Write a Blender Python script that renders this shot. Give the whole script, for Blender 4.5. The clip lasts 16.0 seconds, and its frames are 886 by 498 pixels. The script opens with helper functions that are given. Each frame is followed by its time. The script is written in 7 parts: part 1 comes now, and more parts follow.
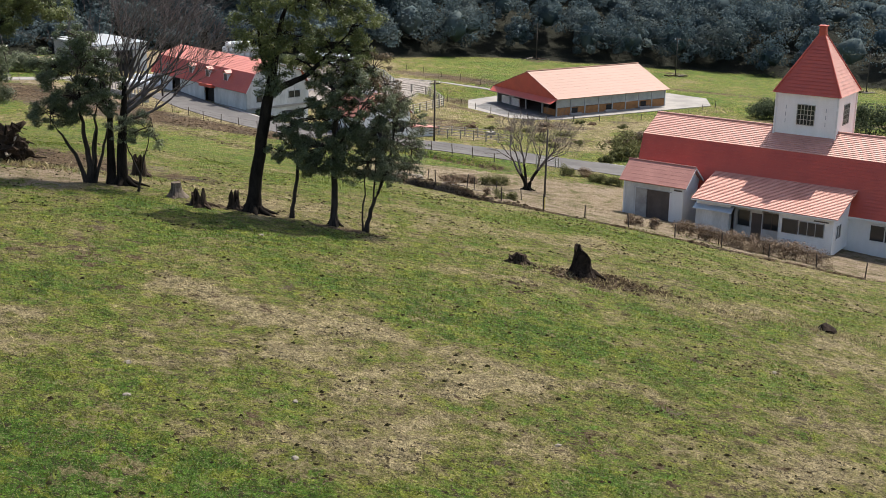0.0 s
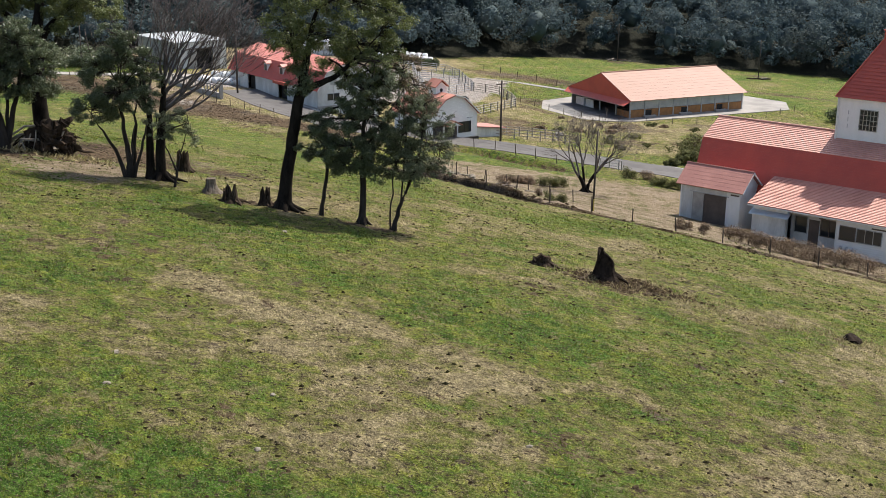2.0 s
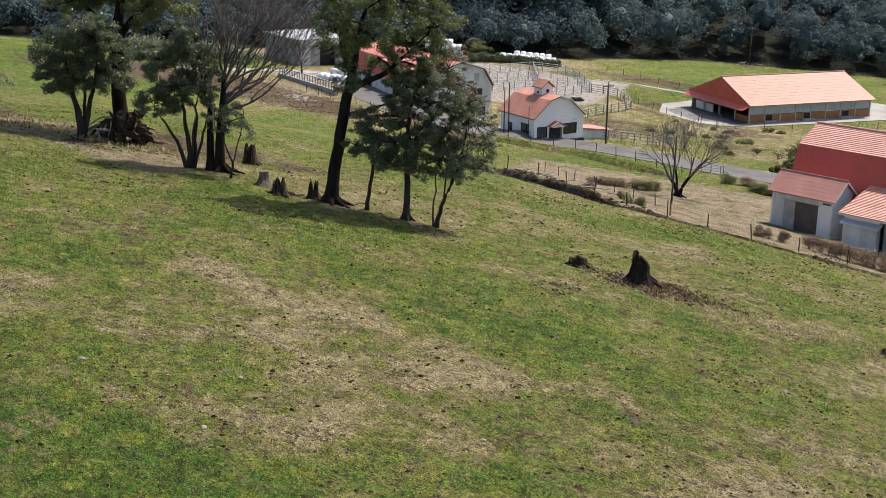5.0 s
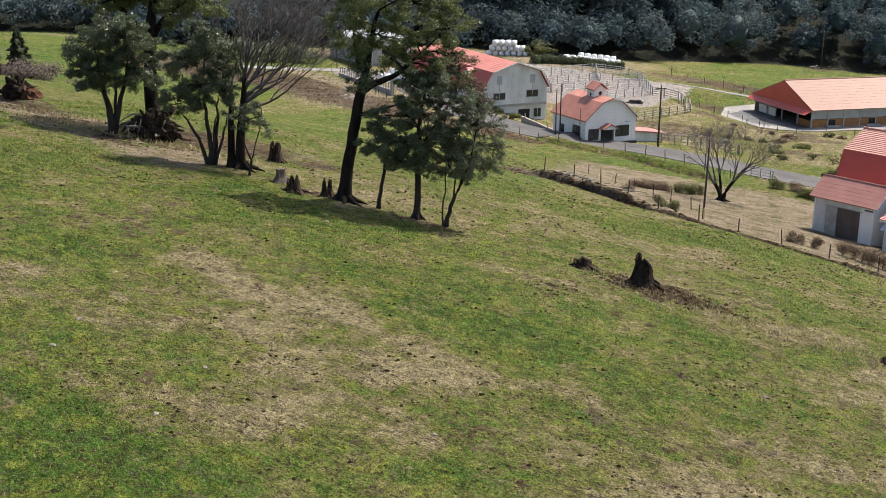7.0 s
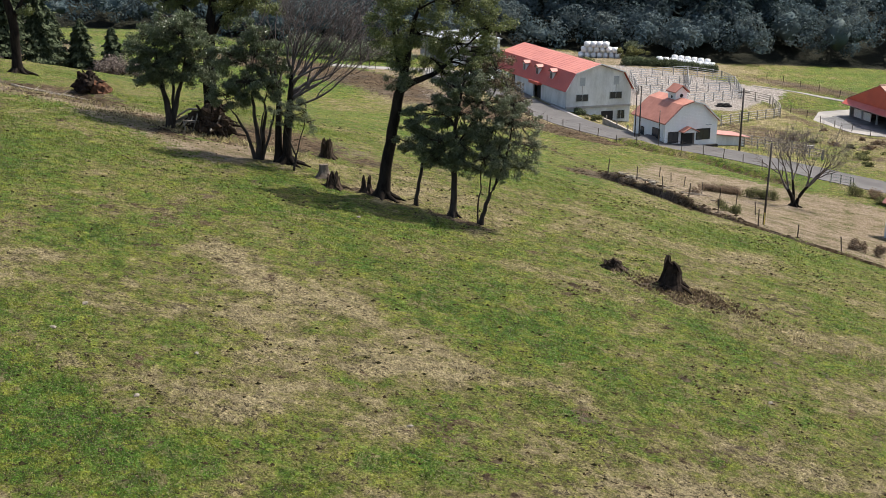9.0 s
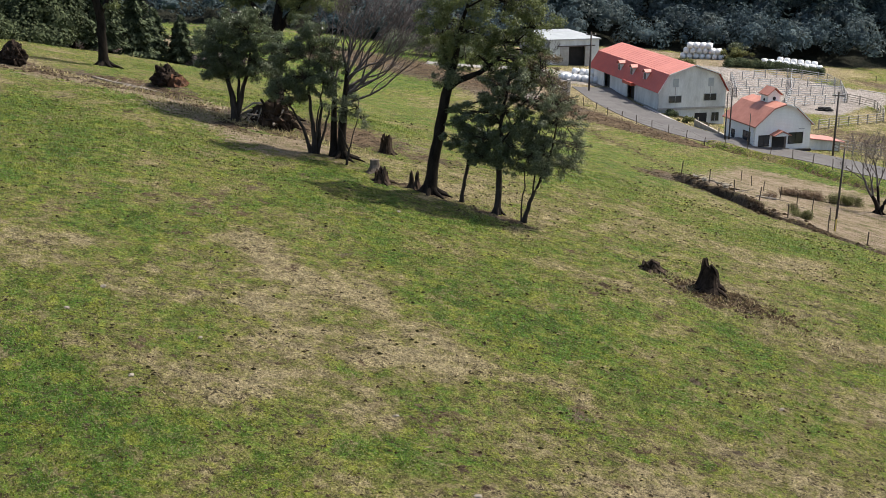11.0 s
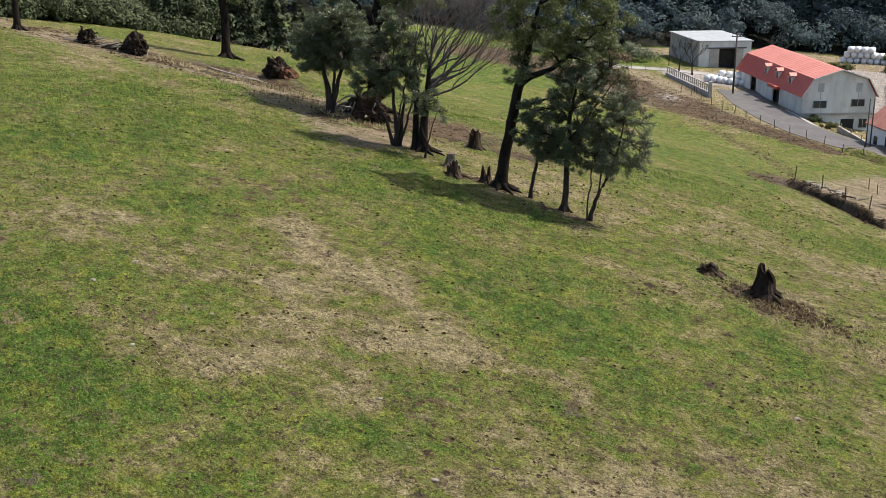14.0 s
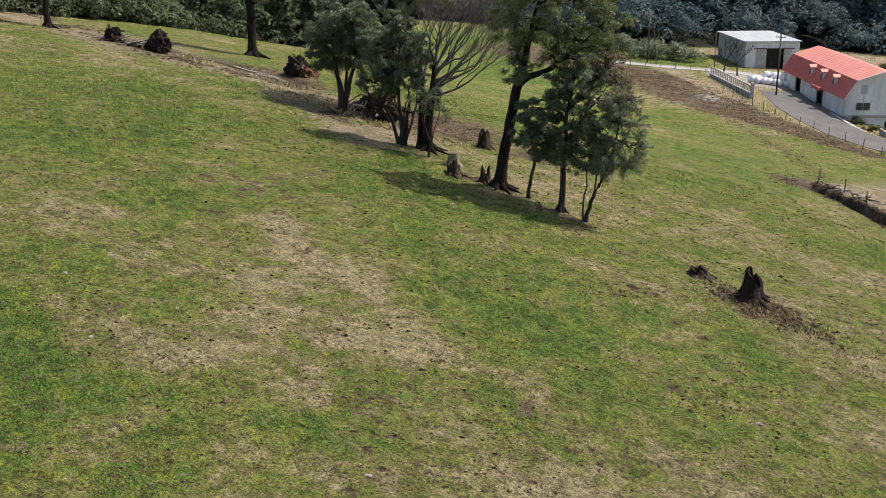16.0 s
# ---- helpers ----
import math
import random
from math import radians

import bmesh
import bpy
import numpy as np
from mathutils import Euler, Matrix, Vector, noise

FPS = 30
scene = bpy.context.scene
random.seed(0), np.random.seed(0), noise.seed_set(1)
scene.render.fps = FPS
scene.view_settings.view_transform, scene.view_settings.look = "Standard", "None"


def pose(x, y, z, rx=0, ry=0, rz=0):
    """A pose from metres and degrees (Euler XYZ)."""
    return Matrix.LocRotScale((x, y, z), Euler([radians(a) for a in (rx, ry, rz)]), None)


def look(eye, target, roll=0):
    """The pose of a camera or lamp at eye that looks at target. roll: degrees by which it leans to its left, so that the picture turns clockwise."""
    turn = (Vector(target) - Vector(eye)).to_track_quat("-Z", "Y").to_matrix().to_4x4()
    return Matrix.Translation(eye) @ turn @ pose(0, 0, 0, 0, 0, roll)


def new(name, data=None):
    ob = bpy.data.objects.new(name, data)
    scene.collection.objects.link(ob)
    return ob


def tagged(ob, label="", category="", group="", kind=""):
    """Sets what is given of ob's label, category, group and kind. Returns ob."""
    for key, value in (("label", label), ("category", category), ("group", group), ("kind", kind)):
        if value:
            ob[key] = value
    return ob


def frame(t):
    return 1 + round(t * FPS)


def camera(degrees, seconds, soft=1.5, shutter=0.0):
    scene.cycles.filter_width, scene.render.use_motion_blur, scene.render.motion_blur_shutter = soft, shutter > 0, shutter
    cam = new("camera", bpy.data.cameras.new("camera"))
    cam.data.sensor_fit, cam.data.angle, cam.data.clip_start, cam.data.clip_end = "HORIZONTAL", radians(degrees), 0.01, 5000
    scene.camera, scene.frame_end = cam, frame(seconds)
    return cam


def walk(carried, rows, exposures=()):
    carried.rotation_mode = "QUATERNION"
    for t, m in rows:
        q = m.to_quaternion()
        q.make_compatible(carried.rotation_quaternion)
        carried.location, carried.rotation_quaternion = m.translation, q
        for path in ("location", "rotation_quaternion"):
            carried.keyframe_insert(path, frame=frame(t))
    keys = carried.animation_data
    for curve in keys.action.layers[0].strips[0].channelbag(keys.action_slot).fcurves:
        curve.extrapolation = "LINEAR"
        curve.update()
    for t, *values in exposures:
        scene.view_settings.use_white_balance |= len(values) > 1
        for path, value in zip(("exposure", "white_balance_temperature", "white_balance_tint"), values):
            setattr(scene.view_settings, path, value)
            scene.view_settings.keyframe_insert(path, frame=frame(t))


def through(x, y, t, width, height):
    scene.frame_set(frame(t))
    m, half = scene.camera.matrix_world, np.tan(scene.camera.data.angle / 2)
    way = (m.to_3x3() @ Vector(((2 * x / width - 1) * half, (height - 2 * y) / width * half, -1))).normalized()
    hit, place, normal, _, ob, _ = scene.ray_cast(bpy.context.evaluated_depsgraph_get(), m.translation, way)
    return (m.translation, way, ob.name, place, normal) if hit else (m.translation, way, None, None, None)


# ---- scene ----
cam = camera(40.3, 16.0, 0.75)
PATH = [
    (0, (-2.406, 0.577, 33.528), (-2.339, 2.497, 32.97), 0.7),
    (0.5, (-1.533, 0.436, 33.619), (-1.507, 2.356, 33.06), 0.7),
    (1, (-0.584, 0.288, 33.71), (-0.604, 2.207, 33.149), 0.7),
    (1.5, (0.477, 0.124, 33.781), (0.422, 2.043, 33.22), 0.7),
    (2, (1.522, 0.01, 33.798), (1.437, 1.928, 33.237), 0.7),
    (2.5, (2.548, -0.069, 33.816), (2.425, 1.846, 33.254), 0.7),
    (3, (3.634, -0.183, 33.853), (3.465, 1.729, 33.29), 0.7),
    (3.5, (4.709, -0.254, 33.879), (4.494, 1.653, 33.316), 0.7),
    (4, (5.794, -0.267, 33.9), (5.538, 1.635, 33.336), 0.7),
    (6.5, (11.378, -0.278, 34.154), (10.955, 1.594, 33.591), 0.6),
    (7, (12.543, -0.213, 34.188), (12.085, 1.651, 33.624), 0.6),
    (7.5, (13.754, -0.122, 34.187), (13.262, 1.733, 33.625), 0.6),
    (8, (14.919, 0.016, 34.215), (14.391, 1.861, 33.652), 0.5),
    (8.5, (16.026, 0.19, 34.217), (15.446, 2.019, 33.654), 0.6),
    (9, (17.167, 0.419, 34.224), (16.537, 2.231, 33.66), 0.5),
    (11.5, (22.839, 1.905, 34.281), (21.987, 3.623, 33.713), 0.5),
    (12, (23.948, 2.316, 34.273), (23.053, 4.012, 33.704), 0.5),
    (12.5, (25.051, 2.744, 34.284), (24.114, 4.416, 33.714), 0.5),
    (13, (26.147, 3.184, 34.234), (25.169, 4.832, 33.664), 0.4),
    (13.5, (27.197, 3.65, 34.21), (26.178, 5.274, 33.64), 0.4),
    (14, (28.248, 4.168, 34.184), (27.186, 5.765, 33.614), 0.4),
    (14.5, (29.316, 4.742, 34.191), (28.219, 6.314, 33.621), 0.4),
    (15, (30.306, 5.297, 34.23), (29.184, 6.851, 33.659), 0.4),
    (15.5, (31.197, 5.865, 34.282), (30.058, 7.407, 33.71), 0.3),
    (16, (32.049, 6.361, 34.355), (30.9, 7.895, 33.782), 0.3),
]
walk(cam, [(t, look(eye, target, roll)) for t, eye, target, roll in PATH])

# ---- world, sun ----
SUN_AZ, SUN_EL = radians(38.8), radians(55.2)
sky_world = bpy.data.worlds.new("sky")
scene.world = sky_world
sky_world.use_nodes = True
sky_nodes = sky_world.node_tree.nodes
sky = sky_nodes.new("ShaderNodeTexSky")
sky.sky_type = "NISHITA"
sky.sun_disc = False
sky.sun_elevation = SUN_EL
sky.sun_rotation = SUN_AZ
sky.air_density, sky.dust_density, sky.ozone_density = 1.05, 2.6, 0.9
sky_world.node_tree.links.new(sky.outputs[0], sky_nodes["Background"].inputs[0])
sky_nodes["Background"].inputs[1].default_value = 0.1
sun = new("sun", bpy.data.lights.new("sun", "SUN"))
sun.data.energy, sun.data.angle, sun.data.color = 3.75, radians(0.6), (1.0, 0.95, 0.87)
sun.matrix_world = look((math.sin(SUN_AZ) * math.cos(SUN_EL) * 100, math.cos(SUN_AZ) * math.cos(SUN_EL) * 100, math.sin(SUN_EL) * 100), (0, 0, 0))
scene.view_settings.exposure = 1.03


# ---- noise for shapes ----
def lattice(ix, iy, seed):
    h = (ix.astype(np.int64) * 374761393 + iy.astype(np.int64) * 668265263 + seed * 974711) & 0x7FFFFFFF
    h = ((h ^ (h >> 13)) * 1274126177) & 0x7FFFFFFF
    return ((h ^ (h >> 16)) & 0xFFFF) / 65535.0


def value_noise(x, y, seed):
    ix, iy = np.floor(x), np.floor(y)
    fx, fy = x - ix, y - iy
    fx, fy = fx * fx * (3 - 2 * fx), fy * fy * (3 - 2 * fy)
    a, b = lattice(ix, iy, seed), lattice(ix + 1, iy, seed)
    c, d = lattice(ix, iy + 1, seed), lattice(ix + 1, iy + 1, seed)
    return (a + (b - a) * fx) * (1 - fy) + (c + (d - c) * fx) * fy


def fbm(x, y, size, seed, octaves=3):
    x, y = np.asarray(x, float) / size, np.asarray(y, float) / size
    total, amp, norm = 0.0, 1.0, 0.0
    for o in range(octaves):
        total = total + amp * value_noise(x * 2 ** o + 17.3 * o, y * 2 ** o - 9.1 * o, seed + o)
        norm += amp
        amp *= 0.5
    return total / norm


def smooth(a, b, x):
    k = np.clip((np.asarray(x, float) - a) / (b - a), 0, 1)
    return k * k * (3 - 2 * k)


# ---- the lie of the land ----
def edge_of_woods(x):
    x = np.asarray(x, float)
    return 298 - 34 * smooth(25, -30, x) - 46 * smooth(-48, -92, x) - 40 * smooth(-110, -220, x) - 40 * smooth(70, 160, x)


def height(x, y):
    x, y = np.asarray(x, float), np.asarray(y, float)
    X, Y = np.clip(x, -95, 60) / 40, (np.maximum(y, 8) - 60) / 40
    hill = 14.67 - 6.81 * X - 3.64 * Y - 0.91 * X * X + 0.33 * X * Y - 1.64 * Y * Y + 0.1 * Y ** 3
    valley = 7.3 - 0.058 * np.clip(x, -120, 120) - 0.0338 * np.clip(y, 60, 300)
    valley = valley - 0.9 * np.exp(-(((x - 5) / 30) ** 2 + ((y - 180) / 28) ** 2)) - 1.7 * np.exp(-(((x - 29) / 27) ** 2 + ((y - 219) / 22) ** 2)) - 1.9 * np.exp(-(((x + 15.5) / 6) ** 2 + ((y - 184) / 7) ** 2))
    valley = valley + 1.3 * np.exp(-(((x + 26) / 16) ** 2 + ((y - 245) / 14) ** 2)) - 0.9 * np.exp(-(((x - 26) / 12) ** 2 + ((y - 116) / 14) ** 2))
    k = 1.3
    top = np.maximum(hill, valley)
    z = top + np.log(np.exp(k * (hill - top)) + np.exp(k * (valley - top))) / k
    u, v = (x - 19.81) * 0.868 + (y - 217.12) * 0.497, -(x - 19.81) * 0.497 + (y - 217.12) * 0.868
    pad = smooth(-15, -7, u) * smooth(47, 39, u) * smooth(-19, -14, v) * smooth(26, 18, v)
    z = z * (1 - pad) - 3.12 * pad
    beyond = np.maximum(y - edge_of_woods(x) - 6, 0)
    return z + 80 * (1 - np.exp(-beyond / 330))


def ground(x, y):
    return float(height(x, y))


# ---- materials ----
def rgb(c):
    return (*c, 1.0)


class Shader:
    """A node material built step by step."""

    def __init__(self, name, rough=0.8, metal=0.0, spec=0.4):
        self.m = bpy.data.materials.new(name)
        self.m.use_nodes = True
        self.t = self.m.node_tree
        self.b = self.t.nodes["Principled BSDF"]
        self.b.inputs["Roughness"].default_value = rough
        self.b.inputs["Metallic"].default_value = metal
        self.b.inputs["Specular IOR Level"].default_value = spec
        self.pos = self.t.nodes.new("ShaderNodeNewGeometry").outputs["Position"]
        self.obj = self.t.nodes.new("ShaderNodeTexCoord").outputs["Object"]

    def link(self, a, b):
        self.t.links.new(a, b)

    def noise(self, scale, detail=3.0, rough=0.6, coord=None, stretch=None, warp=0.0):
        n = self.t.nodes.new("ShaderNodeTexNoise")
        n.inputs["Scale"].default_value = scale
        n.inputs["Detail"].default_value = detail
        n.inputs["Roughness"].default_value = rough
        n.inputs["Distortion"].default_value = warp
        src = coord or self.pos
        if stretch:
            mp = self.t.nodes.new("ShaderNodeMapping")
            mp.inputs["Scale"].default_value = stretch
            self.link(src, mp.inputs[0])
            src = mp.outputs[0]
        self.link(src, n.inputs["Vector"])
        return n.outputs["Fac"]

    def ramp(self, fac, stops):
        r = self.t.nodes.new("ShaderNodeValToRGB")
        e = r.color_ramp.elements
        while len(e) < len(stops):
            e.new(0.5)
        for el, (p, c) in zip(e, stops):
            el.position = p
            el.color = rgb(c) if isinstance(c, tuple) else (c, c, c, 1)
        self.link(fac, r.inputs[0])
        return r.outputs[0]

    def mix(self, fac, a, b, blend="MIX"):
        n = self.t.nodes.new("ShaderNodeMix")
        n.data_type, n.blend_type = "RGBA", blend
        for value, slot in ((fac, n.inputs[0]), (a, n.inputs[6]), (b, n.inputs[7])):
            if isinstance(value, tuple):
                slot.default_value = rgb(value)
            elif isinstance(value, (int, float)):
                slot.default_value = value
            else:
                self.link(value, slot)
        return n.outputs[2]

    def math(self, op, a, b):
        n = self.t.nodes.new("ShaderNodeMath")
        n.operation = op
        for value, slot in ((a, n.inputs[0]), (b, n.inputs[1])):
            if isinstance(value, (int, float)):
                slot.default_value = value
            else:
                self.link(value, slot)
        return n.outputs[0]

    def attr(self, name):
        n = self.t.nodes.new("ShaderNodeAttribute")
        n.attribute_name = name
        return n.outputs["Fac"]

    def colour(self, c):
        if isinstance(c, tuple):
            self.b.inputs["Base Color"].default_value = rgb(c)
        else:
            self.link(c, self.b.inputs["Base Color"])
        return self

    def bump(self, fac, strength=0.4, dist=0.02):
        n = self.t.nodes.new("ShaderNodeBump")
        n.inputs["Strength"].default_value = strength
        n.inputs["Distance"].default_value = dist
        self.link(fac, n.inputs["Height"])
        self.link(n.outputs[0], self.b.inputs["Normal"])
        return self


def grain(name, a, b, scale=3.0, fine=30.0, rough=0.8, metal=0.0, bump=0.3, dist=0.02, stretch=None, spec=0.4, low=0.35, high=0.65):
    """Two colours mixed by a coarse and a fine grain, with relief."""
    s = Shader(name, rough, metal, spec)
    n1 = s.ramp(s.noise(scale, 4, 0.6, s.obj, stretch), [(low, 0.0), (high, 1.0)])
    n2 = s.noise(fine, 3, 0.7, s.obj, stretch)
    c = s.mix(n1, a, b)
    c = s.mix(0.35, c, s.ramp(n2, [(0.3, 0.55), (0.7, 1.0)]), "MULTIPLY")
    return s.colour(c).bump(n2, bump, dist).m


def leaf_material(name, a, b, rough=0.45, spec=0.5, through=0.25):
    s = Shader(name, rough, 0, spec)
    info = s.t.nodes.new("ShaderNodeNewGeometry")
    c = s.ramp(info.outputs["Random Per Island"], [(0.0, a), (0.6, b), (1.0, tuple(min(1, v * 1.25) for v in b))])
    c = s.mix(0.5, c, s.ramp(s.noise(0.9, 2), [(0.3, 0.5), (0.7, 1.15)]), "MULTIPLY")
    s.colour(c)
    tr = s.t.nodes.new("ShaderNodeBsdfTranslucent")
    s.link(c, tr.inputs[0])
    mx = s.t.nodes.new("ShaderNodeMixShader")
    mx.inputs[0].default_value = through
    s.link(s.b.outputs[0], mx.inputs[1])
    s.link(tr.outputs[0], mx.inputs[2])
    s.link(mx.outputs[0], s.t.nodes["Material Output"].inputs[0])
    return s.m


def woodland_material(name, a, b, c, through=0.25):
    """Far foliage, haze put into its colours: each tree a tone of its own, each leaf a little off it."""
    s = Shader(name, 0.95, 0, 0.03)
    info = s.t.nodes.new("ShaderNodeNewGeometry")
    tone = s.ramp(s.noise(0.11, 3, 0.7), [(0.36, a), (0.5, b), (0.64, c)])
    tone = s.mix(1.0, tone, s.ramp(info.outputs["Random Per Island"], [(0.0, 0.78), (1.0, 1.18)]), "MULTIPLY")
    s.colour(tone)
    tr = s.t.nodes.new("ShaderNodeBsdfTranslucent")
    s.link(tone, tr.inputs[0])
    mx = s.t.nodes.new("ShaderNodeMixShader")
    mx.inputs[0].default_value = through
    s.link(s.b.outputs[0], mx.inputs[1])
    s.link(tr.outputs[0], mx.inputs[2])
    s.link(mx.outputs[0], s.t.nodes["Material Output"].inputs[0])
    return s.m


def ground_material():
    s = Shader("ground", 0.95, 0, 0.1)
    cover = s.math("ADD", s.attr("lush"), s.math("MULTIPLY", s.math("SUBTRACT", s.noise(2.0, 6, 0.75), 0.5), 1.9))
    cover = s.math("ADD", cover, s.math("MULTIPLY", s.math("SUBTRACT", s.noise(0.5, 4, 0.7, None, None, 0.4), 0.5), 1.3))
    c = s.ramp(cover, [(0.0, (0.3, 0.245, 0.135)), (0.18, (0.23, 0.195, 0.088)), (0.38, (0.165, 0.16, 0.045)), (0.58, (0.128, 0.153, 0.029)), (0.78, (0.096, 0.147, 0.02)), (1.0, (0.058, 0.116, 0.014))])
    moss = s.ramp(s.noise(0.9, 5, 0.75, None, None, 0.4), [(0.52, 0.0), (0.58, 0.65)])
    c = s.mix(s.math("MULTIPLY", moss, s.ramp(cover, [(0.3, 0.0), (0.5, 1.0)])), c, (0.19, 0.2, 0.028))
    tone = s.ramp(s.noise(6.5, 6, 0.82), [(0.37, 0.3), (0.44, 0.72), (0.5, 1.0), (0.56, 1.25), (0.63, 1.65)])
    c = s.mix(1.0, c, tone, "MULTIPLY")
    c = s.mix(1.0, c, s.ramp(s.noise(1.6, 5, 0.75, None, None, 0.3), [(0.4, 0.6), (0.5, 1.0), (0.6, 1.25)]), "MULTIPLY")
    c = s.mix(1.0, c, s.ramp(s.noise(15.0, 5, 0.85), [(0.36, 0.35), (0.44, 0.75), (0.5, 1.0), (0.56, 1.25), (0.64, 1.75)]), "MULTIPLY")
    # hoof marks, dung and the shaded sides of clods as dark colour, thick in some places
    specks = s.ramp(s.noise(4.0, 5, 0.75, None, None, 0.5), [(0.41, 1.0), (0.45, 0.0)])
    where = s.ramp(s.noise(0.3, 5, 0.75), [(0.42, 0.2), (0.5, 1.0)])
    c = s.mix(s.math("MULTIPLY", specks, where), c, (0.045, 0.034, 0.019))
    worn = s.math("MULTIPLY", s.ramp(s.noise(0.8, 6, 0.8, None, None, 0.6), [(0.545, 0.0), (0.6, 0.8)]), s.ramp(s.noise(0.16, 3, 0.6), [(0.42, 0.0), (0.52, 1.0)]))
    c = s.mix(worn, c, s.ramp(s.noise(5.0, 5, 0.8), [(0.36, (0.06, 0.045, 0.028)), (0.5, (0.19, 0.145, 0.075)), (0.64, (0.36, 0.3, 0.18))]))
    pale = s.ramp(s.noise(12.0, 4, 0.75), [(0.57, 0.0), (0.63, 0.55)])
    c = s.mix(pale, c, (0.4, 0.345, 0.21))
    soil = s.ramp(s.noise(3.0, 6, 0.82), [(0.38, (0.03, 0.02, 0.012)), (0.5, (0.115, 0.076, 0.044)), (0.58, (0.18, 0.13, 0.082)), (0.68, (0.31, 0.25, 0.17))])
    soil = s.mix(s.ramp(s.noise(0.18, 4, 0.7), [(0.5, 0.0), (0.6, 0.45)]), soil, s.ramp(s.noise(4.0, 5, 0.8), [(0.35, (0.05, 0.042, 0.034)), (0.65, (0.25, 0.212, 0.17))]))
    yard = s.ramp(s.noise(0.5, 7, 0.84), [(0.39, (0.12, 0.115, 0.045)), (0.45, (0.2, 0.165, 0.09)), (0.51, (0.28, 0.215, 0.145)), (0.6, (0.33, 0.26, 0.185))])
    yard = s.mix(0.8, yard, s.ramp(s.noise(5.0, 5, 0.8), [(0.36, 0.5), (0.5, 1.0), (0.64, 1.3)]), "MULTIPLY")
    grit = s.ramp(s.noise(1.2, 6, 0.8), [(0.35, (0.2, 0.168, 0.145)), (0.5, (0.32, 0.282, 0.25)), (0.65, (0.42, 0.38, 0.34))])
    soil = s.mix(1.0, soil, s.ramp(s.noise(0.35, 5, 0.75), [(0.38, 0.5), (0.5, 0.85), (0.62, 1.15)]), "MULTIPLY")
    # Woodland floor near black: shade under the canopy put into the ground's colour.
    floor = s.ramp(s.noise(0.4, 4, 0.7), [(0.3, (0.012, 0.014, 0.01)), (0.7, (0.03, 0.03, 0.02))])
    edge = s.noise(1.3, 6, 0.8)
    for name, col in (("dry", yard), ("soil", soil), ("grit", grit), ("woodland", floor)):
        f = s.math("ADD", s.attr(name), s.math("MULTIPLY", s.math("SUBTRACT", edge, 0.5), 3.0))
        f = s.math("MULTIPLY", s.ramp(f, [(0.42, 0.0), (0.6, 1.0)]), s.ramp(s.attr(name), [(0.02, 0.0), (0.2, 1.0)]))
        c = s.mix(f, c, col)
    s.colour(c)
    s.bump(s.math("ADD", s.noise(3.2, 6, 0.8), s.math("MULTIPLY", s.noise(14.0, 4, 0.75), 0.4)), 1.0, 0.45)
    return s.m


def boards_material(name, a, b, pitch, axis=2):
    """Painted boards with thin shadowed laps, weathered in streaks."""
    s = Shader(name, 0.6, 0, 0.3)
    sep = s.t.nodes.new("ShaderNodeSeparateXYZ")
    s.link(s.obj, sep.inputs[0])
    saw = s.math("FRACT", s.math("MULTIPLY", sep.outputs[axis], 1.0 / pitch), 0.0)
    streak = s.ramp(s.noise(1.2, 5, 0.7, s.obj, (1.0, 1.0, 0.25)), [(0.3, 0.0), (0.75, 1.0)])
    c = s.mix(streak, a, b)
    c = s.mix(0.3, c, s.ramp(s.noise(14, 3, 0.7, s.obj), [(0.3, 0.75), (0.6, 1.0)]), "MULTIPLY")
    return s.colour(c).bump(saw, 0.5, 0.02).m


M_GROUND = ground_material()
M_WHITE = boards_material("white_boards", (0.82, 0.815, 0.8), (0.72, 0.71, 0.69), 0.2)
M_WHITE2 = grain("white_render", (0.72, 0.72, 0.7), (0.5, 0.5, 0.48), 0.5, 9, 0.8, stretch=(1, 1, 0.3))
M_TRIM = grain("white_trim", (0.78, 0.78, 0.76), (0.66, 0.66, 0.64), 2, 20, 0.5, bump=0.1)
M_GREY_WALL = grain("grey_render", (0.42, 0.4, 0.37), (0.3, 0.28, 0.26), 0.8, 10, 0.85)
# Tile paled by sun glare, put into its colour, for the lit slopes.
M_RED_TILE = grain("sun_paled_tile", (0.57, 0.29, 0.23), (0.48, 0.23, 0.18), 0.7, 16, 0.55, bump=0.15, spec=0.35)
# Deep red for roof parts and, as painted shade, slopes turned from the sun.
M_RED_DEEP = grain("deep_red_roofing", (0.52, 0.085, 0.048), (0.43, 0.068, 0.042), 0.5, 12, 0.5, bump=0.1, spec=0.5)
M_RED_PALE = grain("faded_red_sheet", (0.42, 0.19, 0.15), (0.35, 0.15, 0.12), 0.8, 14, 0.6, bump=0.15)
M_RED_BARN = grain("red_roof_sheet", (0.53, 0.195, 0.15), (0.45, 0.155, 0.12), 0.5, 14, 0.55, bump=0.12, spec=0.35)
M_RED_HOUSE = grain("worn_red_shingle", (0.46, 0.195, 0.14), (0.35, 0.14, 0.1), 0.7, 12, 0.7)
M_SALMON = grain("orange_sheet", (0.315, 0.166, 0.117), (0.29, 0.15, 0.104), 0.3, 10, 0.6, bump=0.06, spec=0.3)
M_GLASS = Shader("dark_glass", 0.08, 0, 0.6).colour((0.02, 0.025, 0.03)).m
M_DARK = grain("dark_interior", (0.03, 0.027, 0.025), (0.018, 0.016, 0.015), 1, 8, 0.9)
M_BROWN_DOOR = grain("brown_panel", (0.13, 0.1, 0.085), (0.09, 0.07, 0.06), 1, 12, 0.6)
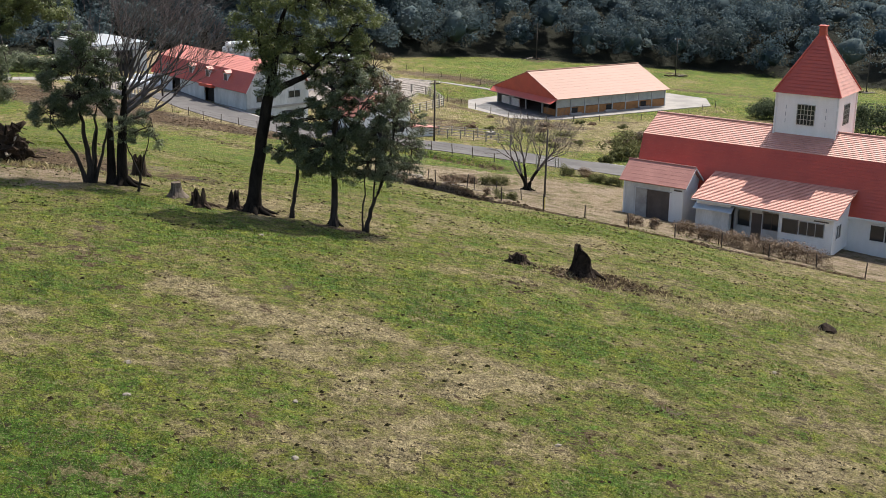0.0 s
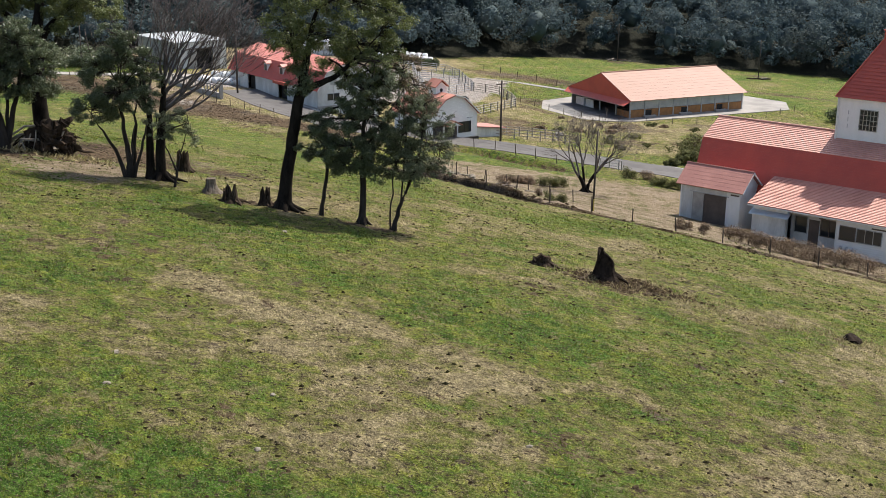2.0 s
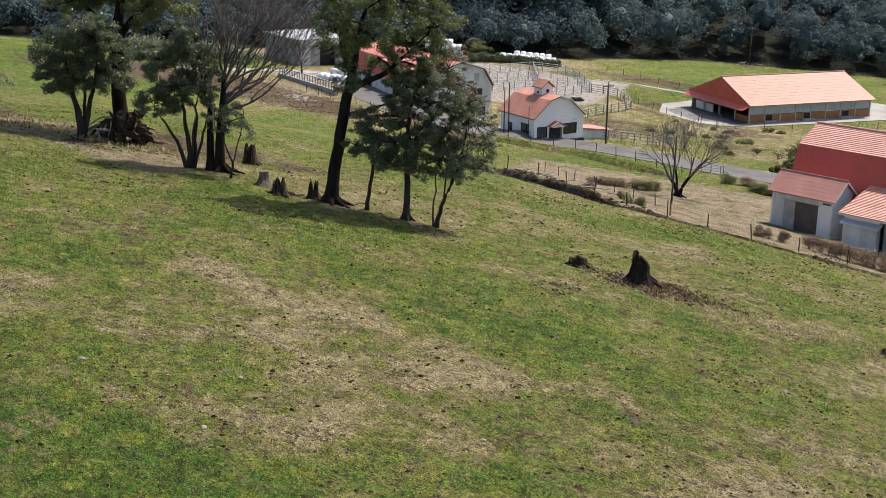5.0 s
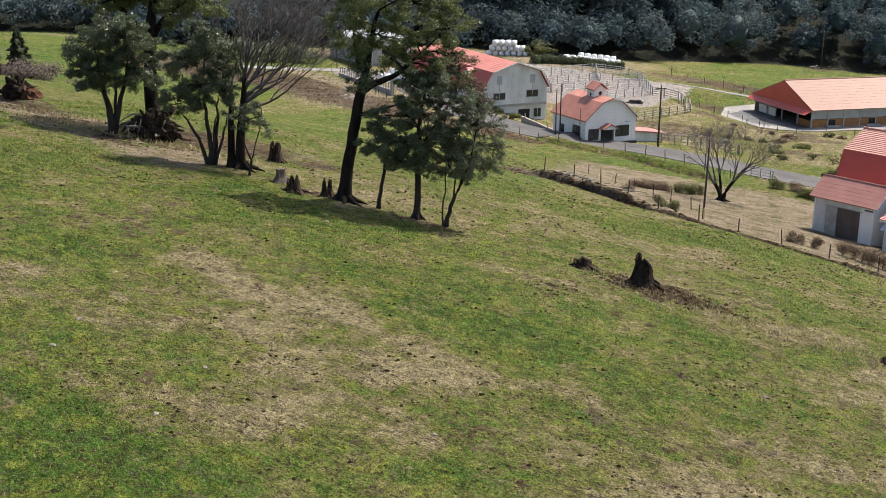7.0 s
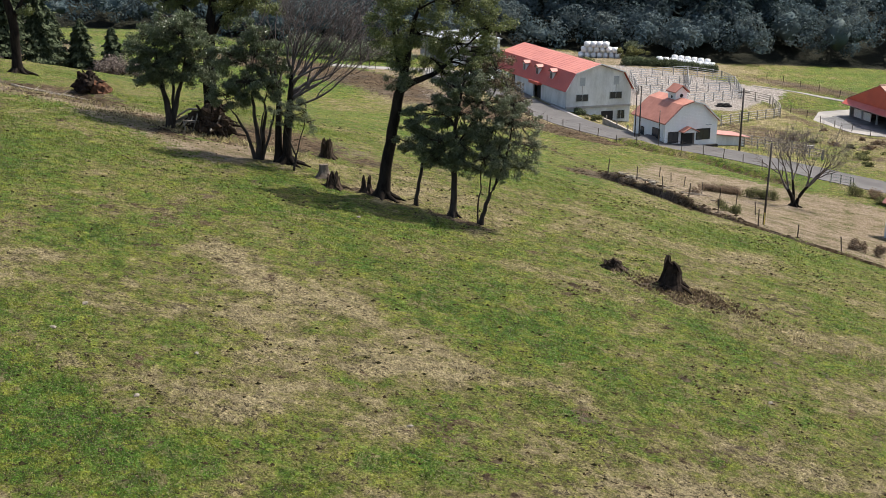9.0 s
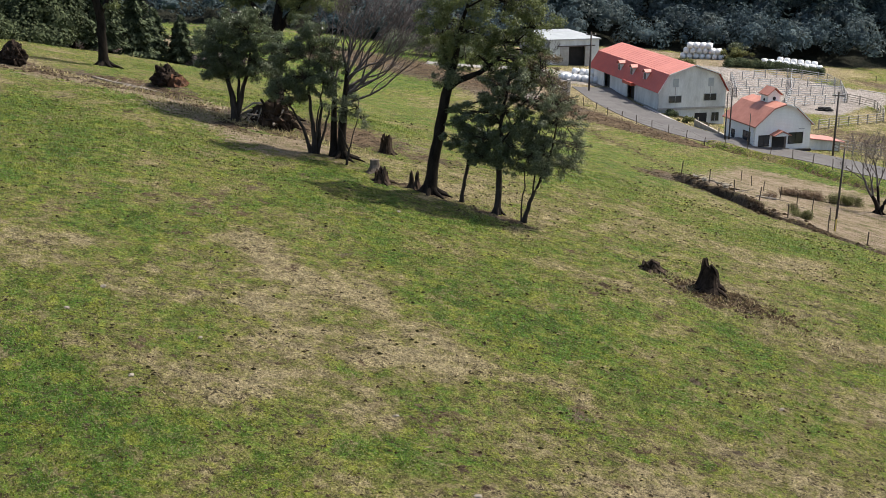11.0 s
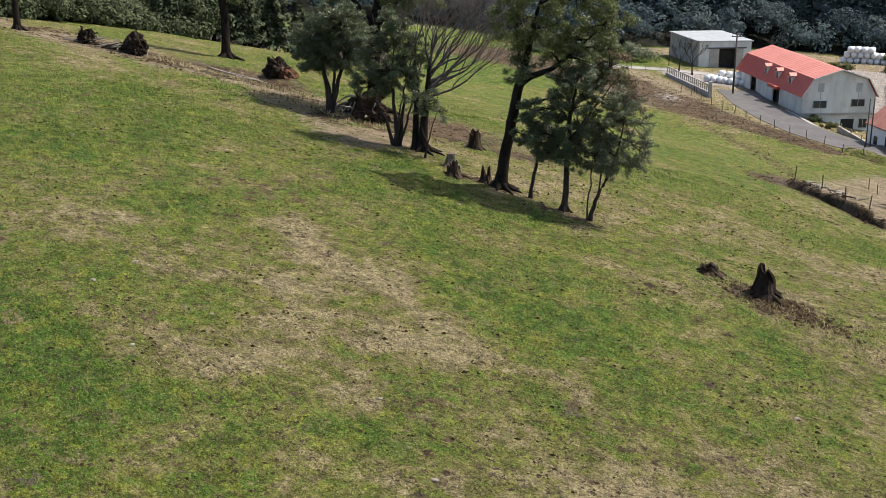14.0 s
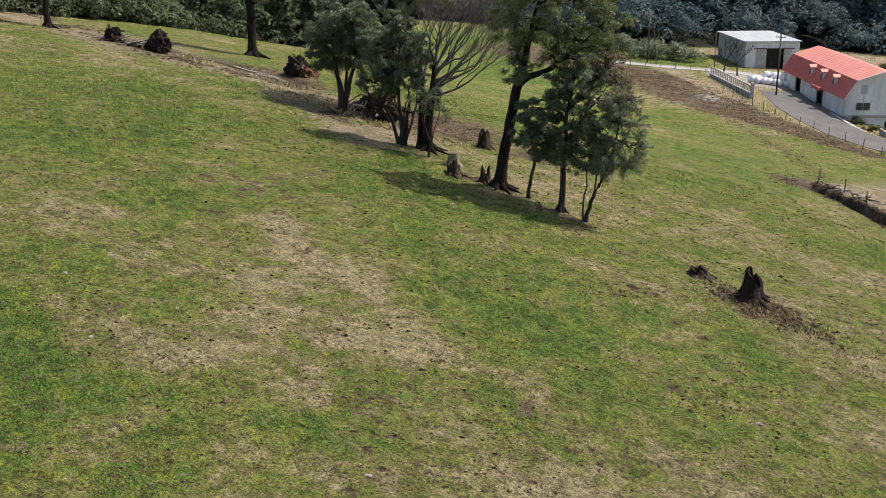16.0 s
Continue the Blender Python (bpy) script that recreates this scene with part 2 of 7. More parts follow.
M_GREY_METAL = grain("grey_sheet", (0.42, 0.44, 0.45), (0.32, 0.34, 0.35), 0.7, 9, 0.5, 0.2)
M_BLUE_METAL = grain("pale_blue_sheet", (0.55, 0.62, 0.68), (0.46, 0.53, 0.6), 0.7, 9, 0.4, 0.2)
M_STEEL = grain("galvanised_pipe", (0.45, 0.46, 0.46), (0.3, 0.29, 0.28), 3, 20, 0.45, 0.6)
M_WOOD_ORANGE = grain("stained_boards", (0.36, 0.17, 0.06), (0.26, 0.12, 0.045), 1.5, 12, 0.7)
M_POST = grain("weathered_post", (0.12, 0.095, 0.075), (0.07, 0.055, 0.045), 4, 30, 0.9)
M_POLE = grain("tarred_pole", (0.085, 0.07, 0.058), (0.055, 0.045, 0.04), 2, 20, 0.9)
M_RAIL = grain("greyed_rail", (0.4, 0.36, 0.3), (0.28, 0.25, 0.21), 2, 20, 0.85)
M_CONCRETE = grain("concrete", (0.38, 0.355, 0.33), (0.27, 0.255, 0.24), 0.5, 8, 0.9)
M_YARD = grain("stained_concrete", (0.3, 0.277, 0.252), (0.2, 0.185, 0.17), 0.25, 5, 0.9)
M_WET = grain("dark_wet_concrete", (0.14, 0.135, 0.135), (0.06, 0.057, 0.056), 0.5, 6, 0.7)
M_ASPHALT = grain("asphalt", (0.105, 0.096, 0.092), (0.075, 0.069, 0.066), 0.4, 14, 0.9)
M_WRAP = grain("white_wrap", (0.8, 0.8, 0.8), (0.7, 0.7, 0.71), 1.5, 8, 0.35, bump=0.4, dist=0.05)
M_BARK = grain("dark_bark", (0.03, 0.024, 0.019), (0.01, 0.008, 0.0065), 2.5, 14, 0.95, bump=0.9, dist=0.05, stretch=(1, 1, 0.35), spec=0.06)
M_BARK2 = grain("grey_bark", (0.06, 0.049, 0.041), (0.024, 0.02, 0.017), 2.5, 14, 0.95, bump=0.8, dist=0.04, stretch=(1, 1, 0.35), spec=0.06)
M_TWIG = grain("grey_twig", (0.165, 0.138, 0.13), (0.085, 0.071, 0.066), 2.5, 14, 0.95, bump=0.3, spec=0.06)
M_CLOD = grain("dark_clod", (0.08, 0.055, 0.03), (0.03, 0.021, 0.012), 2.2, 10, 0.95, spec=0.06)
M_TUSSOCK = grain("dark_tussock", (0.034, 0.03, 0.012), (0.016, 0.013, 0.007), 1.5, 12, 0.95, spec=0.06)
M_TWIG2 = grain("grey_brown_twig", (0.2, 0.165, 0.145), (0.1, 0.082, 0.073), 2.5, 14, 0.95, bump=0.3)
M_STUMP = grain("rotten_wood", (0.085, 0.06, 0.043), (0.02, 0.015, 0.011), 2.2, 10, 0.95, bump=1.0, dist=0.06, stretch=(1, 1, 0.3), spec=0.06)
M_OLD_STUMP = grain("weathered_stump", (0.2, 0.165, 0.13), (0.06, 0.046, 0.036), 2.2, 10, 0.95, bump=1.0, dist=0.06, stretch=(1, 1, 0.3), spec=0.06)
M_DRIFT = grain("bleached_wood", (0.36, 0.31, 0.25), (0.18, 0.15, 0.12), 3, 18, 0.9, bump=0.7)
M_SOIL = grain("red_soil", (0.16, 0.078, 0.046), (0.075, 0.042, 0.028), 2, 9, 0.95, bump=1.0, dist=0.08, spec=0.06)
M_STONE = grain("pale_stone", (0.28, 0.245, 0.195), (0.16, 0.14, 0.11), 1.5, 12, 0.85, bump=0.7, dist=0.04, spec=0.06)
M_ROOT = grain("blackened_root", (0.045, 0.032, 0.024), (0.012, 0.009, 0.007), 2.2, 10, 0.95, bump=1.0, dist=0.06, spec=0.06)
M_LEAF = leaf_material("glossy_evergreen_leaf", (0.045, 0.062, 0.028), (0.115, 0.138, 0.066), 0.36, 0.5, 0.28)
M_LEAF_OLIVE = leaf_material("olive_leaf", (0.052, 0.074, 0.022), (0.15, 0.17, 0.05), 0.45, 0.5, 0.35)
M_LEAF_GREY = leaf_material("grey_green_leaf", (0.07, 0.085, 0.045), (0.17, 0.19, 0.11), 0.5, 0.4, 0.3)
M_LEAF_RED = leaf_material("reddish_twig_leaf", (0.085, 0.07, 0.045), (0.17, 0.125, 0.075), 0.6, 0.3, 0.2)
M_HEDGE = leaf_material("clipped_hedge_leaf", (0.09, 0.058, 0.038), (0.22, 0.15, 0.09), 0.7, 0.3, 0.15)
M_HEDGE_GREEN = leaf_material("green_hedge_leaf", (0.06, 0.066, 0.026), (0.16, 0.16, 0.062), 0.8, 0.1, 0.2)
# Colours lifted and blued to stand for haze over the far trees.
M_WOODS = woodland_material("hazed_woodland_leaf", (0.058, 0.086, 0.096), (0.088, 0.118, 0.124), (0.125, 0.148, 0.142), 0.35)
M_PLANTATION = woodland_material("hazed_conifer_needle", (0.032, 0.05, 0.052), (0.046, 0.067, 0.066), (0.064, 0.085, 0.08), 0.2)
M_CREST = leaf_material("crest_bush_leaf", (0.04, 0.054, 0.03), (0.1, 0.12, 0.062), 0.85, 0.1, 0.3)
M_THICKET = leaf_material("bare_thicket_twig", (0.11, 0.088, 0.078), (0.21, 0.172, 0.15), 0.9, 0.1, 0.2)
M_CEDAR = leaf_material("cedar_leaf", (0.03, 0.042, 0.024), (0.075, 0.092, 0.05), 0.9, 0.1, 0.1)
M_GRASS = leaf_material("grass_blade", (0.075, 0.11, 0.014), (0.165, 0.195, 0.03), 0.6, 0.2, 0.35)
M_STRAW = leaf_material("dry_grass_blade", (0.17, 0.138, 0.06), (0.4, 0.335, 0.175), 0.7, 0.2, 0.25)


# ---- mesh helpers ----
def link_mesh(name, verts, faces, material, parent=None, label="", smooth_shade=False):
    me = bpy.data.meshes.new(name)
    me.from_pydata([tuple(v) for v in verts], [], faces)
    me.materials.append(material)
    if smooth_shade:
        me.shade_smooth()
    me.update()
    ob = new(name, me)
    if parent is not None:
        ob.parent = parent
    if label:
        ob["label"] = label
    return ob


def part(name, bm, material, parent, label="", smooth_shade=False):
    me = bpy.data.meshes.new(name)
    bmesh.ops.recalc_face_normals(bm, faces=bm.faces)
    bm.to_mesh(me)
    bm.free()
    me.materials.append(material)
    if smooth_shade:
        me.shade_smooth()
    ob = new(name, me)
    if parent is not None:
        ob.parent = parent
    if label:
        ob["label"] = label
    return ob


def thing(name, x, y, z, turn=0.0, label="", category="", group="", kind=""):
    ob = new(name)
    ob.empty_display_size = 0.3
    ob.location, ob.rotation_euler = (x, y, z), (0, 0, turn)
    return tagged(ob, label, category, group, kind)


def add_box(bm, x0, x1, y0, y1, z0, z1, bevel=0.0):
    vs = [bm.verts.new(p) for p in ((x0, y0, z0), (x1, y0, z0), (x1, y1, z0), (x0, y1, z0), (x0, y0, z1), (x1, y0, z1), (x1, y1, z1), (x0, y1, z1))]
    fs = [bm.faces.new([vs[i] for i in q]) for q in ((3, 2, 1, 0), (4, 5, 6, 7), (0, 1, 5, 4), (1, 2, 6, 5), (2, 3, 7, 6), (3, 0, 4, 7))]
    if bevel:
        bmesh.ops.bevel(bm, geom=list({e for f in fs for e in f.edges}), offset=bevel, segments=1, affect="EDGES")
    return bm


def box(x0, x1, y0, y1, z0, z1, bevel=0.0):
    return add_box(bmesh.new(), x0, x1, y0, y1, z0, z1, bevel)


def add_prism(bm, outline, axis, a, b):
    """An outline of two-number points, drawn out along an axis from a to b."""
    def at(p, s):
        return {"x": (s, p[0], p[1]), "y": (p[0], s, p[1]), "z": (p[0], p[1], s)}[axis]
    va = [bm.verts.new(at(p, a)) for p in outline]
    vb = [bm.verts.new(at(p, b)) for p in outline]
    bm.faces.new(va)
    bm.faces.new(vb[::-1])
    for i in range(len(outline)):
        j = (i + 1) % len(outline)
        bm.faces.new((va[i], vb[i], vb[j], va[j]))
    return bm


def prism(outline, axis, a, b):
    return add_prism(bmesh.new(), outline, axis, a, b)


def add_tube(bm, points, radii, sides=6, cap=True):
    rings = []
    pts = [Vector(p) for p in points]
    for i, p in enumerate(pts):
        d = (pts[min(i + 1, len(pts) - 1)] - pts[max(i - 1, 0)]).normalized()
        side = d.cross(Vector((0.31, 0.17, 0.94) if abs(d.z) < 0.9 else (1, 0.2, 0))).normalized()
        up = side.cross(d)
        r = radii[i] if isinstance(radii, (list, tuple)) else radii
        rings.append([bm.verts.new(p + (side * math.cos(a) + up * math.sin(a)) * r) for a in (2 * math.pi * k / sides for k in range(sides))])
    for a, b in zip(rings, rings[1:]):
        for k in range(sides):
            bm.faces.new((a[k], a[(k + 1) % sides], b[(k + 1) % sides], b[k]))
    if cap:
        bm.faces.new(rings[0][::-1])
        bm.faces.new(rings[-1])
    return bm


def tube(points, radii, sides=6):
    return add_tube(bmesh.new(), points, radii, sides)


# ---- ground ----
def span(*runs):
    out = []
    for a, b, step in runs:
        out += list(np.arange(a, b, step))
    return np.array(out + [runs[-1][1]])


def line_distance(x, y, pts):
    best = np.full(np.shape(x), 1e9)
    for (ax, ay), (bx, by) in zip(pts, pts[1:]):
        k = np.clip(((x - ax) * (bx - ax) + (y - ay) * (by - ay)) / ((bx - ax) ** 2 + (by - ay) ** 2), 0, 1)
        best = np.minimum(best, np.hypot(x - ax - k * (bx - ax), y - ay - k * (by - ay)))
    return best


def blob(x, y, cx, cy, rx, ry, turn=0.0):
    c, s = math.cos(turn), math.sin(turn)
    u, v = ((x - cx) * c + (y - cy) * s) / rx, (-(x - cx) * s + (y - cy) * c) / ry
    return np.exp(-(u * u + v * v))


DITCH = [(-9.0, 120.0), (-5.5, 113.0), (-1.0, 110.0), (2.6, 106.2), (5.8, 103.2), (9.0, 102.0), (13.8, 99.2), (17.3, 97.8), (24.0, 95.5), (34.0, 93.5), (60.0, 86.0)]
DRAIN = [(-14.0, 160.6), (-8.0, 156.8), (-4.2, 155.3), (-0.6, 153.8), (3.1, 150.4), (6.5, 148.0), (10.0, 145.5)]
MUD = [(-92.0, 193.0), (-76.0, 190.0), (-64.0, 187.0), (-55.0, 184.0), (-46.0, 176.0), (-36.0, 169.0), (-24.0, 163.2), (-14.0, 157.8)]
TRAIL = [(-38.0, 165.0), (-28.2, 155.5), (-19.6, 145.5), (-12.0, 132.0), (-7.5, 120.0), (-4.5, 113.0)]
CREST = [(-82.0, 79.0), (-70.0, 79.5), (-60.0, 78.5), (-52.0, 78.8), (-45.0, 81.0), (-38.0, 79.5), (-30.0, 76.5), (-24.0, 73.8)]
ROAD = [(-41.0, 194.5), (-37.2, 188.5), (-32.8, 181.6), (-27.6, 175.4), (-20.0, 168.0), (-10.5, 163.4), (-1.0, 162.6), (4.2, 160.6), (11.5, 156.2), (18.4, 152.2), (24.6, 149.4), (34.0, 146.0), (48.0, 138.0), (75.0, 122.0), (140.0, 80.0)]


LUSH = [(5.5, 54.0, 5.0, 4.2, 0.5), (9.0, 50.0, 3.6, 2.0, 0.45), (-7.0, 30.3, 5.2, 2.4, 0.75), (-11.5, 33.4, 2.6, 1.4, 0.45), (4.2, 35.4, 2.8, 1.4, 0.6), (-3.4, 38.6, 2.2, 1.4, 0.3), (18.2, 51.0, 3.4, 2.6, 0.5), (14.2, 57.4, 2.2, 1.6, 0.35),
        (-40.0, 61.0, 9.0, 7.0, 0.35), (-31.0, 50.0, 6.0, 4.5, 0.4), (-10.6, 38.9, 1.6, 1.0, 0.3), (-26.0, 59.0, 7.0, 4.0, 0.18), (0.0, 58.0, 4.0, 2.5, 0.2), (-1.5, 27.0, 2.5, 2.0, 0.6), (-17.0, 47.0, 4.5, 3.0, 0.3), (-14.5, 42.5, 2.0, 1.2, 0.25), (-11.0, 31.0, 4.0, 2.0, 0.4), (-18.0, 59.0, 9.0, 8.0, 0.24), (-14.0, 38.0, 3.0, 2.5, 0.2)]
STRAW = [(-2.7, 34.7, 1.9, 1.1, 0.5), (-7.4, 34.8, 2.4, 0.9, 0.5), (6.4, 45.2, 3.0, 0.9, 0.5), (16.5, 64.6, 4.2, 2.4, 0.4), (11.6, 39.9, 4.0, 1.8, 0.4), (7.3, 34.0, 1.6, 1.2, 0.35), (2.4, 37.7, 1.6, 0.8, 0.35), (-12.0, 40.7, 2.2, 1.2, 0.35),
         (-16.9, 53.9, 2.6, 1.2, 0.15), (-4.2, 43.0, 3.0, 1.0, 0.25), (15.0, 45.5, 3.5, 1.2, 0.3), (22.0, 58.0, 3.0, 3.0, 0.3)]


def lush_field(x, y):
    """How green the grass is, from straw (0) to lush (1), in patches."""
    sx, sy = x + 1.8 * (fbm(x, y, 2.2, 61, 3) - 0.5), y + 1.8 * (fbm(x, y, 2.2, 67, 3) - 0.5)
    wide = 1.0 * (fbm(x, y, 10.0, 3, 3) - 0.5) + 0.6 * (fbm(x, y, 4.0, 71, 3) - 0.5)
    for cx, cy, rx, ry, k in LUSH:
        wide = wide + k * blob(sx, sy, cx, cy, rx, ry, 0.1)
    for cx, cy, rx, ry, k in STRAW:
        wide = wide - k * blob(sx, sy, cx, cy, rx, ry, -0.1)
    wide = wide - 0.55 * np.exp(-(line_distance(sx, sy, [(-12, 50.5), (-8.3, 48.2), (-2.6, 47.3), (1.5, 45.6)]) / 1.7) ** 2)
    wide = wide + 0.12 * smooth(80, 92, y + 0.2 * x) * smooth(-70, -40, x) * smooth(160, 150, y)
    wide = wide - 0.04 * smooth(4, 20, x) * smooth(86, 70, y) - 0.2 * blob(x, y, -14, 71, 12, 2.5, -0.1) - 0.2 * blob(x, y, 7, 97, 9, 1.6, -0.7)
    wide = wide + 0.4 * smooth(-50, -66, x) * smooth(150, 165, y) - 0.42 * smooth(158, 172, y) * smooth(-66, -50, x) * (0.6 + 0.4 * smooth(212, 200, y)) + 0.5 * smooth(160, 172, y) * (fbm(x, y, 9.0, 44, 3) - 0.5) + 0.45 * smooth(215, 240, y + 0.3 * x) * smooth(-5, 15, x) + 0.12 * blob(x, y, 22, 180, 9, 10)
    fine = 0.5 * (fbm(x, y, 2.0, 101, 4) - 0.5) + 0.4 * (fbm(x, y, 0.8, 103, 3) - 0.5)
    return np.clip(0.43 + 0.07 * smooth(82, 94, y) + (1.6 - 0.5 * smooth(82, 94, y)) * fine + 0.9 * wide, 0, 1)


def bare_field(x, y):
    """Where soil lies open on the pasture."""
    return np.maximum.reduce([1.0 * blob(x, y, 9.0, 66.2, 3.3, 2.0, -0.1), 1.1 * blob(x, y, -46.0, 83.6, 8.0, 3.2, 0.1), 1.15 * blob(x, y, -26.0, 84, 6, 5.5),
        0.75 * blob(x, y, -18.0, 84.0, 3.5, 3.0), 0.95 * blob(x, y, -57, 79.8, 9, 3.2, 0.1), 0.75 * blob(x, y, -12, 70.2, 5, 0.9, -0.1), 0.8 * blob(x, y, -5.8, 69.6, 3.2, 0.8, -0.1), 0.9 * np.exp(-(line_distance(x, y, CREST) / 3.6) ** 2) * smooth(0.35, 0.62, fbm(x, y, 3.0, 140, 3)),
        0.5 * smooth(0.62, 0.74, 0.45 * fbm(x, y, 3.5, 130, 2) + 0.55 * fbm(x, y, 0.7, 131, 3)) * smooth(100, 90, y),
        0.42 * smooth(0.52, 0.66, fbm(x, y, 0.9, 133, 3)) * np.clip(smooth(0.56, 0.66, fbm(x, y, 4.0, 135, 2)) + blob(x, y, -5.9, 35.5, 1.5, 0.8) + blob(x, y, -8.3, 42.9, 2.0, 1.0) + blob(x, y, 5.4, 60.1, 1.6, 1.0), 0, 1) * smooth(80, 70, y)])


def make_ground():
    xs = span((-420, -90, 15), (-90, -75, 1.5), (-75, -42, 0.5), (-42, 30, 0.22), (30, 48, 0.5), (48, 80, 2), (80, 420, 15))
    ys = span((-160, 10, 10), (10, 24, 1), (24, 74, 0.22), (74, 94, 0.5), (94, 116, 0.25), (116, 132, 0.5), (132, 164, 0.7), (164, 260, 1.25), (260, 320, 3), (320, 900, 20))
    x, y = np.meshgrid(xs, ys)
    z = height(x, y)
    near = smooth(230, 120, y)
    z = z + near * (0.34 * (fbm(x, y, 9.0, 5) - 0.5) + 0.16 * (fbm(x, y, 1.8, 8) - 0.5)) + smooth(110, 70, y) * (0.2 * (np.abs(fbm(x, y, 1.1, 19, 3) - 0.5) - 0.12) + 0.1 * (fbm(x, y, 0.55, 23, 2) - 0.5))
    ditch = line_distance(x, y, DITCH)
    far = np.sign(y - np.interp(x, [p[0] for p in DITCH], [p[1] for p in DITCH])) * ditch
    ragged = 0.5 * (fbm(x, y, 1.6, 33, 3) - 0.5)
    z = z - 0.7 * smooth(-0.9, -0.3, far + ragged) * smooth(0.7, 0.4, far + ragged) * smooth(-7, -3, x) * (0.55 + 0.9 * fbm(x, y, 5.0, 36, 2))
    z = z + 0.75 * smooth(0.2, 0.5, far + ragged) * smooth(6.0, 1.0, far) * smooth(-9, -4, x) * (0.06 + 0.94 * smooth(11, 4, x)) * smooth(0.2, 0.7, fbm(x, y, 3.0, 31, 3))
    drain = line_distance(x, y, DRAIN)
    beyond = np.sign(y - np.interp(x, [p[0] for p in DRAIN], [p[1] for p in DRAIN])) * drain
    z = z - 0.6 * np.exp(-((drain + ragged) / 0.7) ** 2) + 0.55 * smooth(0.0, 0.6, beyond + ragged) * smooth(3.5, 1.2, beyond) * smooth(-15, -12, x) * smooth(11, 8, x)
    mound = blob(x, y, 9.3, 66.6, 2.6, 1.4, -0.1)
    z = z + 0.25 * mound + 0.5 * mound * (fbm(x, y, 1.2, 77) - 0.5)
    hollow = blob(x, y, -46.0, 83.6, 5.5, 2.0, 0.1)
    z = z - 0.45 * hollow + 0.5 * blob(x, y, -44.6, 87.5, 2.5, 1.6)
    z = z + 0.4 * blob(x, y, -29.5, 81.5, 4, 2) - 0.25 * blob(x, y, -20, 84, 9, 5)
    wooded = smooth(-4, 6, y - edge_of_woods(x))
    dry = np.maximum(np.minimum(smooth(-0.4, 1.6, y - np.interp(x, [p[0] for p in DITCH], [p[1] for p in DITCH])), smooth(2.5, 5.5, line_distance(x, y, ROAD))) * smooth(-12, -2, x) * smooth(148, 143, y + 0.35 * x), 0)
    dry = np.maximum(dry, 0.6 * blob(x, y, -24, 87, 10, 4, -0.3))
    dry = np.maximum(dry, 0.8 * smooth(232, 240, y - 0.2 * x) * smooth(-4, -16, x) * smooth(-2, 4, edge_of_woods(x) - y))
    dry = np.maximum(dry, np.maximum(0.85 * blob(x, y, -93, 141, 16, 9, 0.3), 0.9 * blob(x, y, -124, 168, 17, 16)))
    dry = np.maximum(dry, 1.0 * blob(x, y, -119, 176, 9, 22, 0.6))
    dry = np.maximum(dry, 0.9 * np.exp(-(line_distance(x, y, [(-64, 200), (-52.5, 190), (-44.5, 182.5)]) / 3.5) ** 2))
    dry = np.maximum(dry, 0.55 * blob(x, y, 9, 66, 5.5, 2.6, -0.2))
    dry = np.maximum(dry, 1.1 * np.exp(-(line_distance(x, y, CREST) / 4.8) ** 2) * smooth(0.15, 0.5, fbm(x, y, 4.0, 141, 3)))
    dry = np.maximum(dry, 0.6 * np.exp(-(line_distance(x, y, ROAD) / 5.0) ** 4) * smooth(150, 165, y - x))
    mud_wide = np.interp(x, [-64, -48, -32, -14], [9.5, 8.5, 4.5, 2.4])
    soil = np.maximum(1.0 * np.exp(-((ditch - 0.1) / 0.9) ** 4), 0.95 * np.exp(-(line_distance(x, y, MUD) / mud_wide) ** 4))
    soil = soil * (1 - 0.85 * np.exp(-(line_distance(x, y, [(-62, 199.5), (-52.5, 190.5), (-44.5, 182.5)]) / 2.6) ** 2))
    soil = np.maximum(soil, 0.55 * np.exp(-(line_distance(x, y, DITCH[:6]) / 2.6) ** 2))
    soil = np.maximum(soil, 0.8 * np.exp(-(drain / 0.38) ** 2))
    soil = np.maximum(soil, 0.5 * np.exp(-(line_distance(x, y, TRAIL) / 1.6) ** 2))
    soil = np.maximum(soil, np.maximum(1.1 * blob(x, y, -7.5, 115, 3.2, 5.0, 0.35), 0.75 * blob(x, y, 8.5, 146, 5, 1.6, -0.5)))
    soil = np.maximum(soil, bare_field(x, y))
    soil = np.maximum(soil, 0.6 * smooth(0.5, 0.66, fbm(x, y, 7.0, 47, 3)) * smooth(160, 168, y) * smooth(230, 215, y) * smooth(-8, 0, x))
    soil = np.maximum(soil, np.maximum(0.9 * blob(x, y, 7, 247, 17, 6.0, -0.3), 0.7 * blob(x, y, 60, 250, 20, 3, -0.35)))
    soil = np.maximum(soil, 0.7 * blob(x, y, 8, 226, 10, 6, -0.5))
    soil = np.maximum(soil, 0.9 * np.maximum(blob(x, y, 30.1, 296, 3.5, 3.5), blob(x, y, 62.2, 287, 3.5, 3.5)))
    soil = np.maximum(soil, 0.95 * blob(x, y, -110, 160, 6, 5))
    grit = np.zeros_like(x)
    grit = np.maximum(grit, smooth(0, 3, y - 196 - 0.55 * (x + 16)) * smooth(0, 3, 240 - y) * smooth(-2, -5, x - 2 - 0.18 * (y - 210)) * smooth(-38, -33, x + 0.3 * (y - 210)) * 0.95)
    grit = np.maximum(grit, 0.9 * smooth(9, 6, np.hypot((x + 47) / 1.5, y - 204)))
    grit = np.maximum(grit, 0.62 * blob(x, y, -45.5, 177.5, 4.5, 2.6, -0.7))
    lush = lush_field(x, y)
    nx, ny = len(xs), len(ys)
    idx = np.arange(nx * ny).reshape(ny, nx)
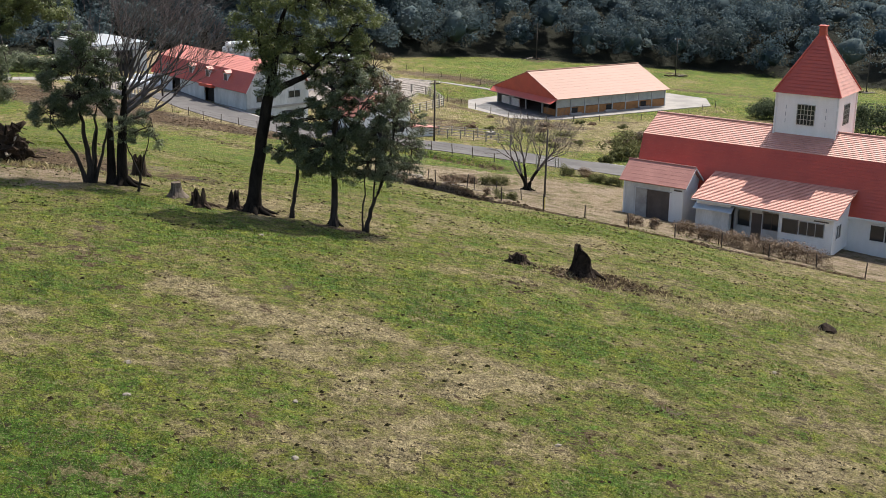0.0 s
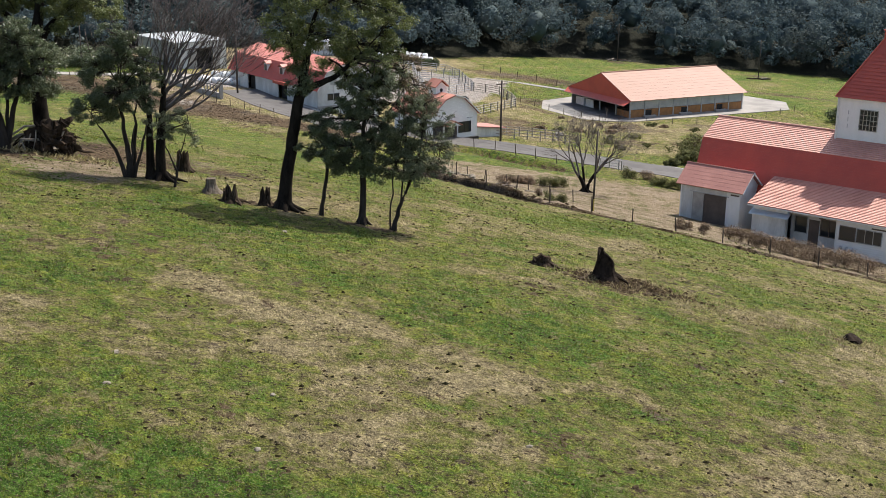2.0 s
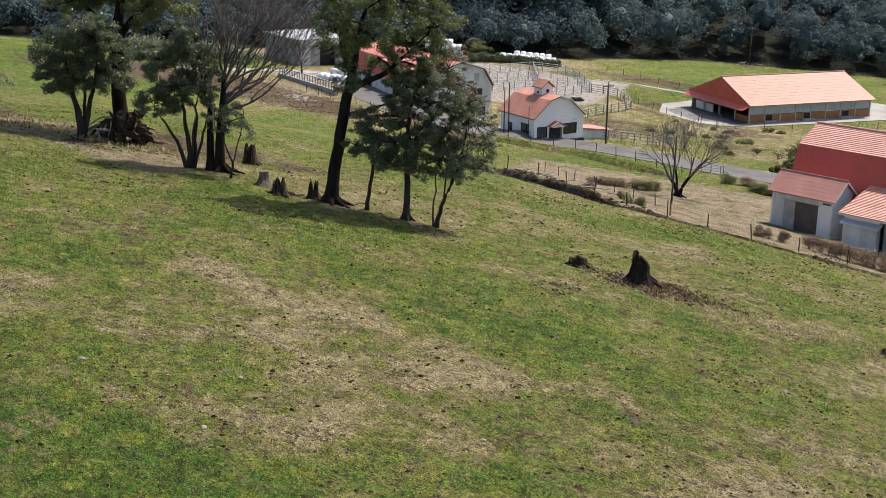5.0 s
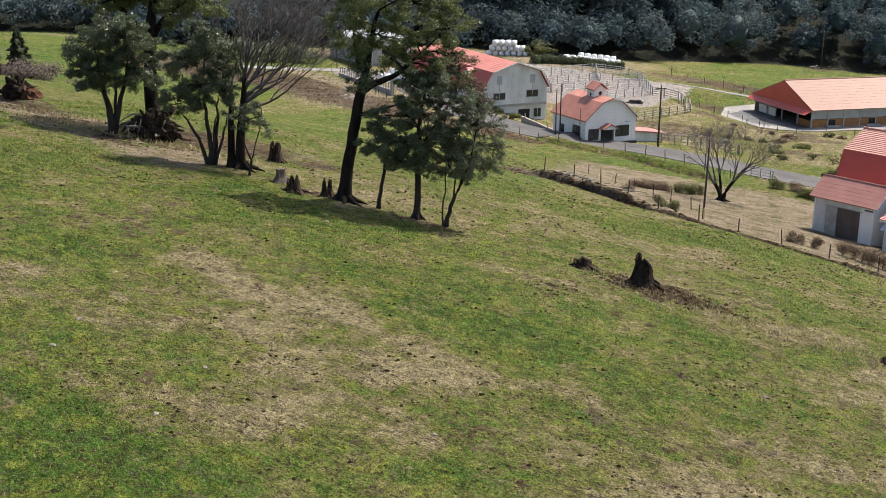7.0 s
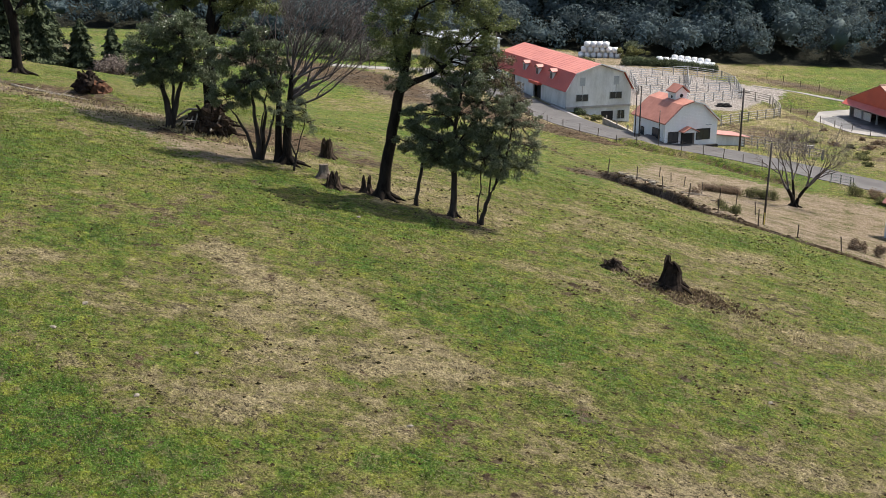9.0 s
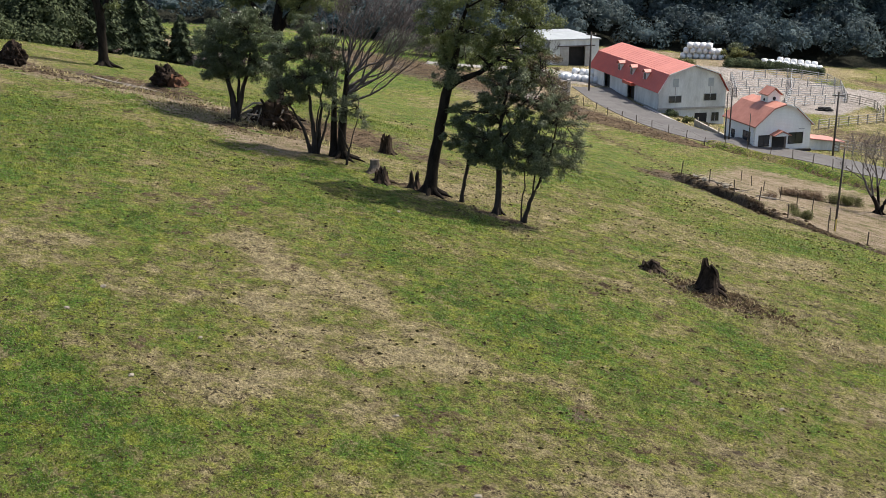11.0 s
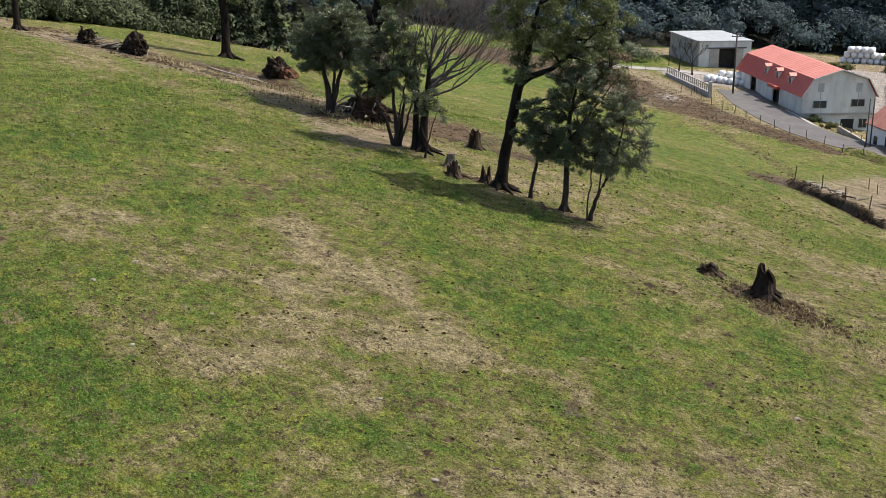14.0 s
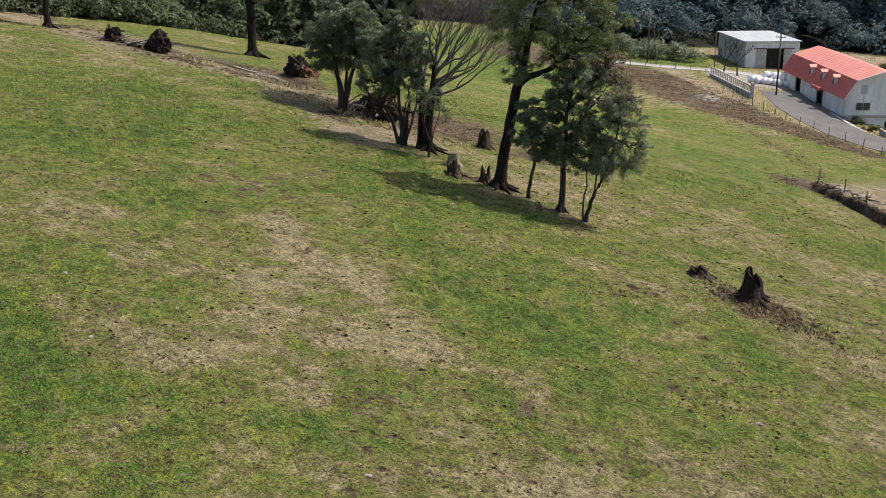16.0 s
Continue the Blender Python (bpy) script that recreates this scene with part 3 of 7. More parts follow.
    faces = np.stack([idx[:-1, :-1], idx[:-1, 1:], idx[1:, 1:], idx[1:, :-1]], -1).reshape(-1, 4)
    me = bpy.data.meshes.new("ground")
    me.vertices.add(nx * ny)
    me.vertices.foreach_set("co", np.stack([x, y, z], -1).reshape(-1))
    me.loops.add(faces.size)
    me.loops.foreach_set("vertex_index", faces.reshape(-1))
    me.polygons.add(len(faces))
    me.polygons.foreach_set("loop_start", np.arange(len(faces)) * 4)
    me.polygons.foreach_set("loop_total", np.full(len(faces), 4))
    me.update(calc_edges=True)
    me.shade_smooth()
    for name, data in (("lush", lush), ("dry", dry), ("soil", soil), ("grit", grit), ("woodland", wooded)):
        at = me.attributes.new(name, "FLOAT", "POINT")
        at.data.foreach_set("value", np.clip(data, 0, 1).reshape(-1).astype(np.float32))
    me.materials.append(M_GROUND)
    tagged(new("ground", me), "patchy green and straw-coloured pasture falling to a valley", "ground", kind="structure")
    return xs, ys, z


GX, GY, GZ = make_ground()


def lie(x, y):
    """The height of the ground's own sheet at x, y."""
    i = int(np.clip(np.searchsorted(GX, x) - 1, 0, len(GX) - 2))
    j = int(np.clip(np.searchsorted(GY, y) - 1, 0, len(GY) - 2))
    fx, fy = (x - GX[i]) / (GX[i + 1] - GX[i]), (y - GY[j]) / (GY[j + 1] - GY[j])
    a = GZ[j, i] * (1 - fx) + GZ[j, i + 1] * fx
    b = GZ[j + 1, i] * (1 - fx) + GZ[j + 1, i + 1] * fx
    return float(a * (1 - fy) + b * fy)


def ribbon(name, pts, width, lift, material, label, category, thick=0.12, step=1.0):
    """A strip laid along a line on the ground, with edges that go down into it."""
    line = []
    for (ax, ay), (bx, by) in zip(pts, pts[1:]):
        n = max(1, int(math.hypot(bx - ax, by - ay) / step))
        line += [Vector((ax + (bx - ax) * k / n, ay + (by - ay) * k / n, 0)) for k in range(n)]
    line.append(Vector((*pts[-1], 0)))
    for _ in range(6):
        line = [line[0]] + [(line[i - 1] + line[i] * 2 + line[i + 1]) / 4 for i in range(1, len(line) - 1)] + [line[-1]]
    verts, faces = [], []
    for i, p in enumerate(line):
        d = (line[min(i + 1, len(line) - 1)] - line[max(i - 1, 0)]).normalized()
        side = Vector((-d.y, d.x, 0))
        row = [p + side * width * s for s in (-0.5, -0.25, 0, 0.25, 0.5)]
        top = max(lie(q.x, q.y) for q in row)
        zs = [max(lie(q.x, q.y), top - 0.25) + lift for q in row]
        verts.append((*row[0].xy, zs[0] - thick - 0.5))
        verts += [(*q.xy, z) for q, z in zip(row, zs)]
        verts.append((*row[-1].xy, zs[-1] - thick - 0.5))
    for i in range(len(line) - 1):
        for k in range(6):
            a = i * 7 + k
            faces.append((a, a + 1, a + 8, a + 7))
    ob = link_mesh(name, verts, faces, material, smooth_shade=False)
    return tagged(ob, label, category, kind="structure")


ribbon("road", ROAD, 6.5, 0.05, M_ASPHALT, "grey asphalt farm road running past the barns", "road")
ribbon("farm_lane", [(-50.0, 208.5), (-57.0, 207.0), (-63.0, 202.2), (-68.0, 199.5), (-73.0, 197.5)], 3.4, 0.05, M_YARD, "pale gravelled lane in front of the store", "lane")
ribbon("farm_track", [(-3.0, 238.8), (1.5, 239.3), (8.1, 238.5), (14.7, 239.5), (17.0, 238.0)], 0.9, 0.06, M_YARD, "narrow concrete track to the cattle barn", "track")
ribbon("kerb", [(x + 0.9, y + 3.5) for x, y in ROAD[6:12]], 0.35, 0.2, M_CONCRETE, "low weathered concrete kerb along the road", "kerb")


# ---- buildings ----
def window(parent, x0, x1, z0, z1, y, columns=2, rows=1, frame_mat=None, depth=0.1, name="window", out=-1):
    """A window in a wall that faces local -y (out = -1) or +y: frame, bars and a pane each."""
    fm = frame_mat or M_TRIM
    w = bpy.data.objects.new(name, None)
    scene.collection.objects.link(w)
    w.parent = parent
    w.location = (0, y, 0)
    t = 0.07
    bm = bmesh.new()
    ya, yb = (-0.06, 0.03) if out < 0 else (-0.03, 0.06)
    add_box(bm, x0 - t, x1 + t, ya, yb, z0 - t, z0)
    add_box(bm, x0 - t, x1 + t, ya, yb, z1, z1 + t)
    add_box(bm, x0 - t, x0, ya, yb, z0, z1)
    add_box(bm, x1, x1 + t, ya, yb, z0, z1)
    for c in range(1, columns):
        xc = x0 + (x1 - x0) * c / columns
        add_box(bm, xc - 0.03, xc + 0.03, ya + 0.01, yb - 0.01, z0, z1)
    for r in range(1, rows):
        zc = z0 + (z1 - z0) * r / rows
        add_box(bm, x0, x1, ya + 0.015, yb - 0.015, zc - 0.025, zc + 0.025)
    part("window_frame", bm, fm, w)
    for c in range(columns):
        for r in range(rows):
            xa, xb = x0 + (x1 - x0) * c / columns, x0 + (x1 - x0) * (c + 1) / columns
            za, zb = z0 + (z1 - z0) * r / rows, z0 + (z1 - z0) * (r + 1) / rows
            part("pane", box(xa, xb, -0.012, 0.012, za, zb), M_GLASS, w)
    return w


def side_window(parent, y0, y1, z0, z1, x, columns=2, rows=1, frame_mat=None):
    """The same in a wall that faces local +x or -x."""
    w = window(parent, y0, y1, z0, z1, 0, columns, rows, frame_mat)
    w.rotation_euler = (0, 0, radians(90))
    w.location = (x, 0, 0)
    return w


def wall(parent, outline, axis, a, b, material, name="wall"):
    return part(name, prism(outline, axis, a, b), material, parent)


def ribbed_slope(parent, x0, x1, lower, upper, pitch, material, lap=0.035, name="roof", thick=0.12):
    """A roof slope made of courses that lap like boards. lower, upper: (y, z)."""
    (ya, za), (yb, zb) = lower, upper
    n = max(1, round(math.hypot(yb - ya, zb - za) / pitch))
    nrm = Vector((0, -(zb - za), yb - ya)).normalized()
    if nrm.z < 0:
        nrm = -nrm
    bm = bmesh.new()
    outline = []
    for i in range(n):
        p = Vector((0, ya + (yb - ya) * i / n, za + (zb - za) * i / n))
        q = Vector((0, ya + (yb - ya) * (i + 1) / n, za + (zb - za) * (i + 1) / n))
        outline += [p + nrm * lap, q]
    down = [Vector((0, yb, zb)) - nrm * thick, Vector((0, ya, za)) - nrm * thick]
    add_prism(bm, [(v.y, v.z) for v in outline + down], "x", x0, x1)
    return part(name, bm, material, parent)


def tower_barn():
    b = thing("barn_with_tower", 25.38, 129.19, 0, -0.63, "long white barn with orange tiled gambrel roof and square tower", "barn")
    L, zr, zk, vk, zl, vl, zb = 33.4, 11.56, 9.82, 3.47, 4.85, 5.25, 0.6
    # Lower slopes in the deeper red: their want of sun is in the colour.
    for s in (-1, 1):
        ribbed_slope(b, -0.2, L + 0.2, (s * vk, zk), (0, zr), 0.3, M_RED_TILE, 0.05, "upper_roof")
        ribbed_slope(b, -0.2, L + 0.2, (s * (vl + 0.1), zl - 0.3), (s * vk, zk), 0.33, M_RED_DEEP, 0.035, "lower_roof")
    part("ridge_cap", tube([(-0.25, 0, zr + 0.05), (L + 0.25, 0, zr + 0.05)], 0.12, 8), M_RED_TILE, b)
    gable = [(-vl + 0.4, zb), (vl - 0.4, zb), (vl - 0.4, zl), (vk - 0.15, zk - 0.25), (0, zr - 0.25), (-vk + 0.15, zk - 0.25), (-vl + 0.4, zl)]
    wall(b, gable, "x", 0.1, 0.3, M_WHITE, "gable_wall")
    wall(b, gable, "x", L - 0.3, L - 0.1, M_WHITE, "gable_wall")
    part("side_wall", box(0.3, L - 0.3, -vl + 0.4, -vl + 0.6, zb, zl + 0.25), M_WHITE, b)
    part("side_wall", box(0.3, L - 0.3, vl - 0.6, vl - 0.4, zb, zl + 0.25), M_WHITE, b)
    part("fascia", box(-0.2, L + 0.2, -vl - 0.16, -vl - 0.06, zl - 0.42, zl - 0.22), M_TRIM, b)
    window(b, 24.6, 25.9, 2.5, 4.0, -vl + 0.38, 1, 1)
    window(b, 26.0, 28.4, 2.5, 4.0, -vl + 0.38, 2, 1)
    # tower
    c, vt0, h, ztop, ztip, e = 16.11, 2.1, 3.08, 15.14, 21.24, 3.36
    tw = part("tower", box(c - h, c + h, vt0 - h, vt0 + h, 8.6, ztop), M_WHITE, b)
    for s in (-1, 1):
        for q in (-1, 1):
            part("corner_board", box(c + s * h - 0.09 + s * 0.03, c + s * h + 0.09 + s * 0.03, vt0 + q * h - 0.09 + q * 0.03, vt0 + q * h + 0.09 + q * 0.03, 8.7, ztop - 0.02), M_TRIM, tw)
    part("eave_board", box(c - e + 0.12, c + e - 0.12, vt0 - e + 0.12, vt0 + e - 0.12, ztop - 0.02, ztop + 0.12), M_TRIM, b)
    n = 17
    for k in range(4):
        bm = bmesh.new()
        for i in range(n):
            fa, fb = i / n, (i + 1) / n
            ra, rb = (e * (1 - fa) + 0.3 * fa), (e * (1 - fb) + 0.3 * fb)
            za, zb2 = ztop + 0.06 + (ztip - 0.5 - ztop) * fa, ztop + 0.06 + (ztip - 0.5 - ztop) * fb
            o = 0.05
            q = [Vector((-ra - o, -ra - o, za)), Vector((ra + o, -ra - o, za)), Vector((rb, -rb, zb2)), Vector((-rb, -rb, zb2)), Vector((-ra, -ra, za)), Vector((ra, -ra, za))]
            rot = Matrix.Rotation(radians(90 * k), 3, "Z")
            vs = [bm.verts.new(rot @ p + Vector((c, vt0, 0))) for p in q]
            bm.faces.new(vs[:4])
            bm.faces.new((vs[4], vs[5], vs[1], vs[0]))
        bmesh.ops.remove_doubles(bm, verts=bm.verts, dist=0.001)
        # Front and left slopes take the deep red as shade, the others the paled tile.
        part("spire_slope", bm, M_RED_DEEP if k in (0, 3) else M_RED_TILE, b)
        rot = Matrix.Rotation(radians(90 * k), 3, "Z")
        pa, pb = rot @ Vector((-e - 0.05, -e - 0.05, ztop + 0.1)), rot @ Vector((-0.3, -0.3, ztip - 0.4))
        part("hip_cap", tube([pa + Vector((c, vt0, 0)), pb + Vector((c, vt0, 0))], 0.09, 6), M_RED_DEEP, b)
    part("finial", box(c - 0.33, c + 0.33, vt0 - 0.33, vt0 + 0.33, ztip - 0.75, ztip + 0.45, 0.03), M_RED_DEEP, b)
    part("finial_cap", box(c - 0.42, c + 0.42, vt0 - 0.42, vt0 + 0.42, ztip + 0.45, ztip + 0.57, 0.03), M_RED_DEEP, b)
    window(b, c - 0.85, c + 0.85, 12.2, 14.15, vt0 - h - 0.02, 5, 4, M_STEEL, name="tower_window")
    w = window(b, -0.85, 0.85, 12.2, 14.15, 0, 5, 4, M_STEEL, name="tower_window")
    w.rotation_euler, w.location = (0, 0, radians(90)), (c + h + 0.02, vt0, 0)
    # vents with dark slots
    for xs in (c - 2.05, c + 2.0):
        for zc in (12.4, 13.1, 13.8):
            part("vent_slot", box(xs - 0.03, xs + 0.03, vt0 - h - 0.025, vt0 - h + 0.02, zc - 0.2, zc + 0.2), M_GREY_METAL, b)
    # annex
    u0, u1, va, vt, ze, zt, zg = 8.47, 22.94, 10.43, 4.35, 5.39, 7.09, 1.6
    ribbed_slope(b, u0, u1, (-va, ze), (-vt, zt), 0.29, M_RED_TILE, 0.05, "annex_roof")
    part("gutter", box(u0, u1, -va - 0.06, -va + 0.06, ze - 0.17, ze - 0.06), M_TRIM, b)
    slope = lambda v: ze + (zt - ze) * (v + va) / (va - vt) - 0.15
    f, pr = -va + 0.55, -va + 1.75
    end = [(f, zg), (-vl + 0.4, zg), (-vl + 0.4, slope(-vl + 0.4)), (f, slope(f))]
    wall(b, end, "x", u1 - 0.65, u1 - 0.45, M_WHITE, "annex_end_wall")
    wall(b, end, "x", u0 + 0.45, u0 + 0.65, M_WHITE, "annex_end_wall")
    side_window(b, f + 0.9, f + 2.3, 3.1, 4.4, u1 - 0.43, 2)
    part("annex_front_wall", box(17.4, u1 - 0.65, f, f + 0.2, zg, slope(f)), M_WHITE, b)
    window(b, 17.7, 19.1, 3.35, 4.6, f - 0.02, 1, 1, M_BROWN_DOOR)
    window(b, 19.3, 21.6, 3.35, 4.6, f - 0.02, 3, 1, M_GREY_METAL)
    part("annex_porch_wall", box(12.4, 17.4, pr, pr + 0.2, zg, slope(pr)), M_WHITE2, b)
    part("porch_post", box(17.25, 17.4, f, f + 0.15, zg, slope(f)), M_TRIM, b)
    part("porch_side", box(17.2, 17.4, f + 0.2, pr, zg, slope(f + 0.3)), M_WHITE, b)
    window(b, 12.8, 14.0, 3.0, 4.55, pr - 0.02, 1, 1, M_GREY_METAL)
    part("porch_door", box(14.2, 15.2, pr - 0.06, pr, zg + 0.15, 4.4), M_BROWN_DOOR, b, "brown panelled door")
    window(b, 15.4, 17.0, 3.0, 4.55, pr - 0.02, 2, 1, M_BROWN_DOOR)
    part("store_room", box(u0 + 0.5, 12.4, -va + 0.25, f + 0.4, zg, 4.45), M_WHITE2, b)
    part("store_roof", prism([(-va - 0.15, 4.42), (f + 0.4, 4.95), (f + 0.4, 5.03), (-va - 0.15, 4.5)], "x", u0 + 0.3, 12.75), M_BLUE_METAL, b, "pale blue metal lean-to roof")
    part("store_front_wall", box(u0 + 0.65, 12.4, f, f + 0.2, 4.5, slope(f)), M_WHITE, b)
    for i, (x, dz) in enumerate(((18.0, 0), (18.6, 0.05), (19.15, 0))):
        part("gas_bottle", tube([(x, f - 0.35, zg), (x, f - 0.35, zg + 1.0 + dz), (x, f - 0.35, zg + 1.2)], [0.2, 0.2, 0.08], 10), M_GREY_METAL, b, smooth_shade=True)
    part("wall_lamp", box(15.6, 16.2, f - 0.05, f + 0.05, 4.9, 5.0), M_BROWN_DOOR, b)
    part("wall_sign", box(20.6, 22.0, f - 0.04, f, 4.78, 4.9), M_BROWN_DOOR, b)


def machine_shed():
    b = thing("machine_shed", 21.35, 123.83, 0, -0.65, "white boarded shed with faded red roof and brown sliding door", "shed")
    L, zr, ze, vf, vb, zb = 7.48, 7.67, 5.84, 2.23, 2.51, 1.0
    ribbed_slope(b, 0, L, (-vf, ze), (0, zr), 0.45, M_RED_PALE, 0.008, "front_roof")
    ribbed_slope(b, 0, L, (vb, ze - 0.1), (0, zr), 0.45, M_RED_PALE, 0.008, "back_roof")
    part("ridge_cap", tube([(-0.05, 0, zr), (L + 0.05, 0, zr)], 0.09, 6), M_RED_PALE, b)
    for s, va, z in ((-1, vf, ze), (1, vb, ze - 0.1)):
        part("barge_board", prism([(s * va, z - 0.22), (0, zr - 0.22), (0, zr - 0.02), (s * va, z - 0.02)], "x", L - 0.04, L + 0.03), M_TRIM, b)
    f = -vf + 0.45
    end = [(f, zb), (vb - 0.4, zb), (vb - 0.4, ze + 0.05), (0, zr - 0.2), (f, ze + 0.2)]
    wall(b, end, "x", L - 0.6, L - 0.45, M_WHITE, "end_wall")
    wall(b, end, "x", 0.35, 0.5, M_WHITE, "end_wall")
    part("back_wall", box(0.5, L - 0.6, vb - 0.55, vb - 0.4, zb, ze - 0.05), M_WHITE, b)
    part("front_wall", box(0.5, 1.75, f, f + 0.15, zb, ze + 0.15), M_WHITE2, b)
    part("front_wall", box(5.55, L - 0.6, f, f + 0.15, zb, ze + 0.15), M_WHITE, b)
    part("front_lintel", box(1.75, 5.55, f, f + 0.15, 5.15, ze + 0.15), M_WHITE2, b)
    part("sliding_door", box(1.75, 3.0, f + 0.03, f + 0.1, 1.7, 5.15), M_GREY_WALL, b, "pale brown sliding door leaf")
    part("sliding_door", box(3.0, 5.55, f + 0.12, f + 0.18, 1.7, 5.15), M_BROWN_DOOR, b, "dark brown sliding door leaf")
    part("door_rail", box(1.5, 5.8, f - 0.06, f, 5.12, 5.2), M_GREY_METAL, b)
    part("shed_vent", box(6.0, 6.9, f - 0.05, f, 5.35, 5.5), M_BROWN_DOOR, b)
    part("floor_slab", box(0.4, L - 0.5, f - 0.5, vb - 0.4, 0.8, 1.68), M_CONCRETE, b)


def open_barn():
    b = thing("cattle_barn", 19.81, 217.12, 0, 0.52, "open-sided cattle barn with a wide orange metal roof", "barn")
    L, zr, ze, vf, vb, zb = 25.9, 3.84, 0.11, 9.5, 10.6, -3.5
    ribbed_slope(b, 0.0, L, (-vf, ze), (0, zr), 0.9, M_SALMON, 0.012, "front_roof", 0.1)
    ribbed_slope(b, 0.0, L, (vb, ze - 0.15), (0, zr), 0.9, M_SALMON, 0.012, "back_roof", 0.1)
    part("ridge_cap", tube([(-0.1, 0, zr + 0.03), (L + 0.1, 0, zr + 0.03)], 0.14, 6), M_SALMON, b)
    # deep red skirt roof over the gable end
    g0 = [(-vf, ze), (vb, ze - 0.15), (0, zr)]
    bm = bmesh.new()
    out = -1.1
    vs = [bm.verts.new(p) for p in ((0.02, -vf, ze - 0.05), (0.02, vb, ze - 0.2), (0.02, 0, zr - 0.05), (out, vb - 0.5, ze - 0.95), (out, -vf + 0.6, ze - 0.8))]
    bm.faces.new((vs[0], vs[2], vs[1]))
    bm.faces.new((vs[0], vs[1], vs[3], vs[4]))
    part("gable_skirt", bm, M_RED_DEEP, b, "deep red sheet on the gable end")
    part("skirt_lip", tube([(out, vb - 0.5, ze - 0.97), (out, -vf + 0.6, ze - 0.82)], 0.1, 6), M_RED_PALE, b)
    f = -vf + 0.9
    n = 8
    for i in range(n + 1):
        x = 0.5 + (L - 1.0) * i / n
        part("post", box(x - 0.11, x + 0.11, f - 0.11, f + 0.11, zb, ze + 0.25), M_GREY_METAL, b)
        part("post", box(x - 0.11, x + 0.11, vb - 1.0, vb - 0.78, zb, ze + 0.05), M_GREY_METAL, b)
        part("rafter", prism([(f, ze + 0.1), (0, zr - 0.3), (vb - 0.9, ze), (vb - 0.9, ze - 0.2), (0, zr - 0.5), (f, ze - 0.1)], "x", x - 0.06, x + 0.06), M_GREY_METAL, b)
        if i < n:
            xa, xb = x + 0.13, 0.5 + (L - 1.0) * (i + 1) / n - 0.13
            part("curtain_panel", box(xa, xb, f - 0.04, f + 0.02, -1.55, -0.12), M_GREY_METAL, b, "grey roll-up wind curtain")
            part("board_panel", box(xa, xb, f - 0.05, f + 0.05, -2.95, -1.62), M_WOOD_ORANGE, b, "orange-brown board wall")
            part("plinth", box(xa - 0.12, xb + 0.12, f - 0.12, f + 0.12, zb, -2.95), M_CONCRETE, b)
    for x in (3.8, 11.6, 19.6):
        # Dark sheet on the boards, coloured as the unlit inside of a gap.
        part("trough_dark_sheet", box(x, x + 1.3, f - 0.08, f - 0.05, -2.75, -1.75), M_DARK, b)
        part("trough", box(x - 0.6, x + 1.9, f - 0.75, f - 0.15, -3.05, -2.65, 0.04), M_CONCRETE, b, "pale concrete feed trough")
    for y in (-4.5, 0.5, 5.5):
        part("gable_post", box(0.3, 0.55, y - 0.13, y + 0.13, zb, ze), M_GREY_METAL, b)
    part("stall_wall", box(0.6, 0.8, 3.0, 8.6, zb, -1.6), M_TRIM, b)
    part("stall_wall", box(0.6, 0.8, -8.4, -4.6, zb, -1.9), M_WOOD_ORANGE, b)
    part("back_wall", box(0.5, L - 0.5, vb - 1.0, vb - 0.85, zb, -0.6), M_GREY_WALL, b)
    part("end_wall", box(L - 0.6, L - 0.45, f, vb - 0.9, zb, ze), M_GREY_METAL, b)
    part("tank", tube([(0.2, 4.2, -1.2), (0.2, 4.2, -0.9)], [0.75, 0.7], 14), M_TRIM, b, "white water tank", True)
    part("floor_slab", box(-3.2, L - 0.7, -8.6, vb - 1.1, -3.3, -3.005), M_WET, b, "dark wet concrete floor")
    part("wet_apron", prism([(-6.4, 7.5), (-6.8, -2.0), (-3.3, -6.5), (-3.25, 8.6)], "z", -3.3, -3.008), M_WET, b, "dark wet stain of dung on the concrete")
    # its concrete yard
    pts = [(-3.4, 13.9), (-8.5, 6.0), (-7.5, -5.5), (-5.3, -8.8), (-0.8, -11.4), (33.2, -12.8), (38.5, -6.0), (36.2, 3.4), (20.0, 14.5), (4.6, 15.7)]
    m = Matrix.Translation((19.81, 217.12, 0)) @ Matrix.Rotation(0.52, 4, "Z")
    bm = bmesh.new()
    add_prism(bm, pts, "z", -7.0, -3.02)
    slab = part("concrete_yard", bm, M_YARD, None)
    slab.matrix_basis = m
    tagged(slab, "pale concrete yard round the cattle barn", "pavement", kind="structure")


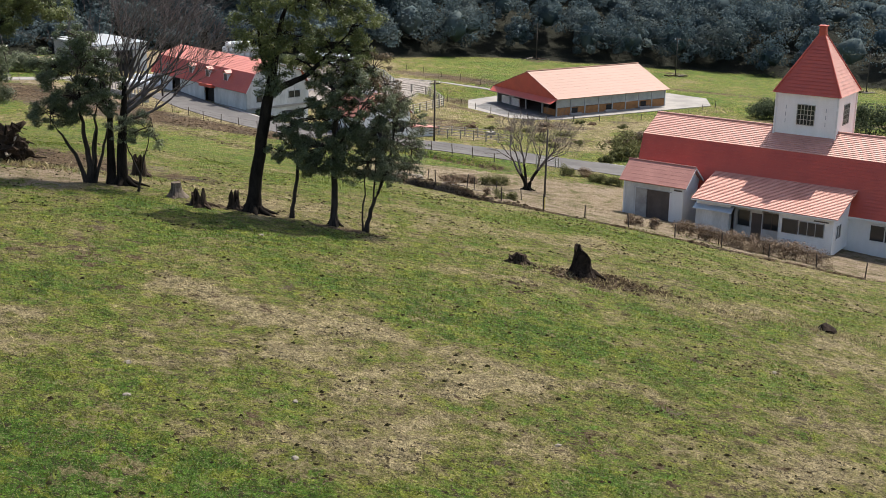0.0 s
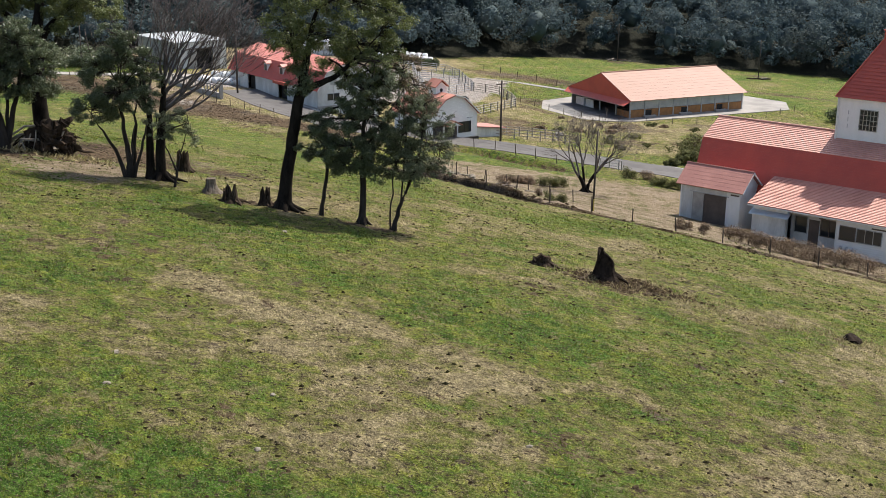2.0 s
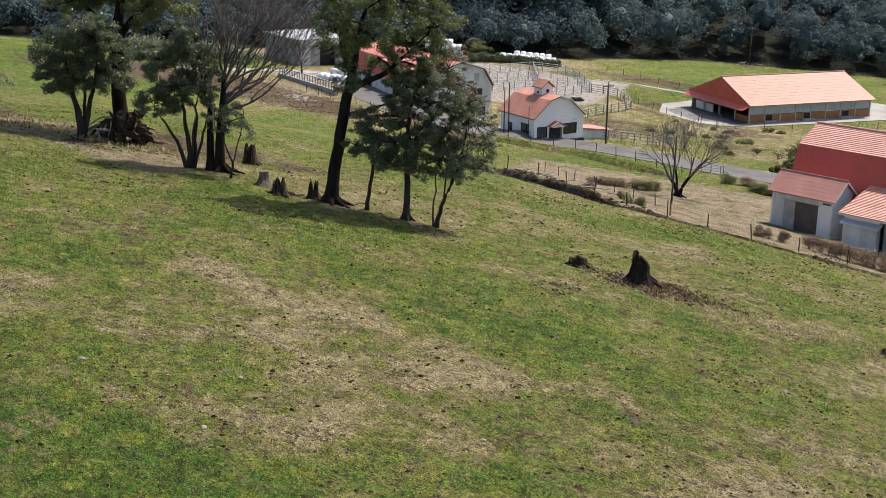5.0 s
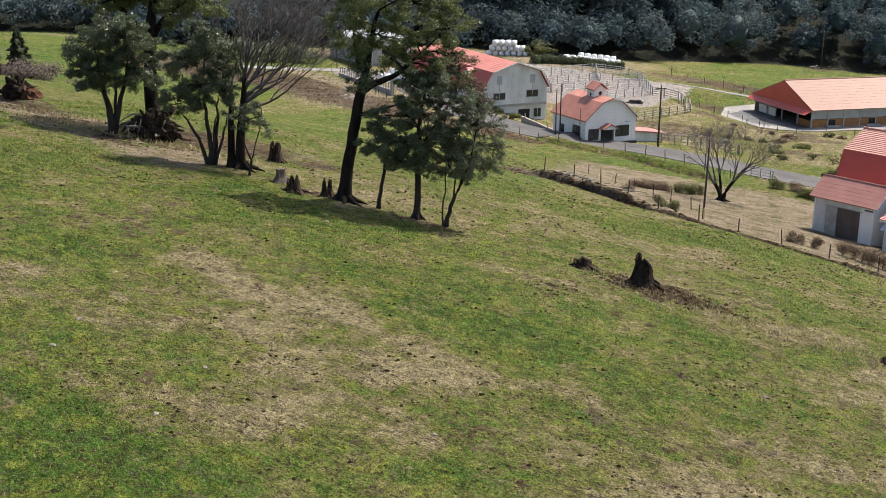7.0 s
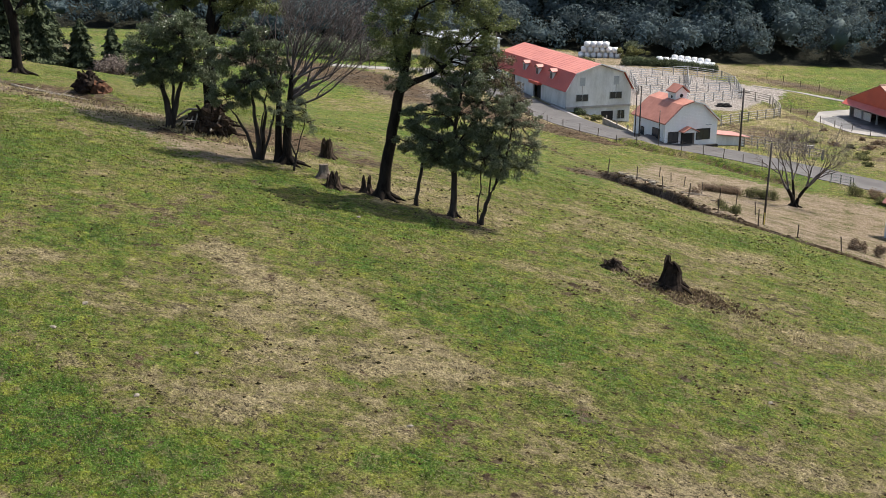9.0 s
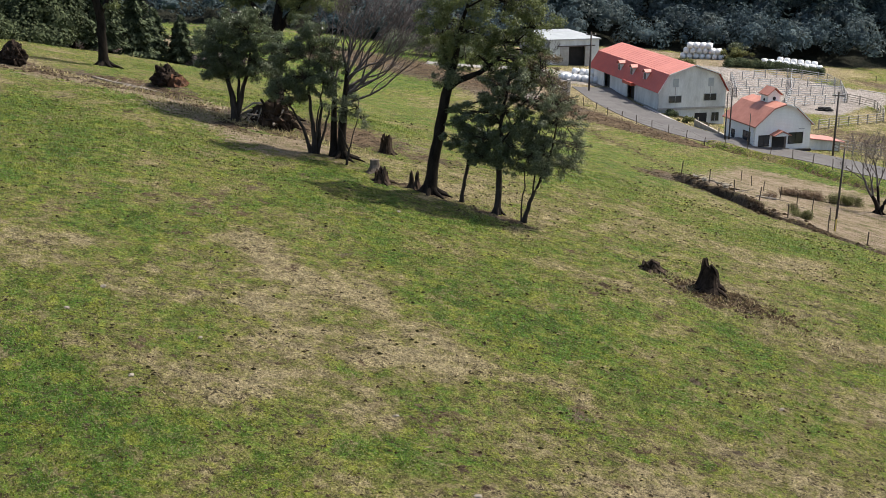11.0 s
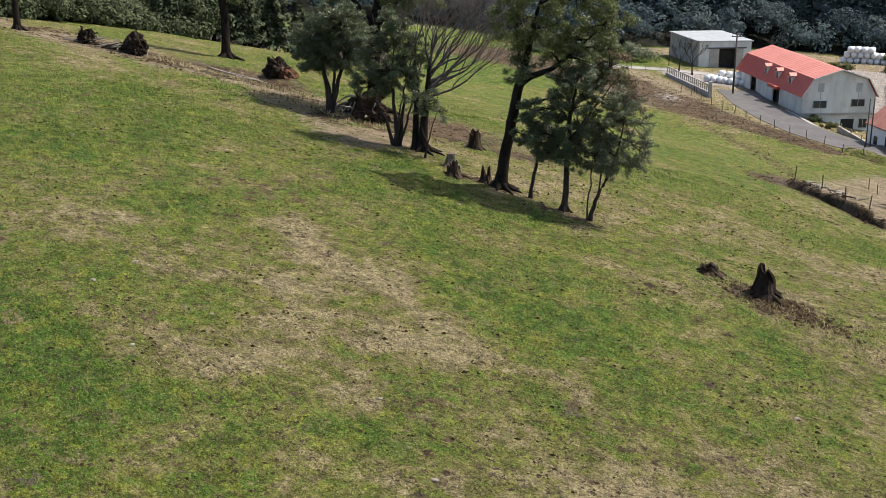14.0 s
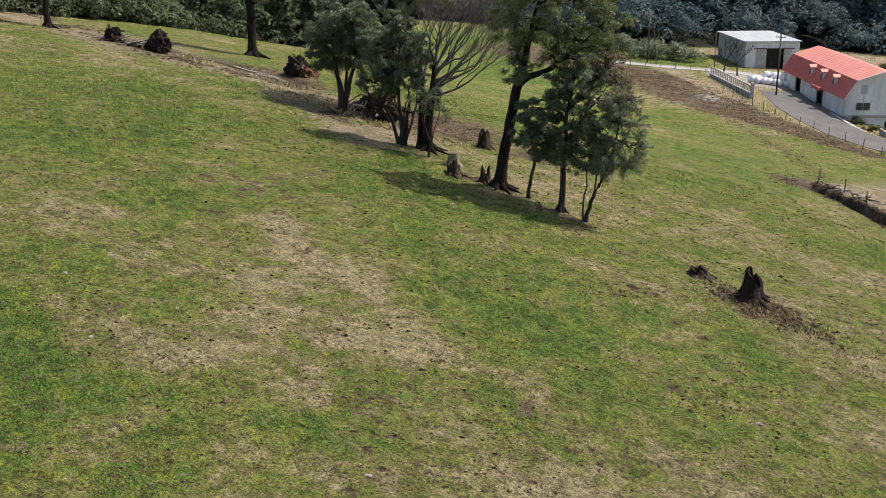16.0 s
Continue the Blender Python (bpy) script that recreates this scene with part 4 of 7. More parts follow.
def white_house():
    b = thing("farm_house", -4.47, 166.0, 0, 0.72, "small white gambrel-roofed farm house with red roof and cupola", "house")
    w, D, ze, zk, wk, zr, zb = 4.51, 8.4, 4.96, 7.0, 1.75, 7.5, 0.9
    hw = w - 0.3
    prof = [(-hw, zb), (hw, zb), (hw, ze - 0.28), (wk, zk - 0.12), (0, zr - 0.12), (-wk, zk - 0.12), (-hw, ze - 0.28)]
    wall(b, prof, "y", 0.1, 0.3, M_WHITE, "front_wall")
    wall(b, prof, "y", D - 0.3, D - 0.1, M_WHITE, "back_wall")
    for s in (-1, 1):
        part("side_wall", box(s * hw - 0.1, s * hw + 0.1, 0.3, D - 0.3, zb, ze - 0.3), M_WHITE, b)
        o = [(s * w, ze - 0.35), (s * wk, zk), (0, zr), (0, zr - 0.16), (s * wk, zk - 0.16), (s * (w - 0.02), ze - 0.5)]
        part("roof", prism(o, "y", -0.25, D + 0.25), M_RED_HOUSE, b, "worn red shingle roof slope")
        part("barge_board", prism([(s * w, ze - 0.5), (s * wk, zk - 0.15), (0, zr - 0.15), (0, zr + 0.02), (s * wk, zk + 0.03), (s * (w + 0.03), ze - 0.34)], "y", -0.3, -0.25), M_RED_PALE if s < 0 else M_TRIM, b)
    part("plinth", box(-hw - 0.05, hw + 0.05, 0.05, D - 0.05, 0.2, zb + 0.15), M_CONCRETE, b)
    window(b, -3.6, -2.1, 1.9, 3.3, 0.08, 2, 1, M_DARK)
    window(b, 0.9, 3.0, 2.1, 3.5, 0.08, 2, 1, M_DARK)
    part("door", box(-1.6, 0.2, 0.0, 0.09, 0.95, 3.25), M_DARK, b, "dark double entrance door")
    part("door_frame", box(0.22, 0.5, -0.02, 0.1, 0.95, 3.3), M_BROWN_DOOR, b)
    o = [(-2.0, 3.35), (-0.7, 3.95), (0.6, 3.35), (0.6, 3.45), (-0.7, 4.07), (-2.0, 3.45)]
    part("porch_roof", prism(o, "y", -1.1, 0.1), M_RED_HOUSE, b, "small red gabled porch roof")
    part("porch_gable", prism([(-1.85, 3.3), (0.45, 3.3), (-0.7, 3.85)], "y", -0.95, -0.85), M_TRIM, b)
    part("step", box(-2.2, 0.8, -1.2, 0.05, 0.5, 0.95), M_CONCRETE, b)
    part("skirt", box(0.7, hw, -0.35, 0.1, 0.3, 1.3), M_DARK, b)
    side_window(b, 1.2, 3.0, 2.0, 3.6, -hw - 0.12, 2, 1, M_DARK)
    side_window(b, 5.3, 6.1, 2.2, 3.2, -hw - 0.12, 1, 1, M_DARK)
    part("sign_board", box(-3.9, -2.1, -0.25, -0.15, 0.95, 1.35), M_TRIM, b)
    for k in range(5):
        part("sign_bar", box(-3.75 + k * 0.33, -3.52 + k * 0.33, -0.27, -0.25, 1.08, 1.22), M_DARK, b)
    part("flue", tube([(2.3, -0.1, 4.1), (2.3, -0.35, 4.1), (2.9, -0.4, 4.15)], 0.06, 6), M_GREY_METAL, b)
    # cupola
    c = part("cupola", box(-0.95, 0.95, 3.0, 4.9, 6.6, 8.25), M_WHITE, b)
    part("cupola_roof", prism([(-1.2, 8.15), (0, 9.1), (1.2, 8.15), (1.2, 8.28), (0, 9.24), (-1.2, 8.28)], "y", 2.75, 5.15), M_RED_HOUSE, b)
    part("cupola_gable", prism([(-0.95, 8.2), (0.95, 8.2), (0, 8.95)], "y", 3.0, 4.9), M_WHITE, c)
    part("round_vent", tube([(0, 2.98, 7.75), (0, 3.05, 7.75)], 0.26, 12), M_DARK, c)
    part("round_vent", tube([(-0.97, 3.95, 7.5), (-0.9, 3.95, 7.5)], 0.2, 12), M_DARK, c)
    # side lean-to
    part("lean_to", prism([(hw + 0.1, 0.2), (hw + 5.4, 0.2), (hw + 5.4, 1.65), (hw + 0.1, 2.35)], "y", 0.9, 4.4), M_WHITE2, b)
    part("lean_to_roof", prism([(hw, 2.45), (hw + 5.9, 1.65), (hw + 5.9, 1.77), (hw, 2.57)], "y", 0.5, 4.8), M_RED_PALE, b)


def big_barn():
    b = thing("dairy_barn", -21.25, 183.98, 0, 0.68, "large white gambrel barn with red roof and three dormers", "barn")
    w, D, ze, zk, wk, zr, zb, zs = 5.89, 29.25, 5.33, 8.07, 4.19, 9.4, -0.2, 2.75
    hw = w - 0.35
    prof = [(-hw, zs), (hw, zs), (hw, ze + 0.2), (wk - 0.1, zk - 0.15), (0, zr - 0.18), (-wk + 0.1, zk - 0.15), (-hw, ze + 0.2)]
    wall(b, prof, "y", 0.15, 0.4, M_WHITE2, "gable_wall")
    wall(b, prof, "y", D - 0.4, D - 0.15, M_WHITE2, "gable_wall")
    part("lower_wall", box(-hw + 0.1, hw - 0.1, 0.3, 0.6, zb, zs - 0.1), M_WHITE2, b)
    part("ledge", box(-hw - 0.05, hw + 0.05, 0.05, 0.45, zs - 0.12, zs + 0.22), M_GREY_WALL, b, "rust-stained concrete ledge")
    for s in (-1, 1):
        ribbed_slope(b, -0.3, D + 0.3, (s * wk, zk), (0, zr), 0.5, M_RED_BARN, 0.02, "upper_roof").rotation_euler = (0, 0, 0)
    # slopes are drawn along x: turn them along y
    for o in [o for o in b.children if o.name.startswith("upper_roof")]:
        o.rotation_euler = (0, 0, radians(90))
    # Steep lower slopes wear the deeper red, coloured as out of the sun.
    for s in (-1, 1):
        r = ribbed_slope(b, -0.3, D + 0.3, (s * (w + 0.05), ze), (s * wk, zk), 0.5, M_RED_DEEP, 0.02, "lower_roof")
        r.rotation_euler = (0, 0, radians(90))
        part("barge_board", prism([(s * w, ze - 0.1), (s * wk, zk - 0.1), (0, zr - 0.1), (0, zr + 0.06), (s * wk, zk + 0.06), (s * (w + 0.05), ze + 0.02)], "y", -0.34, -0.28), M_TRIM, b)
    ya = 0.4
    for d0, d1 in ((9.6, 12.6), (20.2, 23.0)):
        part("side_wall", box(-hw - 0.05, -hw + 0.15, ya, d0, 1.5, ze + 0.1), M_WHITE2, b)
        # Near-black sheet set behind the doorway stands for the shade indoors.
        part("doorway_dark_sheet", box(-hw + 0.6, -hw + 0.7, d0, d1, 1.5, ze), M_DARK, b, "dark sheet for the unlit inside of the open doorway")
        part("wall_plinth", box(-hw - 0.09, -hw - 0.05, ya, d0, 1.4, 2.75), M_GREY_WALL, b)
        ya = d1
    part("side_wall", box(-hw - 0.05, -hw + 0.15, ya, D - 0.4, 1.5, ze + 0.1), M_WHITE2, b)
    part("wall_plinth", box(-hw - 0.09, -hw - 0.05, ya, D - 0.4, 1.4, 2.75), M_GREY_WALL, b)
    part("side_wall", box(hw - 0.15, hw + 0.05, 0.4, D - 0.4, zb, ze + 0.1), M_WHITE2, b)
    part("door_hood", box(-w - 0.5, -hw, 9.2, 12.9, ze - 0.3, ze + 0.15), M_RED_DEEP, b)
    window(b, -3.9, -1.9, 3.75, 4.75, 0.12, 2, 1, M_GREY_METAL)
    window(b, 1.9, 3.9, 3.95, 4.95, 0.12, 2, 1, M_GREY_METAL)
    for x in (-2.9, 2.9):
        part("shutter", box(x - 0.45, x + 0.45, 0.09, 0.15, 6.1, 7.4), M_GREY_METAL, b, "grey closed loft shutter")
        part("stain", box(x - 0.06, x + 0.06, 0.13, 0.148, 4.9, 6.1), M_GREY_WALL, b)
    part("basement_door", box(0.6, 2.6, 0.24, 0.3, zb + 0.2, 2.0), M_DARK, b)
    window(b, 3.4, 4.6, 0.7, 2.0, 0.28, 2, 1, M_GREY_METAL)
    for y in (6.6, 12.0, 17.2):
        d = bpy.data.objects.new("dormer", None)
        scene.collection.objects.link(d)
        d.parent = b
        d.location = (-wk - 0.45, y, 7.0)
        part("dormer_body", box(-0.6, 0.9, -0.55, 0.55, -0.75, 0.55), M_TRIM, d)
        part("dormer_window", box(-0.63, -0.59, -0.4, 0.4, -0.55, 0.4), M_BROWN_DOOR, d)
        part("dormer_roof", prism([(-0.75, 0.5), (0, 0.9), (0.75, 0.5), (0.75, 0.6), (0, 1.02), (-0.75, 0.6)], "x", -0.85, 1.0).copy() if False else prism([(-0.75, 0.5), (0, 0.9), (0.75, 0.5), (0.75, 0.62), (0, 1.04), (-0.75, 0.62)], "x", -0.85, 1.0), M_RED_BARN, d)


def long_store():
    b = thing("flat_roofed_store", -56.5, 216.0, 0, 0.75, "grey flat-roofed store with a pale metal roof", "shed")
    part("roof", prism([(-0.3, 7.8), (15.5, 7.9), (15.5, 8.1), (-0.3, 8.0)], "x", -0.3, 10.5), M_GREY_METAL, b)
    part("body_wall", box(0, 0.2, 0, 15, 2.5, 7.8), M_GREY_WALL, b)
    part("body_wall", box(10, 10.2, 0, 15, 2.5, 7.8), M_WHITE2, b)
    part("body_wall", box(0.2, 3.6, 0, 0.2, 2.5, 7.8), M_WHITE2, b)
    part("body_wall", box(7.6, 10, 0, 0.2, 2.5, 7.8), M_WHITE2, b)
    part("body_lintel", box(3.6, 7.6, 0, 0.2, 6.6, 7.8), M_WHITE2, b)
    # Near-black sheet behind the wide door gap, in place of interior shade.
    part("store_dark_sheet", box(3.6, 7.6, 0.9, 1.0, 2.5, 6.6), M_DARK, b)
    part("sliding_door", box(2.2, 4.0, -0.15, -0.05, 2.7, 6.5), M_GREY_WALL, b)
    part("sliding_door", box(7.3, 8.7, -0.15, -0.05, 2.7, 6.5), M_GREY_WALL, b)
    part("door_rail", box(1.6, 9.3, -0.2, -0.08, 6.55, 6.75), M_BROWN_DOOR, b)


tower_barn()
machine_shed()
open_barn()
white_house()
big_barn()
long_store()


# ---- trees ----
def grow(rng, base, heading, length, radius, levels, spread, twist, out, tips, split=(2, 3), taper=0.62, rise=0.25, shrink=0.72, min_r=0.012):
    """A limb with its branches. out collects (points, radii), tips the twig ends."""
    n = 5
    p, d = Vector(base), Vector(heading).normalized()
    pts, radii = [p.copy()], [radius]
    for i in range(n):
        d = (d + Vector((rng.gauss(0, twist), rng.gauss(0, twist), rng.gauss(0, twist) + rise * 0.15))).normalized()
        p = p + d * (length / n)
        pts.append(p.copy())
        radii.append(radius * (1 - (1 - taper) * (i + 1) / n))
    out.append((pts, radii))
    if levels == 0:
        tips.append((p, d, length))
        tips.append((pts[3], d, length))
        return
    k = rng.randint(*split)
    for j in range(k + 1):
        at = 5 if j < 2 else rng.choice((2, 3, 4))
        turn = rng.uniform(0, 6.283) if j else 0.0
        side = d.orthogonal().normalized()
        side.rotate(Matrix.Rotation(turn + 2.4 * j, 3, d))
        tilt = spread * rng.uniform(0.5, 1.15)
        nd = (d * math.cos(tilt) + side * math.sin(tilt) + Vector((0, 0, rise * 0.4))).normalized()
        grow(rng, pts[at], nd, length * shrink * rng.uniform(0.8, 1.15), max(min_r, radii[at] * rng.uniform(0.55, 0.75)), levels - 1, spread, twist, out, tips, split, taper, rise, shrink, min_r)


def limbs_mesh(limbs, sides_thick=9):
    verts, faces = [], []
    for pts, radii in limbs:
        sides = sides_thick if radii[0] > 0.12 else (5 if radii[0] > 0.04 else 3)
        start = len(verts)
        for i, p in enumerate(pts):
            d = (pts[min(i + 1, len(pts) - 1)] - pts[max(i - 1, 0)]).normalized()
            side = d.cross(Vector((0.31, 0.17, 0.94) if abs(d.z) < 0.9 else (1, 0.2, 0))).normalized()
            up = side.cross(d)
            for k in range(sides):
                a = 2 * math.pi * k / sides
                verts.append(p + (side * math.cos(a) + up * math.sin(a)) * radii[i])
        for i in range(len(pts) - 1):
            for k in range(sides):
                a, b = start + i * sides + k, start + i * sides + (k + 1) % sides
                faces.append((a, b, b + sides, a + sides))
    return verts, faces


def leaf_cloud(rng, centres, radii, count, size, flat=0.75, ruffle=0.7, shell=0.45, slim=0.42):
    """Small diamond leaves scattered in clumps: arrays of points, four to a leaf."""
    c = np.array([tuple(v) for v in centres], float)
    r = np.array(radii, float)
    pick = rng.choice(len(c), count, p=r ** 2 / np.sum(r ** 2))
    d = rng.normal(size=(count, 3))
    d /= np.linalg.norm(d, axis=1, keepdims=True)
    far = rng.random(count) ** shell
    p = c[pick] + d * (far * r[pick])[:, None] * np.array([1, 1, flat])
    n = d + rng.normal(size=(count, 3)) * ruffle + np.array([0, 0, 0.5])
    n /= np.linalg.norm(n, axis=1, keepdims=True)
    a = rng.normal(size=(count, 3))
    a -= n * np.sum(a * n, axis=1, keepdims=True)
    a /= np.linalg.norm(a, axis=1, keepdims=True) + 1e-9
    b = np.cross(n, a)
    s = size * rng.uniform(0.6, 1.4, count)[:, None]
    quad = np.stack([p - a * s, p - b * s * slim, p + a * s, p + b * s * slim], 1)
    return quad.reshape(-1, 3)


def quads_object(name, verts, material, parent=None):
    n = len(verts) // 4
    me = bpy.data.meshes.new(name)
    me.vertices.add(len(verts))
    me.vertices.foreach_set("co", np.ascontiguousarray(verts, dtype=np.float32).reshape(-1))
    me.loops.add(n * 4)
    me.loops.foreach_set("vertex_index", np.arange(n * 4, dtype=np.int32))
    me.polygons.add(n)
    me.polygons.foreach_set("loop_start", np.arange(n, dtype=np.int32) * 4)
    me.polygons.foreach_set("loop_total", np.full(n, 4, dtype=np.int32))
    me.update(calc_edges=True)
    me.materials.append(material)
    ob = new(name, me)
    ob.parent = parent
    return ob


def curve(points, n=4):
    """A smooth line through points of (x, y, z, radius)."""
    out, radii = [], []
    for i in range(len(points) - 1):
        p0, p1, p2, p3 = (Vector(points[max(0, min(len(points) - 1, i + k))]) for k in (-1, 0, 1, 2))
        for j in range(n):
            t = j / n
            q = 0.5 * (2 * p1 + (p2 - p0) * t + (2 * p0 - 5 * p1 + 4 * p2 - p3) * t * t + (3 * p1 - p0 - 3 * p2 + p3) * t ** 3)
            out.append(q.xyz)
            radii.append(max(0.008, q.w))
    out.append(Vector(points[-1]).xyz)
    radii.append(points[-1][3])
    return out, radii


def in_ellipsoid(rng, c):
    while True:
        v = Vector((rng.uniform(-1, 1), rng.uniform(-1, 1), rng.uniform(-1, 1)))
        if 0.2 < v.length < 1:
            return Vector((c[0] + v.x * c[3], c[1] + v.y * c[3] * 0.9, c[2] + v.z * c[4]))


def shaped_tree(name, x, y, label, bark, trunks, crowns, seed, leaf_size=0.085, clump=0.5, turn=radians(19), roots=0, twig=0.02, lift=0.0, density=1.0):
    """trunks: lines of (side, back, up, radius). crowns: (side, back, up, width, height, clumps, material, leaves each clump)."""
    z = lie(x, y) - 0.12 + lift
    t = thing(name, x, y, z, turn, label, "tree", "hillside trees")
    rng = random.Random(seed)
    nrng = np.random.default_rng(seed)
    nodes = []
    for line in trunks:
        pts, radii = curve([Vector(p) for p in line])
        if line[0][2] == 0:
            radii[0] *= 1.55
            radii[1] *= 1.2
        for p in pts[2:]:
            p += Vector((rng.gauss(0, 0.03), rng.gauss(0, 0.03), 0))
        v, f = limbs_mesh([(pts, radii)], 10)
        link_mesh("trunk" if line[0][2] == 0 else "branch", v, f, bark, t, smooth_shade=True)
        nodes += list(zip(pts, radii))[len(pts) // 3:]
    for crown in crowns:
        c, (k, mat, each) = crown[:5], crown[5:]
        limbs = []
        centre = Vector(c[:3])
        start, r0 = min(nodes, key=lambda q: (q[0] - centre).length + 0.8 * max(0, q[0].z - centre.z + 0.3))
        mid = start.lerp(centre, 0.5) + Vector((rng.gauss(0, 0.2), rng.gauss(0, 0.2), 0.25 * c[4]))
        r0 = min(r0 * 0.7, 0.03 + 0.035 * c[3])
        pts, radii = curve([Vector((*start, r0)), Vector((*mid, r0 * 0.75)), Vector((*centre, r0 * 0.45))], 4)
        limbs.append((pts, radii))
        cen = []
        wide = (c[0], c[1], c[2] - 0.1, c[3] * 1.12, c[4] * 1.15)
        for _ in range(int(k * 1.7)):
            p = in_ellipsoid(rng, wide)
            q0 = rng.choice(pts[len(pts) // 2:])
            m = q0.lerp(p, 0.5) + Vector((rng.gauss(0, 0.12), rng.gauss(0, 0.12), rng.uniform(-0.05, 0.25)))
            limbs.append(curve([Vector((*q0, twig * 1.4)), Vector((*m, twig)), Vector((*p, twig * 0.5))], 2))
            for _ in range(3):
                e = p + Vector((rng.gauss(0, clump * 0.6), rng.gauss(0, clump * 0.6), rng.gauss(0, clump * 0.45)))
                limbs.append(([m.lerp(p, 0.6), e], [twig * 0.55, twig * 0.3]))
            cen.append(p)
        v, f = limbs_mesh(limbs)
        link_mesh("branch", v, f, bark, t, smooth_shade=True)
        if each:
            rad = [clump * rng.uniform(0.4, 1.2) for _ in cen]
            quads_object("crown", leaf_cloud(nrng, cen, rad, int(k * each * density * 1.7), leaf_size * 0.66, 0.7, 1.0, 0.7, 0.5), mat, t)
    base = trunks[0][0]
    for k in range(roots):
        a = 6.283 * k / roots + rng.uniform(-0.3, 0.3)
        r = base[3]
        v, f = limbs_mesh([([Vector((base[0] + math.cos(a) * r * s, base[1] + math.sin(a) * r * s, h)) for s, h in ((0.6, 0.55), (1.5, 0.2), (2.5, 0.05), (3.6, -0.15))], [r * 0.5, r * 0.4, r * 0.25, r * 0.1])])
        link_mesh("root", v, f, bark, t, smooth_shade=True)
    return t


def bare_tree(name, x, y, label, bark, trunks, fans, seed, turn=radians(19), roots=0, levels=3, min_r=0.012, spread=0.42, group="hillside trees", split=(2, 3)):
    """fans: limbs that start on a trunk and branch out: (side, back, up, to side, to back, to up, length, radius)."""
    t = thing(name, x, y, lie(x, y) - 0.1, turn, label, "tree", group)
    rng = random.Random(seed)
    for line in trunks:
        pts, radii = curve([Vector(p) for p in line])
        radii[0] *= 1.6
        radii[1] *= 1.2
        v, f = limbs_mesh([(pts, radii)], 10)
        link_mesh("trunk", v, f, M_BARK if bark in (M_TWIG, M_TWIG2) else bark, t, smooth_shade=True)
    for sx, sy, sz, dx, dy, dz, length, radius in fans:
        out, tips = [], []
        grow(rng, (sx, sy, sz), (dx, dy, dz), length, radius, levels, spread, 0.1, out, tips, split, 0.6, 0.22, 0.74, min_r)
        v, f = limbs_mesh(out)
        link_mesh("bough", v, f, bark, t, smooth_shade=True)
    base = trunks[0][0]
    for k in range(roots):
        a = 6.283 * k / roots + rng.uniform(-0.3, 0.3)
        r = base[3]
        v, f = limbs_mesh([([Vector((base[0] + math.cos(a) * r * s, base[1] + math.sin(a) * r * s, h)) for s, h in ((0.6, 0.5), (1.5, 0.2), (2.6, 0.06), (4.2, -0.15))], [r * 0.5, r * 0.4, r * 0.25, r * 0.1])])
        link_mesh("root", v, f, M_BARK if bark in (M_TWIG, M_TWIG2) else bark, t, smooth_shade=True)
    return t

O_, G_, Y_, R_ = M_LEAF_OLIVE, M_LEAF, M_LEAF_GREY, M_LEAF_RED
shaped_tree("evergreen_oak", -11.3, 70.3, "tall leaning evergreen oak with a dark trunk and open crown", M_BARK,
    [[(0, 0, 0, 0.42), (0.4, 0, 2.9, 0.36), (0.9, 0, 5.8, 0.33), (1.25, 0, 7.2, 0.3), (1.7, 0.2, 9.5, 0.2), (2.3, 0, 12.0, 0.1), (2.6, 0, 13.4, 0.04)],
     [(1.2, 0, 7.0, 0.24), (2.1, -0.2, 7.6, 0.2), (3.4, -0.3, 8.2, 0.15), (4.8, -0.2, 9.4, 0.08)],
     [(1.0, 0, 5.6, 0.13), (2.0, -0.3, 5.85, 0.1), (3.3, -0.5, 6.3, 0.05)],
     [(1.4, 0, 8.0, 0.15), (0.9, 0.3, 9.4, 0.1), (0.7, 0.3, 11.0, 0.05)]],
    [(0.9, 0.2, 11.0, 1.5, 1.5, 16, O_, 260), (0.9, 0.4, 9.0, 0.9, 0.7, 7, O_, 200), (2.6, 0, 13.2, 2.2, 1.4, 20, O_, 280), (4.8, -0.2, 12.4, 2.2, 1.5, 22, O_, 280),
     (6.6, 0, 10.9, 1.4, 1.1, 13, O_, 240), (2.6, -0.3, 10.4, 1.8, 1.0, 14, O_, 230), (4.9, 0.2, 9.9, 1.7, 0.9, 14, O_, 230), (6.3, -0.4, 9.3, 1.0, 0.7, 8, O_, 180), (3.2, 0.3, 8.9, 1.2, 0.6, 7, O_, 170), (6.9, 0, 7.7, 1.3, 1.0, 13, O_, 190), (5.5, 0.2, 8.2, 1.3, 0.8, 10, O_, 180), (4.0, -0.2, 8.0, 1.0, 0.5, 6, O_, 160), (1.3, -0.3, 8.0, 0.9, 0.9, 8, G_, 200), (0.4, 0.3, 12.4, 1.3, 0.9, 10, O_, 200)],
    3, 0.09, 0.55, roots=7)
shaped_tree("young_evergreen", -9.0, 70.3, "small evergreen tree with a slim trunk", M_BARK2,
    [[(0, 0, 0, 0.13), (0.2, 0, 1.6, 0.11), (0.45, 0, 3.2, 0.09), (0.5, 0, 4.6, 0.04)]],
    [(0.1, 0, 4.4, 1.2, 0.8, 12, G_, 260), (-0.6, 0, 4.2, 0.7, 0.5, 6, G_, 200), (1.1, 0, 4.1, 0.8, 0.5, 6, G_, 200)], 5, 0.085, 0.36, density=0.8)
